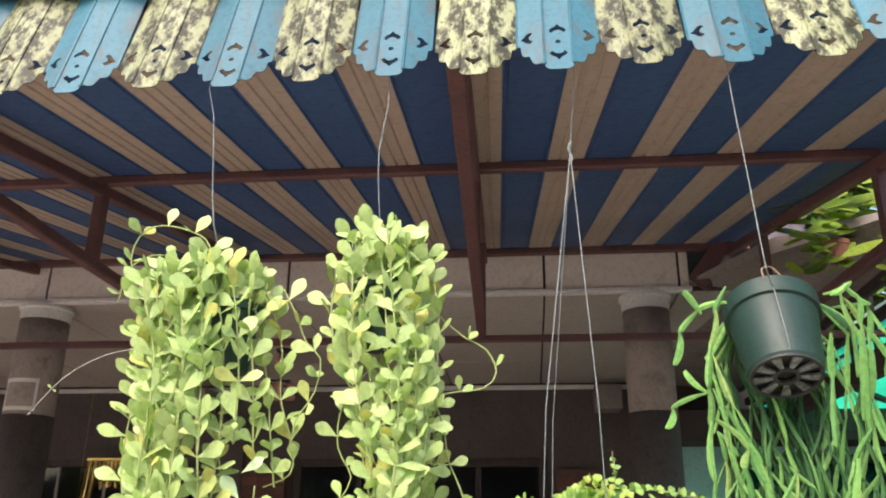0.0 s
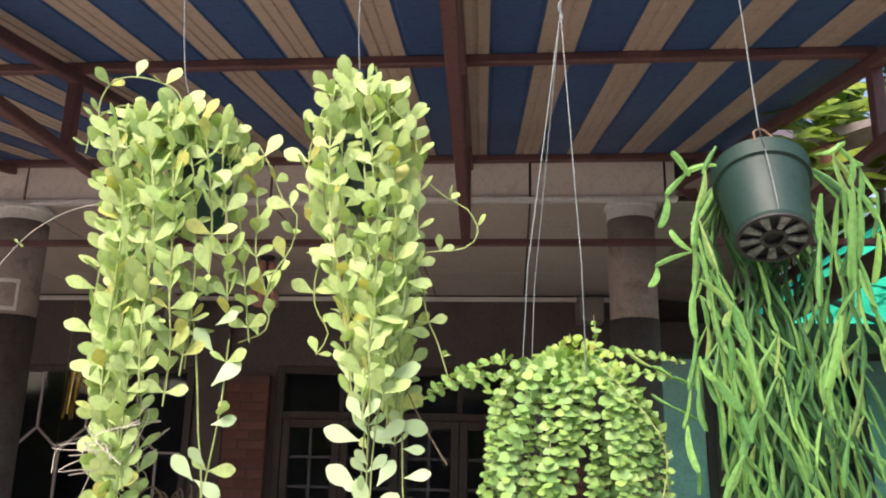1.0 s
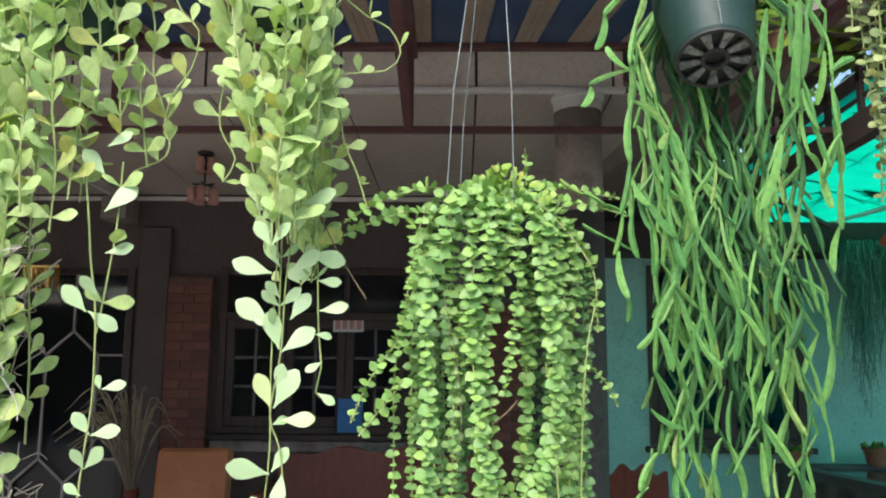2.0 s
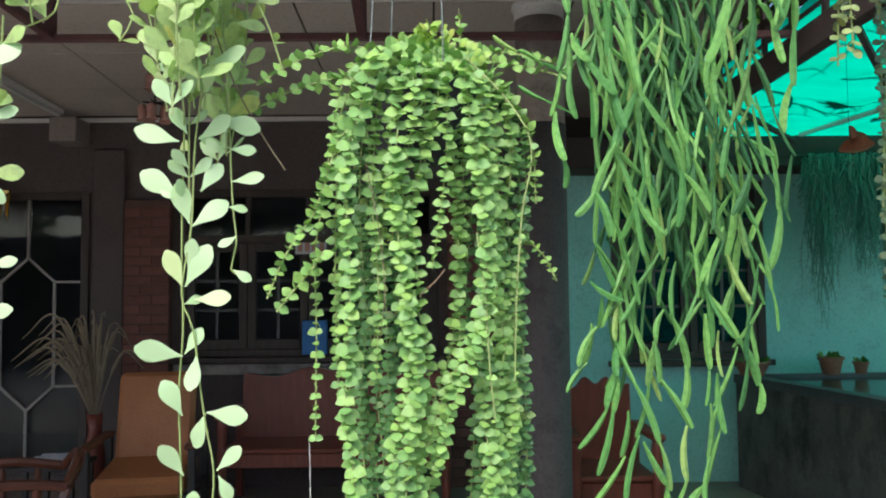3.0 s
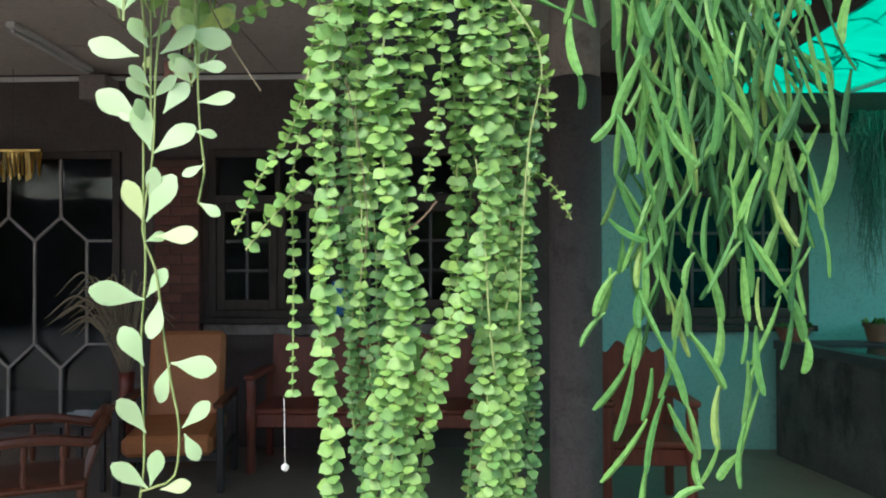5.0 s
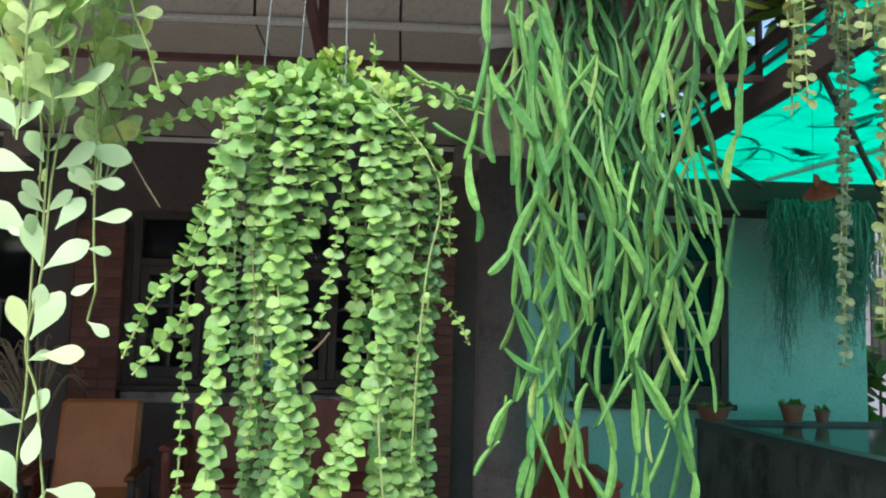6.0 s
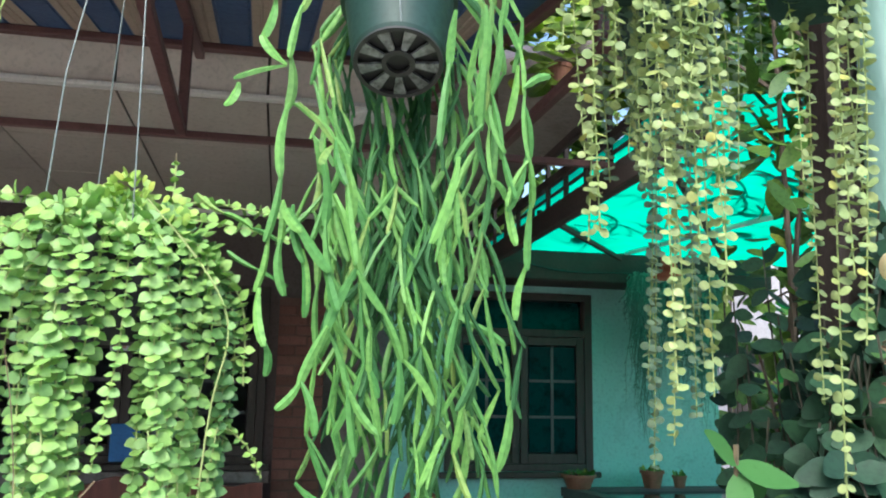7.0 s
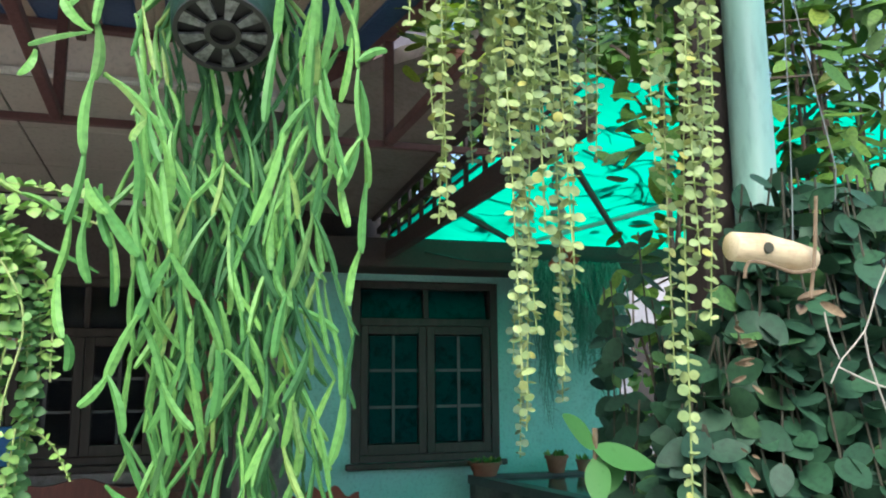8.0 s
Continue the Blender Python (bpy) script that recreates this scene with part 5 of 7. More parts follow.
B_EXTRA = [
    ([(0.10, 1.20, 2.03), (0.126, 1.2, 1.994), (0.166, 1.21, 1.961), (0.194, 1.21, 1.945), (0.209, 1.21, 1.912), (0.191, 1.21, 1.889), (0.145, 1.20, 1.881), (0.11, 1.19, 1.868)], 0.06, 0.8),
    ([(0.118, 1.19, 1.88), (0.135, 1.19, 1.834), (0.143, 1.19, 1.788), (0.159, 1.19, 1.751), (0.175, 1.19, 1.70)], 0.045, 0.7),
    ([(0.03, 1.18, 1.91), (0.012, 1.18, 1.885), (-0.008, 1.18, 1.849), (-0.008, 1.18, 1.802), (0.012, 1.18, 1.764), (-0.003, 1.18, 1.735)], 0.042, 0.95),
    ([(0.022, 1.19, 1.896), (0.047, 1.19, 1.80), (0.057, 1.19, 1.724), (0.065, 1.19, 1.66), (0.062, 1.2, 1.612), (0.061, 1.20, 1.56), (0.061, 1.20, 1.486), (0.063, 1.20, 1.419), (0.059, 1.20, 1.352), (0.061, 1.20, 1.285), (0.062, 1.20, 1.229), (0.056, 1.20, 1.17), (0.060, 1.20, 1.06)], 0, 1),
    ([(0.079, 1.17, 1.90), (0.089, 1.17, 1.80), (0.095, 1.18, 1.724), (0.083, 1.19, 1.67), (0.077, 1.19, 1.614), (0.074, 1.19, 1.531), (0.064, 1.19, 1.458), (0.077, 1.19, 1.419), (0.085, 1.19, 1.357), (0.092, 1.19, 1.312), (0.100, 1.19, 1.268), (0.096, 1.19, 1.223), (0.078, 1.19, 1.212), (0.062, 1.19, 1.207)], 0, 1),
    ([(0.060, 1.18, 1.78), (0.070, 1.18, 1.72), (0.080, 1.18, 1.66)], 0.034, 1.15),
    ([(0.085, 1.18, 1.80), (0.094, 1.18, 1.73), (0.090, 1.18, 1.66)], 0.036, 1.15),
    ([(0.10, 1.20, 1.80), (0.110, 1.20, 1.70), (0.113, 1.20, 1.636), (0.115, 1.20, 1.586), (0.117, 1.20, 1.552), (0.121, 1.20, 1.513), (0.115, 1.20, 1.485), (0.129, 1.20, 1.476)], 0, 1),
]
B_BARE = [(0.09, 1.22, 1.76), (0.113, 1.22, 1.698), (0.143, 1.22, 1.641), (0.171, 1.22, 1.598)]
plant_b, rnd = oval_trailer("hanging pot of long trailing stems with pale oval leaves", (0.045, 1.205, 2.045), [(0.04, 1.19, 2.43), (0.042, 1.19, 2.34), (0.03, 1.19, 2.26), (0.034, 1.2, 2.14)], B_STRANDS, B_EXTRA, 33, 0.045, 1.66)

B_UPPER = [(0.061, 1.565, 0.018, 1.591), (0.075, 1.532, 0.111, 1.561), (0.072, 1.535, 0.058, 1.577), (0.066, 1.563, 0.040, 1.571), (0.084, 1.570, 0.104, 1.603), (0.060, 1.626, 0.013, 1.636), (0.081, 1.628, 0.119, 1.650), (0.103, 1.650, 0.147, 1.641), (0.116, 1.617, 0.141, 1.615), (0.118, 1.581, 0.152, 1.585), (0.114, 1.553, 0.133, 1.551), (0.071, 1.596, 0.055, 1.615), (0.069, 1.634, 0.050, 1.662), (0.120, 1.484, 0.140, 1.472), (0.124, 1.521, 0.106, 1.508), (0.065, 1.466, 0.047, 1.505), (0.068, 1.466, 0.094, 1.511), (0.071, 1.485, 0.077, 1.517)]
B_LOWER = [(0.077, 1.452, 0.116, 1.452), (0.067, 1.447, 0.079, 1.453), (0.066, 1.391, 0.018, 1.400), (0.068, 1.393, 0.085, 1.419), (0.066, 1.327, 0.046, 1.365), (0.081, 1.393, 0.078, 1.354), (0.092, 1.330, 0.136, 1.324), (0.091, 1.329, 0.076, 1.291), (0.068, 1.263, 0.045, 1.297), (0.103, 1.268, 0.128, 1.290), (0.105, 1.263, 0.119, 1.237), (0.070, 1.210, 0.037, 1.233), (0.072, 1.212, 0.079, 1.245), (0.082, 1.209, 0.110, 1.214), (0.064, 1.184, 0.088, 1.193)]
scatter(plant_b, "leaf", waxy, [leaf_between(*q, 1.19, rnd) for q in B_UPPER + B_LOWER], 60)
part("dry_stem", tube(bmesh.new(), spline(B_BARE, 0.02), 0.0011, 4), M_VINE_DARK, plant_b, "bare brown stem")

# basket of heart-leaved strings
heart = [leaf_mesh("leaf", 0.0128, 0.0126, M_LEAF_B, "heart", 0.0010, 0.08, c, 6) for c in (0.15, 0.0, 0.3)]
shaded_heart = [leaf_mesh("leaf", 0.0128, 0.0126, M_LEAF_B_SHADED, "heart", 0.0010, 0.08, c, 6) for c in (0.15, 0.0, 0.3)]
bk = thing("hanging_basket", (0.328, 1.26, 1.6), "hanging basket with dense bright green strings of heart-shaped leaves", "hanging plant")
BX, BY, BZ = 0.325, 1.26, 1.70
plain_pot(bk, (BX, BY, BZ - 0.10), 0.05, 0.072, 0.10, M_POTIN)
knot = Vector((0.33, 1.24, 2.27))
wb = bmesh.new()
wire(wb, [(0.343, 1.20, 2.43), (0.337, 1.225, 2.36), knot])
part("wire", wb, M_WIRE, bk)
part("knot", tube(bmesh.new(), spline([knot + Vector((0.002, 0, 0.02)), knot + Vector((-0.003, -0.002, 0.005)), knot + Vector((0.003, 0.002, -0.008)), knot + Vector((-0.002, 0, -0.02))], 0.004), 0.0020, 6), M_WIRE, bk)
for px, py in ((0.268, 1.20), (0.283, 1.33), (0.352, 1.19)):
    part("wire", wire(bmesh.new(), [knot, (px * 0.85 + knot.x * 0.15, py, 1.86), (px, py, 1.70)], 0.0008), M_WIRE, bk)
part("wire", wire(bmesh.new(), [(0.372, 1.30, 1.72), (0.373, 1.29, 1.81)], 0.001), M_VINE_DARK, bk)
rnd = random.Random(4)
leaves, shaded_leaves = [], []


def rope(points, y, strands=1, spacing=0.0165, size=1.0, crown=True):
    """Strings that hang close together as one column: x and z of the fall, and its depth."""
    x0, z0 = points[0]
    ux, uy = x0 - BX, y - BY
    top = [(BX + ux * 0.1, BY + uy * 0.1, BZ + 0.045), (BX + ux * 0.42, BY + uy * 0.5, BZ + 0.036), (BX + ux * 0.82, BY + uy * 0.9, BZ + 0.004)] if crown else []
    for k in range(strands):
        a0 = 6.283 * k / strands + rnd.uniform(-0.4, 0.4)
        r = 0.0 if strands == 1 else 0.008
        fall = []
        for i, (x, z) in enumerate(points):
            a = a0 + i * 0.5
            fall.append((x + r * math.cos(a) + rnd.uniform(-0.002, 0.002), y + r * math.sin(a), z))
        if strands > 1:
            fall[-1] = (fall[-1][0] + rnd.uniform(-0.008, 0.008), fall[-1][1], fall[-1][2] + rnd.uniform(-0.03, 0.05))
        pts = spline(top + fall, 0.01)
        part("stem", tube(bmesh.new(), pts, 0.0010, 4), M_VINE, bk)
        # strings deeper than this take the shade-darkened leaf
        node_pairs(pts, spacing * 0.46, size * 0.96, rnd, leaves if y < 1.235 else shaded_leaves, (-0.85, -0.2), (0, -0.85, 0.5), 0.28, taper=0.8, skip=0.04, jitter=0.13, turn=0.35)


rope([(0.268, 1.655), (0.251, 1.60), (0.251, 1.534), (0.255, 1.473), (0.250, 1.398), (0.247, 1.324), (0.256, 1.26), (0.252, 1.15)], 1.135, 1, 0.019, 1.12)
rope([(0.254, 1.40), (0.249, 1.33), (0.252, 1.26), (0.248, 1.15)], 1.145, 1, 0.02, 1.05, False)
rope([(0.227, 1.637), (0.219, 1.559), (0.209, 1.503), (0.211, 1.416), (0.210, 1.30)], 1.19, 1, 0.024, 0.85)
rope([(0.238, 1.674), (0.234, 1.578), (0.241, 1.463), (0.247, 1.363), (0.262, 1.264), (0.262, 1.12)], 1.31, 2, 0.02, 0.95)
rope([(0.262, 1.66), (0.258, 1.56), (0.262, 1.45), (0.268, 1.36), (0.282, 1.26), (0.285, 1.14)], 1.28, 2, 0.022, 0.9)
rope([(0.27, 1.67), (0.281, 1.56), (0.288, 1.45), (0.287, 1.36), (0.292, 1.26), (0.292, 1.14)], 1.25, 2, 0.02, 0.95)
rope([(0.240, 1.66), (0.237, 1.60), (0.233, 1.52), (0.230, 1.42), (0.232, 1.33)], 1.22, 2, 0.022, 0.9)
rope([(0.288, 1.675), (0.284, 1.62), (0.279, 1.55), (0.283, 1.47), (0.280, 1.40)], 1.17, 2, 0.02, 0.95)
rope([(0.312, 1.675), (0.310, 1.626), (0.301, 1.573), (0.306, 1.501), (0.310, 1.439), (0.318, 1.373), (0.306, 1.318), (0.300, 1.258), (0.296, 1.15)], 1.15, 2, 0.0165, 1.08)
rope([(0.310, 1.45), (0.324, 1.375), (0.318, 1.32), (0.322, 1.26), (0.318, 1.17)], 1.17, 2, 0.018, 1.0, False)
rope([(0.339, 1.686), (0.335, 1.637), (0.325, 1.583), (0.312, 1.54), (0.312, 1.48)], 1.17, 2, 0.018, 1.05)
rope([(0.355, 1.67), (0.354, 1.599), (0.345, 1.54), (0.336, 1.482)], 1.17, 1, 0.017, 0.92)
rope([(0.365, 1.691), (0.369, 1.622), (0.368, 1.519), (0.367, 1.452), (0.360, 1.385), (0.343, 1.329), (0.330, 1.257), (0.322, 1.16)], 1.22, 2, 0.018, 1.0)
rope([(0.382, 1.685), (0.385, 1.635), (0.392, 1.577), (0.394, 1.493), (0.386, 1.42), (0.367, 1.379), (0.349, 1.337), (0.339, 1.296), (0.334, 1.27)], 1.16, 2, 0.0165, 1.08)
rope([(0.40, 1.66), (0.402, 1.57), (0.400, 1.48), (0.392, 1.38), (0.388, 1.30), (0.38, 1.15)], 1.24, 2, 0.02, 0.95)
rope([(0.410, 1.686), (0.420, 1.611), (0.413, 1.537), (0.409, 1.464), (0.416, 1.375), (0.418, 1.309), (0.403, 1.243), (0.40, 1.13)], 1.21, 2, 0.018, 1.0)
rope([(0.409, 1.40), (0.400, 1.33), (0.404, 1.26), (0.395, 1.15)], 1.19, 2, 0.018, 0.98, False)
rope([(0.429, 1.671), (0.443, 1.594), (0.442, 1.512), (0.437, 1.453), (0.438, 1.338), (0.434, 1.247), (0.43, 1.15)], 1.25, 2, 0.017, 0.95)
rope([(0.43, 1.52), (0.425, 1.43), (0.428, 1.33), (0.424, 1.24), (0.42, 1.13)], 1.22, 2, 0.02, 0.95, False)
# strings of the far side
for x in (0.24, 0.265, 0.29, 0.385, 0.41, 0.435):
    rope([(x, 1.67), (x + rnd.uniform(-0.01, 0.01), 1.56), (x + rnd.uniform(-0.012, 0.012), 1.44), (x + rnd.uniform(-0.015, 0.015), 1.32), (x + rnd.uniform(-0.02, 0.02), rnd.uniform(1.14, 1.24))], 1.30 + rnd.uniform(-0.02, 0.03), 1, 0.018, 0.95)
# longer woody runners with few leaves
for ctrl in ([(0.36, 1.21, 1.74), (0.409, 1.19, 1.685), (0.440, 1.18, 1.638), (0.447, 1.18, 1.60), (0.436, 1.18, 1.545), (0.429, 1.18, 1.463), (0.425, 1.18, 1.36)], [(0.385, 1.16, 1.52), (0.392, 1.15, 1.46), (0.396, 1.15, 1.38), (0.402, 1.16, 1.32)]):
    pts = spline(ctrl, 0.012)
    part("runner", tube(bmesh.new(), pts, 0.0010, 5), M_VINE, bk)
    node_pairs(pts, 0.024, 0.7, rnd, leaves, (-0.5, 0.1), (0, -0.8, 0.6), 0.4, skip=0.55)
B_ARMS = [
    [(0.30, 1.22, 1.72), (0.25, 1.20, 1.735), (0.19, 1.19, 1.715), (0.145, 1.19, 1.688)],
    [(0.29, 1.27, 1.70), (0.23, 1.28, 1.72), (0.17, 1.28, 1.705), (0.11, 1.29, 1.68), (0.08, 1.29, 1.672)],
    [(0.29, 1.17, 1.69), (0.268, 1.16, 1.653), (0.240, 1.16, 1.622), (0.224, 1.16, 1.575), (0.212, 1.16, 1.541), (0.193, 1.16, 1.515), (0.179, 1.16, 1.491), (0.163, 1.16, 1.452)],
    [(0.222, 1.16, 1.50), (0.208, 1.16, 1.48), (0.192, 1.16, 1.462), (0.173, 1.16, 1.438)],
    [(0.34, 1.28, 1.73), (0.39, 1.29, 1.755), (0.44, 1.30, 1.755), (0.50, 1.31, 1.745)],
    [(0.35, 1.24, 1.73), (0.40, 1.23, 1.725), (0.455, 1.24, 1.72), (0.50, 1.25, 1.71)],
    [(0.37, 1.24, 1.71), (0.42, 1.24, 1.69), (0.455, 1.25, 1.64), (0.46, 1.25, 1.56)],
    [(0.43, 1.25, 1.53), (0.446, 1.25, 1.518), (0.467, 1.25, 1.501), (0.483, 1.25, 1.469)],
    [(0.37, 1.28, 1.71), (0.374, 1.285, 1.76), (0.374, 1.287, 1.80)],
]
for i, ctrl in enumerate(B_ARMS):
    pts = spline(ctrl, 0.012)
    part("stem", tube(bmesh.new(), pts, 0.0013, 4), M_VINE, bk)
    node_pairs(pts, 0.0085, 0.7 if i == 7 else 1.05, rnd, leaves, (-0.3, 0.5), (0, -0.8, 0.7), 0.3, taper=0.6, skip=0.05, turn=0.4)
for k in range(170):
    a, r = rnd.uniform(0, 6.28), rnd.uniform(0, 1) ** 0.5 * 0.105
    p = Vector((BX + r * math.cos(a), BY + r * math.sin(a) * 0.85, BZ + 0.040 - r * 0.42 + rnd.uniform(-0.022, 0.012)))
    leaves.append(basis(p, (math.cos(a), math.sin(a), rnd.uniform(-0.3, 0.8)), (0, -0.5, 0.8), rnd.uniform(0.8, 1.2)))
scatter(bk, "leaf", heart, leaves, 300)
new_heart = [leaf_mesh("leaf", 0.0115, 0.0112, M_LEAF_B_NEW, "heart", 0.0010, 0.08, c, 6) for c in (0.15, 0.0, 0.3)]
fresh = []
for k in range(120):
    a, r = rnd.uniform(0, 6.28), rnd.uniform(0, 1) * 0.062
    p = Vector((BX + 0.012 + r * math.cos(a), BY - 0.03 + r * math.sin(a) * 0.8, BZ + 0.058 - r * 0.55 + rnd.uniform(-0.012, 0.014)))
    fresh.append(basis(p, (math.cos(a), math.sin(a) - 0.3, rnd.uniform(-0.5, 0.9)), (rnd.uniform(-0.3, 0.3), -0.95, 0.4), rnd.uniform(0.7, 1.1)))
scatter(bk, "leaf", new_heart, fresh, 120)
scatter(bk, "leaf", shaded_heart, shaded_leaves, 150, "leaves of the rear strings, darkened for shade")
dry = bmesh.new()
tube(dry, spline([(0.270, 1.13, 1.59), (0.282, 1.13, 1.529), (0.289, 1.13, 1.459), (0.283, 1.13, 1.409)], 0.02), 0.0005, 4)
tube(dry, spline([(0.325, 1.14, 1.455), (0.34, 1.135, 1.468), (0.35, 1.13, 1.48)], 0.01), 0.0011, 4)
part("dry_stem", dry, M_DEAD, bk, "bare dry stems")
bead = bmesh.new()
tube(bead, [(0.206, 1.17, 1.30), (0.207, 1.17, 1.238)], 0.0004, 4)
bmesh.ops.create_icosphere(bead, subdivisions=1, radius=0.0042, matrix=Matrix.Translation((0.207, 1.17, 1.236)))
part("thread", bead, M_WHITE, bk, "white thread with a small knot at its end")

# green pot with jointed trailing stems
cp = thing("jointed_cactus", (0.60, 1.22, 1.9), "tilted dark green plastic pot spilling long jointed green stems", "hanging plant")
tilt = Matrix.Rotation(radians(-27), 4, "X") @ Matrix.Rotation(radians(3), 4, "Y")
P0 = Vector((0.603, 1.198, 1.900))
PT = Matrix.Translation(P0) @ tilt
bm = lathe(bmesh.new(), [(0.0475, 0.0), (0.050, 0.004), (0.0615, 0.098), (0.0665, 0.099), (0.0675, 0.126), (0.0635, 0.126), (0.058, 0.10), (0.047, 0.006)], P0, tilt, 96)
bm.faces.ensure_lookup_table()
for f in [f for f in bm.faces if len(f.verts) > 8]:
    bm.faces.remove(f)
part("pot", bm, M_POT, cp)
part("pot_lining", lathe(bmesh.new(), [(0.0455, 0.005), (0.0455, 0.007)], P0, tilt, 32), M_POTIN, cp)
bm = bmesh.new()


def ring_plate(bm, r0, r1, z0, z1, a0=0.0, a1=6.28318, n=32):
    rows = []
    closed = a1 - a0 > 6.28
    for i in range(n if closed else n + 1):
        a = a0 + (a1 - a0) * i / n
        c, s = math.cos(a), math.sin(a)
        rows.append([bm.verts.new(PT @ Vector((r * c, r * s, z))) for r, z in ((r0, z0), (r1, z0), (r1, z1), (r0, z1))])
    m = len(rows)
    for i in range(m if closed else m - 1):
        p, q = rows[i], rows[(i + 1) % m]
        for k in range(4):
            bm.faces.new((p[k], p[(k + 1) % 4], q[(k + 1) % 4], q[k]))
    if not closed:
        bm.faces.new(rows[0]), bm.faces.new(rows[-1][::-1])


ring_plate(bm, 0.0432, 0.0478, -0.003, 0.003)
base_rim = part("base_rim", bm, M_BLACK, cp, "grey slotted pot base")
bm = bmesh.new()
ring_plate(bm, 0.0125, 0.018, -0.003, 0.003)
part("base_hub", bm, M_BLACK, base_rim)
for k in range(9):
    a = 6.2832 * k / 9
    bm = bmesh.new()
    ring_plate(bm, 0.0170, 0.0434, -0.0015, 0.0025, a - 0.16, a + 0.16, 4)
    part("spoke", bm, M_POTGREY, base_rim)
part("drain_soil", lathe(bmesh.new(), [(0.011, 0.0072), (0.010, 0.010)], P0, tilt, 14), M_SOIL, cp)
part("soil", lathe(bmesh.new(), [(0.056, 0.100), (0.055, 0.112)], P0, tilt, 20), M_SOIL, cp)
part("wire", wire(bmesh.new(), spline([(0.578, 1.19, 2.43), (0.574, 1.188, 2.36), (0.579, 1.175, 2.20), (0.582, 1.155, 2.04), PT @ Vector((-0.012, -0.070, 0.10)), PT @ Vector((-0.006, -0.056, 0.02)), PT @ Vector((-0.003, -0.044, -0.002))], 0.02)), M_WIRE, cp)
part("wire_loop", wire(bmesh.new(), spline([PT @ Vector((-0.02, -0.064, 0.12)), PT @ Vector((-0.018, -0.06, 0.145)), PT @ Vector((-0.005, -0.058, 0.152)), PT @ Vector((0.006, -0.062, 0.128))], 0.006), 0.0016), M_DEAD, cp)
joint = []
shaded_joint = []
for w, bend in ((0.0112, 0.0), (0.0102, 0.07), (0.0124, -0.05), (0.0108, -0.10)):
    joint.append(leaf_mesh("joint", 0.07, w, M_CACTUS, "pod", 0.0017, -0.15, bend, 8))
    shaded_joint.append(leaf_mesh("joint", 0.07, w, M_CACTUS_SHADED, "pod", 0.0017, -0.15, bend, 8))
for me in joint + shaded_joint:
    for p in me.polygons:
        p.use_smooth = False
for me, sway in zip(joint + shaded_joint, (0.005, 0.015, -0.015, -0.010) * 2):
    for v in me.vertices:
        v.co.x += sway * (v.co.y / 0.07) * (1 - v.co.y / 0.07) * 4 * 0.3
rnd = random.Random(12)
segs, shaded_segs = [], []


def lay(p, d, l, wide=1.0, pile=None):
    nrm = (rnd.uniform(-0.7, 0.7), -1, rnd.uniform(-0.2, 0.4))
    wk = 0.07 / l * wide
    (segs if pile is None else pile).append(basis(Vector(p), Vector(d), nrm, l / 0.07) @ Matrix.Diagonal((wk, 1, 0.07 / l * 0.9, 1)))


def trail(p, d, x_end, y_end, z_end, wide, pile, forks=0.48):
    """A chain of flattened joints that bends over the rim, then hangs, swaying a little at each node and forking at times."""
    zig = rnd.choice((-1, 1))
    k = 0
    while p.z > z_end and k < 14:
        l = rnd.uniform(0.042, 0.082)
        fall = min(0.45 + 0.3 * k, 1.0)
        drift = (x_end - p.x) / max(0.12, p.z - z_end)
        zig = -zig if rnd.random() < 0.75 else zig
        aim = Vector((max(-0.5, min(0.5, drift)) + zig * rnd.uniform(0.03, 0.38), (y_end - p.y) * 5.0 + rnd.uniform(-0.12, 0.12), -1.0))
        d = (d * (1 - fall) + aim * fall).normalized()
        if not 0.505 < p.x + d.x * l < 0.735 and (p.x - 0.62) * d.x > 0:
            d.x *= -0.5
        lay(p, d, l, wide * rnd.uniform(0.8, 1.15), pile)
        p = p + d * l * 0.97
        if k > 1 and rnd.random() < forks:
            side = Vector((d.x - zig * rnd.uniform(0.4, 0.95), d.y + rnd.uniform(-0.2, 0.2), -1.0)).normalized()
            q = p.copy()
            for _ in range(rnd.choice((1, 1, 2, 3))):
                l = rnd.uniform(0.04, 0.08)
                if not 0.49 < q.x + side.x * l < 0.745:
                    side.x *= -0.4
                lay(q, side, l, wide * rnd.uniform(0.75, 1.05), pile)
                q = q + side * l * 0.95
                side = (side + Vector((rnd.uniform(-0.2, 0.2), 0, -0.5))).normalized()
        k += 1


def rim_at(a):
    a = radians(a)
    return PT @ Vector((0.058 * math.cos(a), 0.058 * math.sin(a), 0.122)), Vector((math.cos(a) * 0.45, math.sin(a) * 0.6, 0.15))


# older stems, darkened for inner shade, hang mostly at the back; young ones from the sides
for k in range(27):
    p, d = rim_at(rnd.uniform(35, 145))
    trail(p, d, rnd.uniform(0.545, 0.685), rnd.uniform(1.24, 1.33), rnd.uniform(1.40, 1.70), 0.52, shaded_segs)
for k in range(7):
    p, d = rim_at(rnd.uniform(125, 185))
    trail(p, d, rnd.uniform(0.535, 0.60), rnd.uniform(1.20, 1.25), rnd.uniform(1.42, 1.64), 0.64, segs)
for k in range(13):
    p, d = rim_at(rnd.uniform(-20, 55))
    trail(p, d, rnd.uniform(0.63, 0.715), rnd.uniform(1.18, 1.25), rnd.uniform(1.44, 1.70), 0.62, shaded_segs if k % 3 == 0 else segs)
for k in range(8):
    p, d = rim_at(rnd.uniform(60, 120))
    trail(p, d, rnd.uniform(0.55, 0.68), rnd.uniform(1.20, 1.24), rnd.uniform(1.36, 1.54), 0.60, segs if k % 2 else shaded_segs)
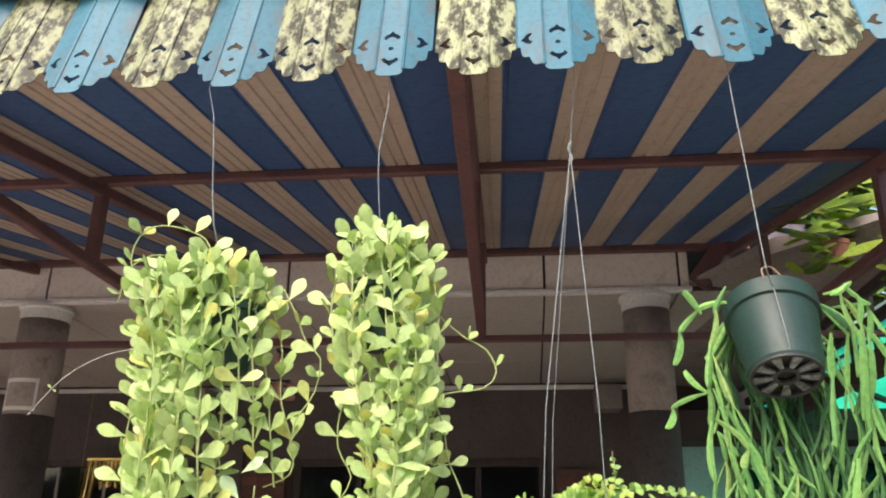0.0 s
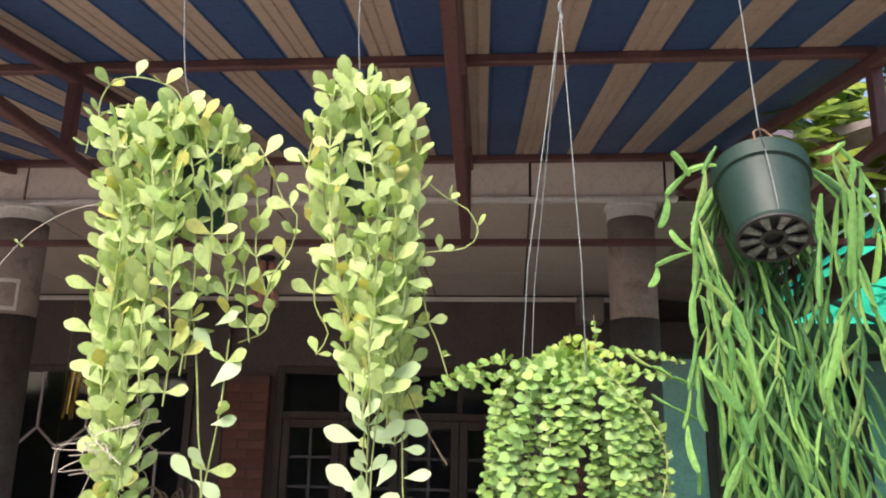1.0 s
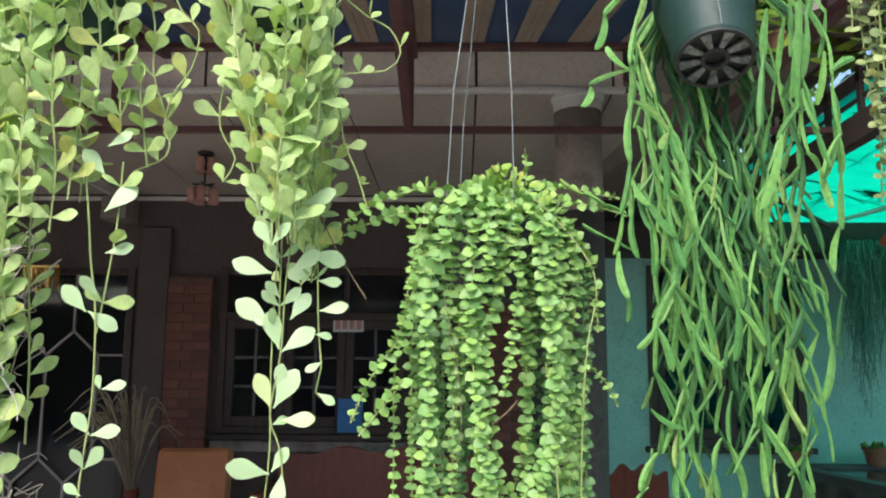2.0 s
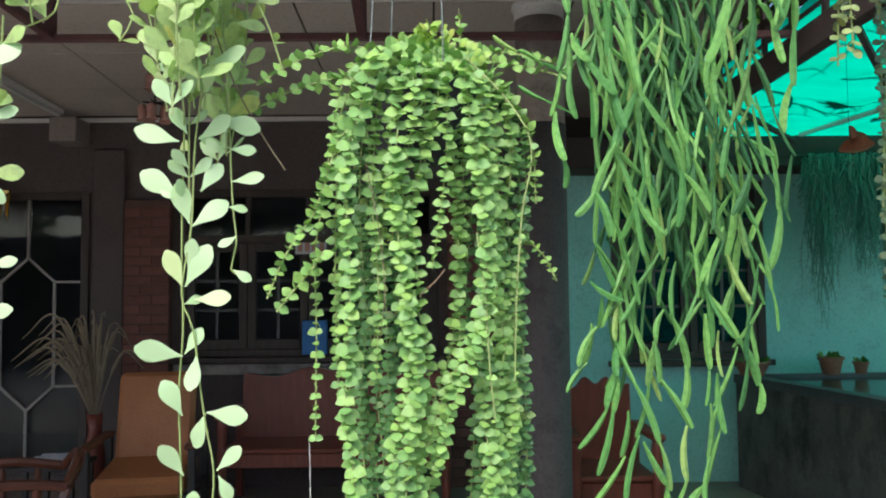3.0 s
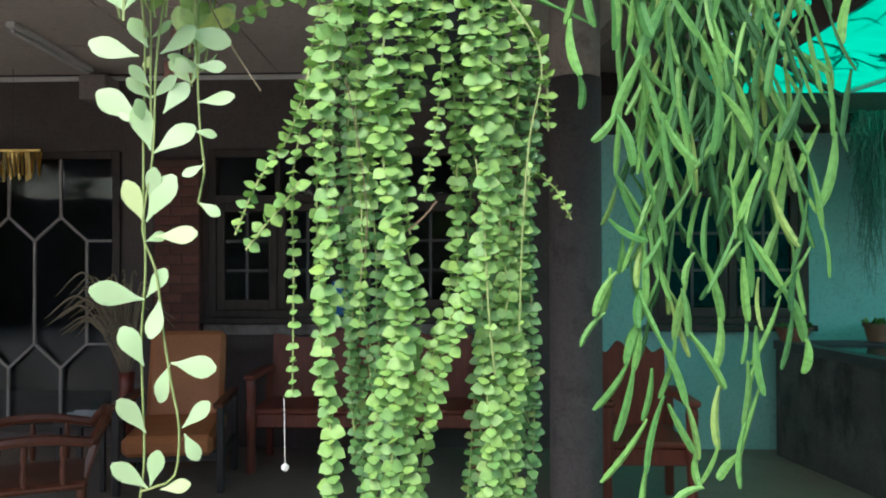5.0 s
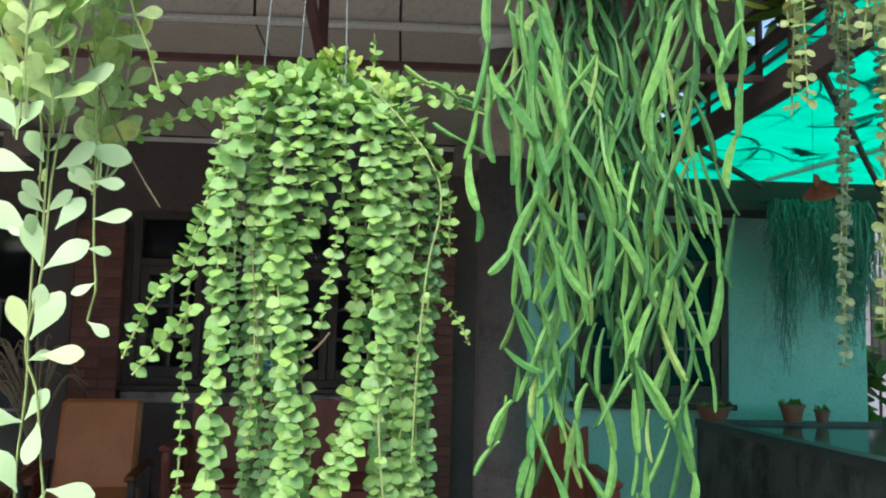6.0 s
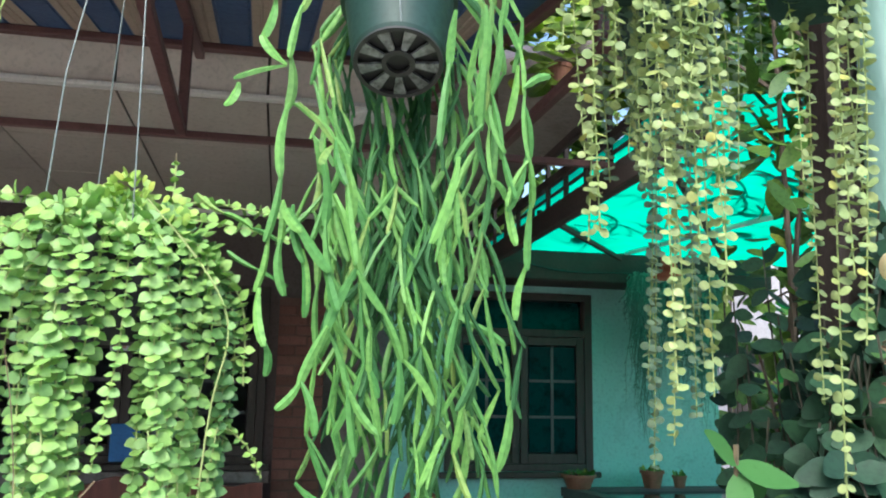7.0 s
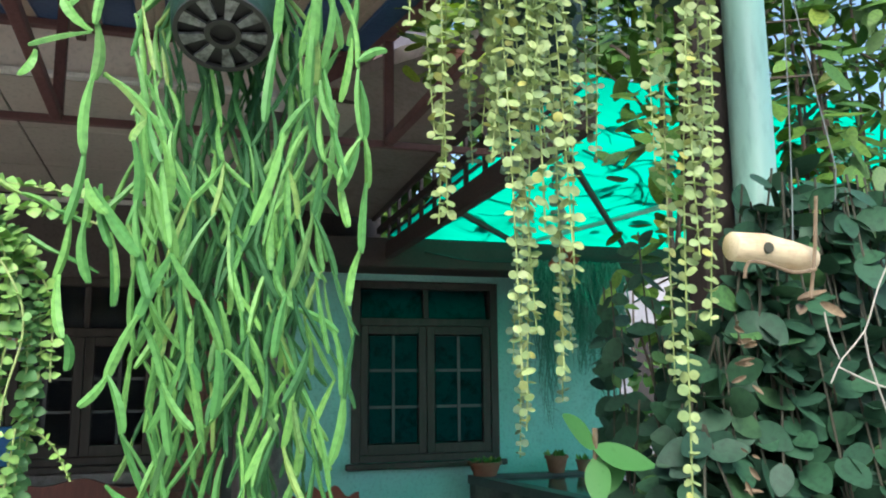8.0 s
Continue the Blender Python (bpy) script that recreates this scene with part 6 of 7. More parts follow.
# stems that stand clear of the rest
def chain(y, *points, wide=(0.64, 0.88)):
    """A stem of joints that all lie about one depth: x and z of its nodes."""
    for (x0, z0), (x1, z1) in zip(points, points[1:]):
        p = Vector((x0, y + rnd.uniform(-0.006, 0.006), z0))
        q = Vector((x1, y + rnd.uniform(-0.006, 0.006), z1))
        lay(p, q - p, (q - p).length * 1.08, rnd.uniform(*wide))


# left side
chain(1.17, (0.53, 2.02), (0.512, 1.985), (0.500, 1.937), (0.491, 1.885), (0.492, 1.835), (0.488, 1.765), (0.479, 1.701), (0.473, 1.652), (0.481, 1.60), (0.486, 1.572), wide=(0.72, 0.98))
chain(1.165, (0.488, 1.871), (0.443, 1.851), (0.432, 1.828), wide=(0.72, 0.98))
chain(1.165, (0.488, 1.874), (0.465, 1.90), wide=(0.72, 0.98))
chain(1.18, (0.489, 1.736), (0.491, 1.70), (0.495, 1.65), wide=(0.72, 0.98))
chain(1.18, (0.501, 1.737), (0.512, 1.682), (0.515, 1.63), wide=(0.72, 0.98))
chain(1.19, (0.497, 1.843), (0.534, 1.814), (0.552, 1.783), (0.559, 1.73), wide=(0.72, 0.98))
chain(1.18, (0.496, 1.731), (0.530, 1.683), (0.543, 1.64), wide=(0.72, 0.98))
chain(1.18, (0.54, 1.75), (0.565, 1.676), (0.539, 1.618), (0.516, 1.565), (0.529, 1.519), wide=(0.72, 0.98))
chain(1.18, (0.516, 1.565), (0.496, 1.542), wide=(0.72, 0.98))
chain(1.17, (0.565, 1.672), (0.590, 1.635), (0.608, 1.587), (0.607, 1.53), wide=(0.72, 0.98))
chain(1.19, (0.541, 1.614), (0.562, 1.566), (0.570, 1.50), wide=(0.72, 0.98))
chain(1.18, (0.562, 1.558), (0.588, 1.52), wide=(0.72, 0.98))
chain(1.22, (0.54, 2.01), (0.50, 2.0), (0.472, 1.97), (0.46, 1.925), wide=(0.72, 0.98))
chain(1.20, (0.50, 1.99), (0.478, 2.02), wide=(0.72, 0.98))
# middle and right side
chain(1.19, (0.608, 1.632), (0.615, 1.588), (0.646, 1.548))
chain(1.19, (0.655, 1.71), (0.657, 1.667), (0.669, 1.639), (0.660, 1.585))
chain(1.15, (0.67, 2.0), (0.685, 1.95), (0.686, 1.884), (0.684, 1.823), (0.659, 1.786), (0.634, 1.705))
chain(1.17, (0.68, 2.0), (0.701, 1.965), (0.726, 1.921), (0.735, 1.872), (0.736, 1.798), (0.717, 1.745))
chain(1.19, (0.738, 1.86), (0.744, 1.804), (0.747, 1.755), (0.742, 1.688), (0.733, 1.635))
chain(1.18, (0.692, 1.89), (0.699, 1.834), (0.700, 1.774), (0.718, 1.757), (0.726, 1.71))
chain(1.20, (0.662, 1.66), (0.677, 1.629), (0.718, 1.607), (0.728, 1.55), (0.717, 1.484))
chain(1.18, (0.736, 1.88), (0.752, 1.895))
chain(1.17, (0.655, 2.005), (0.690, 2.018), (0.712, 1.99), (0.708, 1.945), (0.698, 1.87), (0.706, 1.80))
chain(1.16, (0.66, 2.0), (0.682, 2.015), (0.698, 2.0), (0.694, 1.965), (0.684, 1.90), (0.676, 1.84))
chain(1.18, (0.67, 1.99), (0.712, 1.995), (0.733, 1.955), (0.728, 1.90), (0.716, 1.84))
# loose ends at the bottom
chain(1.22, (0.516, 1.468), (0.549, 1.446), (0.548, 1.39), (0.536, 1.333))
chain(1.22, (0.548, 1.40), (0.545, 1.364), (0.534, 1.328), (0.504, 1.283))
chain(1.23, (0.56, 1.32), (0.553, 1.271), (0.513, 1.21))
chain(1.22, (0.598, 1.435), (0.589, 1.404), (0.580, 1.353), (0.569, 1.295), (0.552, 1.225), (0.545, 1.155))
chain(1.22, (0.574, 1.286), (0.598, 1.24), (0.602, 1.21))
chain(1.21, (0.585, 1.40), (0.591, 1.358), (0.620, 1.306), (0.616, 1.25), (0.603, 1.209), (0.574, 1.193))
chain(1.22, (0.645, 1.43), (0.650, 1.372), (0.648, 1.33), (0.647, 1.27), (0.641, 1.21))
chain(1.23, (0.665, 1.41), (0.662, 1.362), (0.666, 1.30), (0.644, 1.234), (0.623, 1.214))
chain(1.22, (0.630, 1.501), (0.649, 1.455), (0.681, 1.402), (0.705, 1.351), (0.701, 1.32))
chain(1.23, (0.52, 1.42), (0.514, 1.375), (0.490, 1.345))
chain(1.22, (0.545, 1.37), (0.539, 1.323), (0.522, 1.255))
chain(1.23, (0.53, 1.45), (0.525, 1.416), (0.504, 1.375))
chain(1.24, (0.70, 1.53), (0.690, 1.47), (0.672, 1.42))
chain(1.24, (0.62, 1.49), (0.612, 1.43), (0.63, 1.37), (0.625, 1.32))
# more of the side that stands clear
chain(1.17, (0.501, 1.836), (0.539, 1.803), (0.552, 1.761), (0.562, 1.684), wide=(0.68, 0.92))
chain(1.175, (0.540, 1.80), (0.528, 1.776), (0.533, 1.721), (0.542, 1.656), wide=(0.68, 0.92))
chain(1.17, (0.491, 1.737), (0.508, 1.708), (0.536, 1.672), (0.546, 1.635), wide=(0.68, 0.92))
chain(1.175, (0.512, 1.692), (0.516, 1.642), wide=(0.68, 0.92))
chain(1.17, (0.687, 1.975), (0.689, 1.899), (0.696, 1.85), (0.709, 1.803), (0.721, 1.756), wide=(0.68, 0.92))
chain(1.17, (0.658, 1.951), (0.654, 1.895), (0.644, 1.809), wide=(0.68, 0.92))
chain(1.17, (0.732, 1.872), (0.762, 1.891), wide=(0.68, 0.92))
chain(1.17, (0.736, 1.793), (0.715, 1.749), wide=(0.68, 0.92))
# thin stems that reach towards the basket
chain(1.20, (0.492, 1.70), (0.465, 1.712), (0.437, 1.726), (0.41, 1.743), wide=(0.42, 0.55))
chain(1.22, (0.50, 1.66), (0.47, 1.675), (0.44, 1.69), wide=(0.38, 0.5))
scatter(cp, "joint", joint, segs, 300)
scatter(cp, "joint", shaded_joint, shaded_segs, 160, "older green stems, darkened for the shade inside the mass")

# button-leaved strings under the awning's end
button, grey_button = ([leaf_mesh("leaf", 0.0150, 0.0138, mat, "round", 0.0014, f, c, 5) for f, c in ((0.15, 0.1), (0.05, -0.1), (0.25, 0.25))] for mat in (M_LEAF_C, M_LEAF_I))


def button_strings(centre, strands, seed, label, fuzz, kinds):
    rnd = random.Random(seed)
    cx, cy, cz = centre
    pl = thing("string_plant", (cx, cy, cz - 0.1), label, "hanging plant", "button-leaved string plants")
    plain_pot(pl, (cx, cy, cz - 0.12), 0.06, 0.085, 0.12, M_POT)
    part("wire", wire(bmesh.new(), [(cx, cy + 0.03, roof_z(max(cy + 0.03, 1.32)) - 0.05), (cx, cy, cz - 0.01)]), M_WIRE, pl)
    leaves = []
    for tx, bx, bz, dy in strands:
        ctrl = [(cx + (tx - cx) * 0.4, cy + dy * 0.4, cz), (cx + (tx - cx) * 0.85, cy + dy * 0.85, cz + 0.03), (tx, cy + dy, cz - 0.06), (tx * 0.5 + bx * 0.5, cy + dy, cz * 0.5 + bz * 0.5), (bx, cy + dy * 0.9, bz)]
        pts = spline(wobble(ctrl, rnd, 0.008), 0.012)
        part("stem", tube(bmesh.new(), pts, 0.0011, 4), M_VINE, pl)
        node_pairs(pts, 0.0150, 1.0, rnd, leaves, (-0.8, 0.2), (0, -0.85, 0.5), 0.5, taper=0.85, skip=0.05, jitter=0.22, turn=0.4)
    scatter(pl, "leaf", kinds, leaves, fuzz)
    return pl


rnd = random.Random(8)
S1 = [(0.855, 0.855, 1.75, -0.02), (0.875, 0.87, 1.74, 0.03), (0.90, 0.925, 1.56, -0.08), (0.915, 0.905, 1.80, -0.07), (0.93, 0.965, 1.61, -0.04), (0.945, 0.955, 1.72, -0.09), (0.965, 0.985, 1.69, -0.08), (0.985, 1.005, 1.66, -0.06), (0.94, 0.945, 1.83, 0.04), (0.99, 1.01, 1.56, 0.0), (0.92, 0.93, 1.86, -0.09), (0.96, 0.94, 1.84, -0.10), (1.0, 0.975, 1.50, 0.05), (0.83, 0.82, 1.97, -0.03)]
S1 += [(0.84 + 0.16 * i / 15 + rnd.uniform(-0.01, 0.01), 0.84 + 0.16 * i / 15 + rnd.uniform(-0.015, 0.015), rnd.uniform(1.82, 2.02), rnd.uniform(-0.09, 0.06)) for i in range(0, 16, 2)]
S2 = [(1.17, 1.150, 1.38, -0.05), (1.185, 1.165, 1.62, -0.08), (1.20, 1.18, 1.80, -0.06), (1.215, 1.20, 1.84, 0.0), (1.16, 1.15, 1.70, -0.08), (1.19, 1.175, 1.55, 0.03), (1.21, 1.205, 1.75, -0.03), (1.15, 1.14, 1.82, 0.0)]
S3 = [(0.95 + 0.2 * i / 33 + rnd.uniform(-0.01, 0.01), 0.96 + 0.2 * i / 33 + rnd.uniform(-0.02, 0.02), rnd.uniform(1.84, 2.04), rnd.uniform(-0.08, 0.08)) for i in range(0, 34, 2)]
S4 = [(1.16, 1.15, 1.52, 0.0), (1.10, 1.07, 1.44, 0.0), (1.12, 1.10, 1.5, 0.05), (1.17, 1.18, 1.6, 0.05), (1.08, 1.05, 1.58, -0.03)]
button_strings((0.93, 1.30, 2.20), S1, 41, "hanging pot of pale yellow-green button-leaved strings", 300, button)
button_strings((1.185, 1.30, 2.20), S2, 42, "hanging pot of long yellow-green button-leaved strings", 300, button)
button_strings((1.06, 1.46, 2.22), S3, 43, "hanging pot of dense grey-green button-leaved strings", 300, grey_button)
button_strings((1.12, 1.60, 2.2), S4, 44, "hanging pot of sparse button-leaved strings", 200, grey_button)

# ---- right-hand garden ----
pole = thing("steel_pole", (1.622, 1.70, -0.14), "pale green painted steel pole", "pole")
part("shaft", tube(bmesh.new(), [(1.622, 1.70, -0.14), (1.622, 1.70, 3.0)], 0.041, 32), M_POLE, pole, smooth=True)
solid("wooden_post", bar(bmesh.new(), (1.568, 1.775, -0.14), (1.568, 1.775, 2.9), 0.075, 0.07, 0.006), M_POST, "dark wooden post tied beside the steel pole", "post")

dark_leaf = [leaf_mesh("leaf", 0.085, 0.056, M_LEAF_D, "oval", 0.0016, 0.18, c, 6) for c in (0.12, -0.08, 0.25)]
vine = thing("climbing_vine", (1.7, 1.75, -0.14), "climbing vine with thick dark green leaves covering the post", "vine")
rnd = random.Random(77)
leaves = []
for k in range(140):
    x0, y0 = (rnd.uniform(1.36, 1.60), rnd.uniform(1.54, 1.66)) if k >= 116 else (rnd.uniform(1.30, 2.40), rnd.uniform(1.55, 2.15)) if k % 3 else (rnd.uniform(1.33, 1.80), rnd.uniform(1.49, 1.60))
    x0 = x0 + (y0 - 1.5) * 0.3
    top = 1.42 + 0.55 * max(0.0, min(1.0, (x0 - 1.30) / 0.25)) * (rnd.uniform(0.45, 1.0) if k % 3 else rnd.uniform(0.75, 1.0))
    pts = spline([(x0 + rnd.uniform(-0.1, 0.1), y0, -0.1), (x0 + rnd.uniform(-0.12, 0.12), y0 + rnd.uniform(-0.08, 0.08), 0.6), (x0 + rnd.uniform(-0.1, 0.1), y0 + rnd.uniform(-0.08, 0.08), 1.15), (x0, y0, top)], 0.05)
    part("stem", tube(bmesh.new(), pts, 0.0022, 5), M_STEM_DARK, vine)
    node_pairs(pts, 0.06, 0.95, rnd, leaves, (-1.0, 0.2), (-0.2, -0.8, 0.5), 0.6, start=0.35, skip=0.14, jitter=0.5)
scatter(vine, "leaf", dark_leaf, leaves, 300)

big_leaf = [leaf_mesh("leaf", 0.095, 0.052, M_LEAF_F, "oval", 0.0016, 0.2, c, 6) for c in (0.1, 0.25)]
shrub = thing("young_shrub", (1.22, 1.42, -0.14), "young shrub shoot with fresh green pointed leaves", "shrub")
sb = bmesh.new()
sp = spline([(1.25, 1.6, -0.14), (1.17, 1.5, 0.7), (1.13, 1.46, 1.30), (1.125, 1.45, 1.49)], 0.05)
tube(sb, sp, 0.004, 5)
part("stem", sb, M_VINE_DARK, shrub)
scatter(shrub, "leaf", big_leaf, [basis((1.124, 1.45, 1.465), (-0.75, -0.2, 0.5), (0.3, -0.8, 0.5), 0.8), basis((1.124, 1.45, 1.463), (0.85, -0.25, -0.45), (0.1, -0.8, 0.6), 0.85), basis((1.126, 1.45, 1.45), (-0.1, -0.3, -0.9), (-0.5, -0.8, 0.2), 0.7), basis((1.13, 1.46, 1.40), (0.6, 0.2, 0.5), (0, -0.8, 0.6), 0.7), basis((1.13, 1.46, 1.36), (-0.7, 0.1, 0.1), (0, -0.8, 0.6), 0.7)])

# cut pale wood, twigs and withered leaves
wd = thing("cut_wood", (1.235, 1.2, 1.70), "pale freshly cut piece of wood pegged in the vine", "wood")
bm = bmesh.new()
tube(bm, [(1.180, 1.2, 1.709), (1.182, 1.2, 1.709), (1.222, 1.2, 1.708), (1.264, 1.203, 1.702), (1.296, 1.206, 1.697), (1.299, 1.206, 1.696)], [0.0160, 0.0172, 0.0182, 0.0174, 0.0155, 0.010], 16)
part("block", bm, M_BAMBOO, wd, smooth=True)
# near-flush disc; the shade inside the hole is put into its dark colour
part("knot_disc", tube(bmesh.new(), [(1.218, 1.190, 1.706), (1.218, 1.1808, 1.706)], [0.0085, 0.0065], 10), M_STEM_DARK, wd)
part("peg", tube(bmesh.new(), [(1.287, 1.178, 1.77), (1.280, 1.178, 1.71), (1.266, 1.176, 1.648)], 0.0024, 6), M_DEAD, wd)
part("loop", tube(bmesh.new(), spline([(1.173, 1.17, 1.668), (1.178, 1.168, 1.686), (1.208, 1.168, 1.684), (1.238, 1.168, 1.676), (1.271, 1.17, 1.681)], 0.008), 0.0022, 6), M_DEAD, wd)
st = thing("hanging_string", (1.40, 1.3, 2.0), "thin loose strings hanging into the vine", "string")
part("strand", wire(bmesh.new(), [(1.37, 1.3, 2.62), (1.388, 1.3, 2.089), (1.408, 1.3, 1.981), (1.437, 1.3, 1.846), (1.44, 1.31, 1.80)], 0.0010), M_WIRE, st)
part("strand", wire(bmesh.new(), [(1.46, 1.4, 2.62), (1.458, 1.4, 2.146), (1.454, 1.4, 1.994), (1.446, 1.4, 1.827), (1.44, 1.4, 1.75)], 0.0010), M_WIRE, st)
curled = leaf_mesh("leaf", 0.07, 0.03, M_DEAD, "oval", 0.001, 1.4, 0.7, 6)
wl = thing("withered_leaves", (1.3, 1.22, 1.6), "curled tan withered leaves caught in the vine", "dead leaves")
scatter(wl, "leaf", [curled], [basis((1.285, 1.22, 1.650), (0.9, -0.1, -0.2), (0.3, -0.6, 0.8), 0.42), basis((1.318, 1.22, 1.648), (0.6, -0.2, -0.6), (-0.6, -0.7, 0.3), 0.4), basis((1.30, 1.23, 1.645), (-0.5, -0.2, -0.7), (-0.3, -0.7, 0.5), 0.45)] + [basis((1.335 + rnd.uniform(-0.016, 0.016), 1.40 + rnd.uniform(-0.01, 0.01), 1.40 + rnd.choice((0.02, 0.05, 0.15, 0.19, 0.22)) + rnd.uniform(-0.02, 0.02)), (rnd.uniform(-1, 1), rnd.uniform(-0.8, 0.2), rnd.uniform(-1, 0.4)), (rnd.uniform(-1, 1), -0.6, rnd.uniform(-0.6, 0.8)), rnd.uniform(0.14, 0.30)) for k in range(16)])
tw = bmesh.new()
tube(tw, spline([(1.352, 1.25, 1.55), (1.373, 1.25, 1.581), (1.412, 1.25, 1.616), (1.442, 1.25, 1.676), (1.50, 1.27, 1.735)], 0.02), 0.0011, 5)
tube(tw, spline([(1.366, 1.25, 1.570), (1.40, 1.25, 1.556), (1.433, 1.25, 1.545), (1.50, 1.26, 1.53)], 0.02), 0.0012, 5)
tube(tw, spline([(1.351, 1.25, 1.639), (1.356, 1.25, 1.61), (1.368, 1.25, 1.580)], 0.02), 0.0012, 5)
tube(tw, spline([(1.412, 1.25, 1.616), (1.425, 1.26, 1.58), (1.46, 1.27, 1.50)], 0.02), 0.0014, 5)
solid("bare_twig", tw, M_ROOT, "bare pale forked twig", "twig")

# hanging withered red leaves in front of the tarpaulin
rl = thing("red_withered_leaf", (2.22, 3.87, 2.1), "brick-red withered leaves dangling on a thread", "dead leaves")
part("thread", wire(bmesh.new(), [(2.22, 3.87, 2.71), (2.22, 3.87, 2.12)], 0.001), M_BLACK, rl)
redm = leaf_mesh("leaf", 0.13, 0.085, M_REDLEAF, "oval", 0.002, 0.8, 0.35, 6)
scatter(rl, "leaf", [redm], [basis((2.17, 3.87, 2.08), (1, -0.1, 0.0), (0, -0.9, 0.5), 1.05), basis((2.23, 3.86, 2.11), (-0.5, -0.2, 0.6), (0.3, -0.9, 0.3), 0.7), basis((2.22, 3.88, 2.15), (0.6, -0.2, -0.3), (0.3, -0.9, 0.3), 0.6)])

# beard moss from the eave
rnd = random.Random(15)
bm = bmesh.new()
for k in range(560):
    u = rnd.random()
    x0 = 3.08 + 0.72 * u
    y0 = 6.10 + rnd.uniform(-0.05, 0.05)
    reach = 0.38 + 0.95 * max(0, 1 - abs(u - 0.16) / 0.16) + 0.55 * max(0, 1 - abs(u - 0.55) / 0.2) + 0.85 * max(0, 1 - abs(u - 0.86) / 0.2)
    l = reach * rnd.uniform(0.5, 1.0)
    pts, p = [], Vector((x0, y0, 2.44 + rnd.uniform(-0.03, 0.02)))
    n = 9
    for i in range(n + 1):
        pts.append(p.copy())
        p += Vector((rnd.uniform(-0.03, 0.03), rnd.uniform(-0.02, 0.02), -l / n))
    tube(bm, pts, [0.0075 * (1 - 0.75 * i / n) for i in range(n + 1)], 3, False)
    for i in range(1, n):
        q = pts[i]
        for _ in range(2):
            tube(bm, [q, q + Vector((rnd.uniform(-0.035, 0.035), rnd.uniform(-0.02, 0.02), rnd.uniform(-0.04, 0.005)))], [0.003, 0.001], 3, False)
solid("beard_moss", bm, M_MOSS, "grey-green beard moss hanging in tufts from the eave", "moss", kind="stuff")

# pot plant hanging beyond the awning's side
hp = thing("side_pot_plant", (1.60, 3.4, 2.80), "small terracotta pot with broad yellow-green leaves", "hanging plant")
part("pot", lathe(bmesh.new(), [(0.035, 0), (0.05, 0.07), (0.054, 0.072), (0.054, 0.09), (0.046, 0.09)], (1.56, 3.4, 2.79), sides=18), M_TERRA, hp)
part("wire", wire(bmesh.new(), [(1.56, 3.4, 2.86), (1.40, 3.4, roof_z(3.4) - 0.06)], 0.002), M_WIRE, hp)
broad = [leaf_mesh("leaf", 0.15, 0.075, M_LEAF_E, "oval", 0.0015, 0.2, c, 6) for c in (0.2, -0.1)]
rnd = random.Random(6)
# same leaf shape as broad, in the copy with light in its colour
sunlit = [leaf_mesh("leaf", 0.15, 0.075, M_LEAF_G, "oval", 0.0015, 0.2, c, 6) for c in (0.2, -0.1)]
ms = []
for k in range(125):
    a = rnd.uniform(0, 6.28)
    p = Vector((1.60 + rnd.uniform(-0.20, 0.36), 3.4 + rnd.uniform(-0.12, 0.12), 2.80 + rnd.uniform(-0.04, 0.36)))
    ms.append(basis(p, (math.cos(a), 0.6 * math.sin(a), rnd.uniform(-0.4, 0.5)), (0, -0.7, 0.6), rnd.uniform(0.6, 1.1)))
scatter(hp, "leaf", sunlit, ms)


def bush(name, label, lo, hi, n, kinds, seed, trunks, cat="shrub", size=(0.7, 1.3)):
    """Stems with a loose, uneven crown of leaves between two corners."""
    rnd = random.Random(seed)
    b = thing(name, ((lo[0] + hi[0]) / 2, (lo[1] + hi[1]) / 2, -0.14), label, cat)
    tr, tips = bmesh.new(), []
    for k in range(trunks):
        x0, y0 = rnd.uniform(lo[0] + 0.1, hi[0] - 0.1), rnd.uniform(lo[1] + 0.1, hi[1] - 0.1)
        top = Vector((min(max(x0 + rnd.uniform(-0.2, 0.2), lo[0]), hi[0]), min(max(y0 + rnd.uniform(-0.2, 0.2), lo[1]), hi[1]), rnd.uniform(lo[2] * 0.3 + hi[2] * 0.7, hi[2])))
        pts = spline([(x0, y0, -0.14), (x0 + rnd.uniform(-0.1, 0.1), y0, max(0.1, lo[2] * 0.7)), top], 0.1)
        m = len(pts)
        tube(tr, pts, [0.016 * (1 - 0.7 * i / m) for i in range(m)], 6)
        tips += [p for p in pts if p.z > lo[2]]
        for j in range(5):
            q = rnd.choice(pts[m // 2:])
            e = q + Vector((rnd.uniform(-0.5, 0.5), rnd.uniform(-0.4, 0.4), rnd.uniform(-0.1, 0.5)))
            e = Vector((min(max(e.x, lo[0]), hi[0]), min(max(e.y, lo[1]), hi[1]), e.z))
            tube(tr, [q, (q + e) / 2 + Vector((0, 0, 0.04)), e], [0.007, 0.005, 0.003], 5)
            tips += [q.lerp(e, t) for t in (0.3, 0.5, 0.7, 0.85, 1.0)]
    part("trunk", tr, M_BARK, b)
    ms = []
    for k in range(n):
        c = rnd.choice(tips)
        p = c + Vector((rnd.gauss(0, 0.09), rnd.gauss(0, 0.09), rnd.gauss(0, 0.09)))
        p = Vector((min(max(p.x, lo[0]), hi[0]), min(max(p.y, lo[1]), hi[1]), min(max(p.z, lo[2]), hi[2] + 0.1)))
        ms.append(basis(p, (rnd.uniform(-1, 1), rnd.uniform(-1, 1), rnd.uniform(-0.9, 0.3)), (rnd.uniform(-0.4, 0.4), -0.6, 0.7), rnd.uniform(*size)))
    scatter(b, "leaf", kinds, ms, 200)
    return b


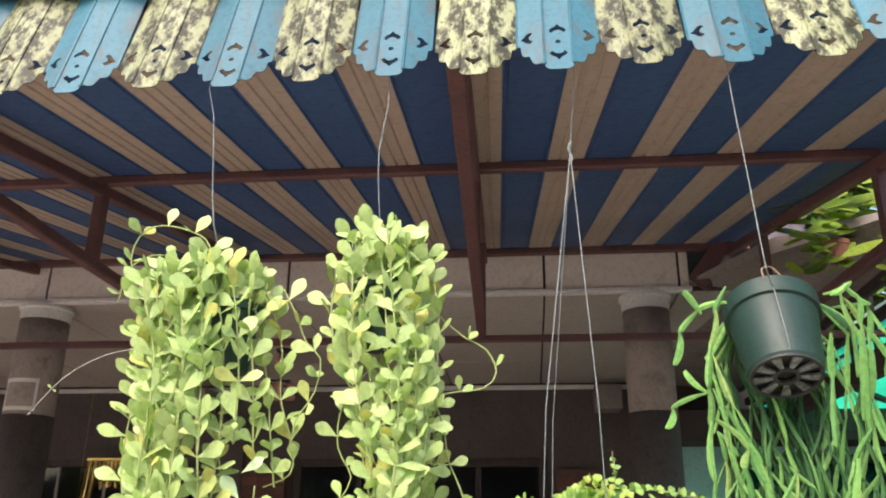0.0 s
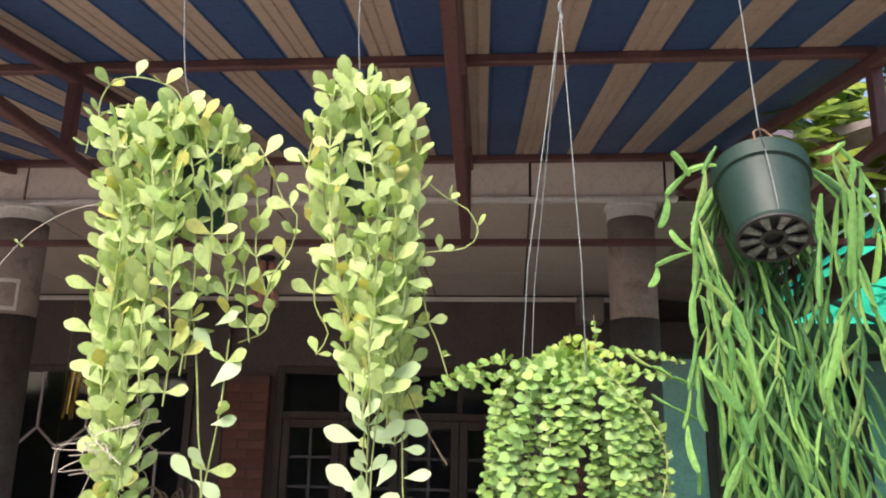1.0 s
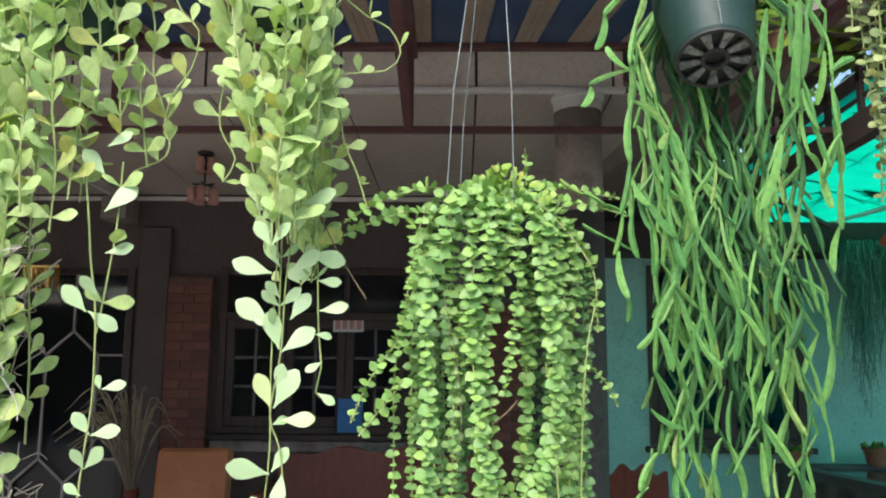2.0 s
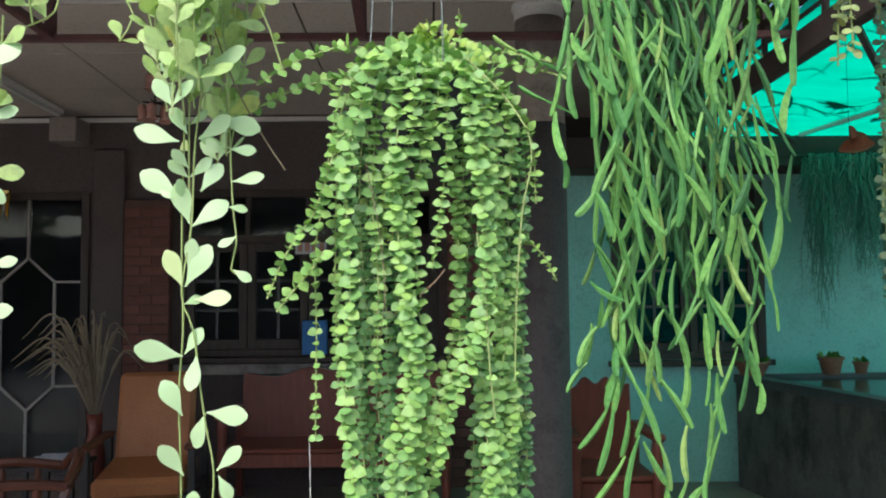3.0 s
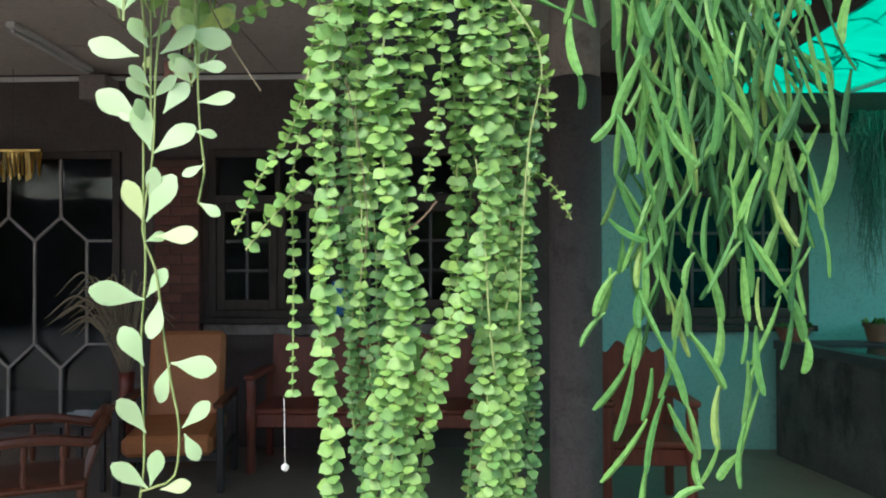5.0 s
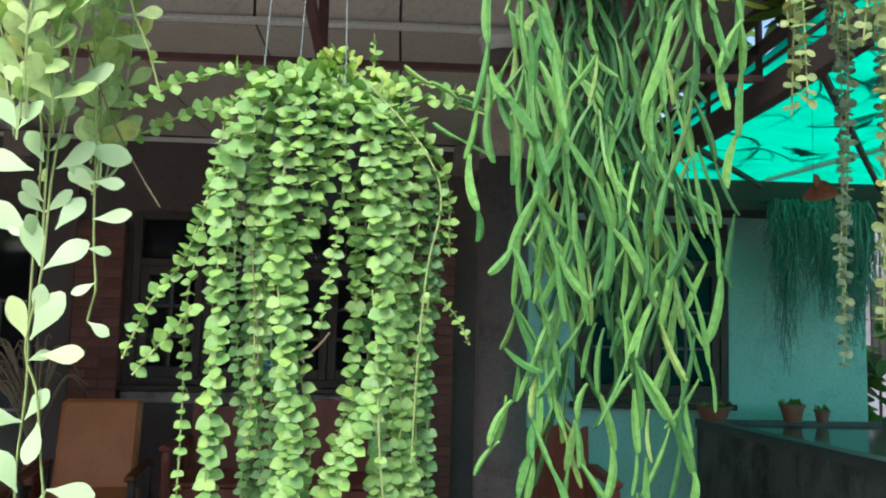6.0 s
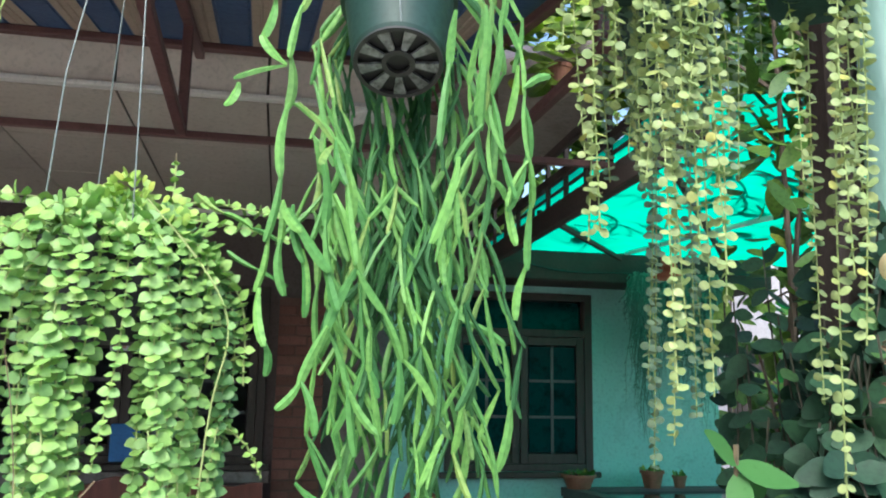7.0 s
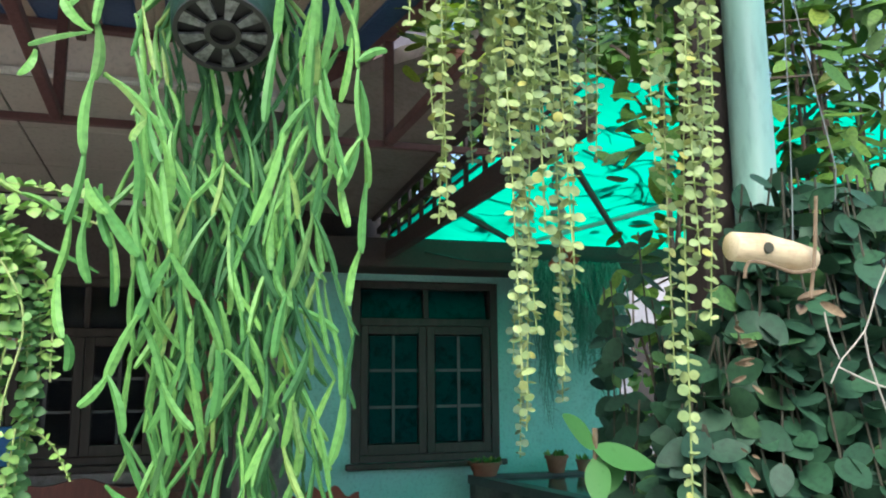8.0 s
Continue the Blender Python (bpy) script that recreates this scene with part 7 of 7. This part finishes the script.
bush("garden_shrub", "tall shrub with broad mixed green leaves beside the pole", (1.75, 1.9, 1.7), (3.3, 3.1, 3.3), 2600, broad, 51, 14, size=(0.35, 0.8))
bush("dark_shrub", "dense dark-leaved shrub behind the vine", (2.12, 2.25, 0.1), (3.8, 2.9, 1.95), 1100, dark_leaf, 52, 16, size=(1.0, 1.8))
bush("far_shrub", "leafy shrub beyond the end of the house", (4.2, 5.2, 0.2), (6.4, 7.6, 2.3), 900, broad, 53, 12, size=(0.8, 1.4))

# branches and leaves lying on the tarpaulin
rnd = random.Random(31)
for k in range(22):
    x0, y0 = rnd.uniform(2.0, 3.8), rnd.uniform(3.3, 5.9)
    a = rnd.uniform(-0.5, 1.1)
    l, r = rnd.uniform(0.7, 1.5), rnd.uniform(0.008, 0.016)
    bm = bmesh.new()

    def lie(x, y):
        y = min(max(y, TARP_Y0 + 0.02), TARP_Y1 - 0.02)
        return Vector((x, y, tarp_z(x, y) + r * 0.8))
    path = [lie(x0 + l * t * math.cos(a + 0.5 * t), y0 + l * t * math.sin(a + 0.5 * t) * 0.7) for t in (i / 12 for i in range(13))]
    tube(bm, path, [r * (1 - 0.6 * i / 12) for i in range(13)], 5)
    for j in range(5):
        q = rnd.choice(path)
        b = a + rnd.choice((-0.8, 0.8, 0.5))
        tube(bm, [q, lie(q.x + 0.15 * math.cos(b), q.y + 0.15 * math.sin(b)), lie(q.x + 0.32 * math.cos(b + 0.2), q.y + 0.32 * math.sin(b + 0.2))], [r * 0.6, r * 0.45, r * 0.25], 4)
    solid("fallen_branch", bm, M_BARK, "dry branch lying on the tarpaulin roof", "branch", "branches on the tarpaulin")
litter_leaf = leaf_mesh("fallen_leaf", 0.19, 0.10, M_DEAD, "oval", 0.0015, 0.1, 0.05, 6)
for k in range(26):
    x, y = rnd.uniform(2.05, 3.8), rnd.uniform(3.3, 6.0)
    a = rnd.uniform(0, 6.28)
    ob = tagged(new("fallen_leaf", litter_leaf), "large dry brown leaf lying on the tarpaulin roof", "dead leaf", "leaves on the tarpaulin")
    ob.matrix_world = basis((x, y, tarp_z(x, y) + 0.012), (math.cos(a), math.sin(a), 0.0), (0, 0, 1), rnd.uniform(0.6, 1.2))

# pale building far behind the shrubs
far = thing("far_building", (9, 12, -0.14), "pale plastered neighbour's building", "building")
part("wall", box(bmesh.new(), (4.4, 11.5, -0.14), (16, 11.7, 4.2)), M_PALE, far)
part("roof", box(bmesh.new(), (4.0, 11.1, 4.2), (16.4, 16, 4.4)), M_CONCRETE, far)
part("window", box(bmesh.new(), (7.0, 11.46, 1.0), (8.2, 11.52, 2.2)), M_FRAME, far)

# hedge added out of view along that wall, for the panes to reflect
hedge_leaf = [leaf_mesh("leaf", 0.32, 0.2, M_LEAF_E, "oval", 0.004, 0.2, 0.2, 4)]
bush("unseen_hedge", "tall green hedge added out of view behind the camera", (-13, -7.0, 0.0), (13, -5.6, 4.2), 2600, hedge_leaf, 61, 26, "hedge", (0.8, 1.6))
bush("low_shrub", "low dense shrub beyond the end of the teal wall", (4.15, 6.4, 0.0), (7.5, 7.6, 1.3), 900, broad, 54, 18, size=(1.0, 1.7))
bush("under_shrub", "dark low shrub at the foot of the pole", (1.85, 2.1, 0.0), (2.4, 2.5, 1.40), 420, dark_leaf, 55, 8, size=(1.0, 1.6))
tree_leaf = [leaf_mesh("leaf", 0.24, 0.12, M_LEAF_E, "oval", 0.003, 0.2, c, 5) for c in (0.2, -0.1)]
bush("tree", "leafy garden tree behind the house", (1.6, 7.4, 2.9), (6.2, 9.6, 7.0), 6500, tree_leaf, 56, 12, "tree", (0.8, 1.4))
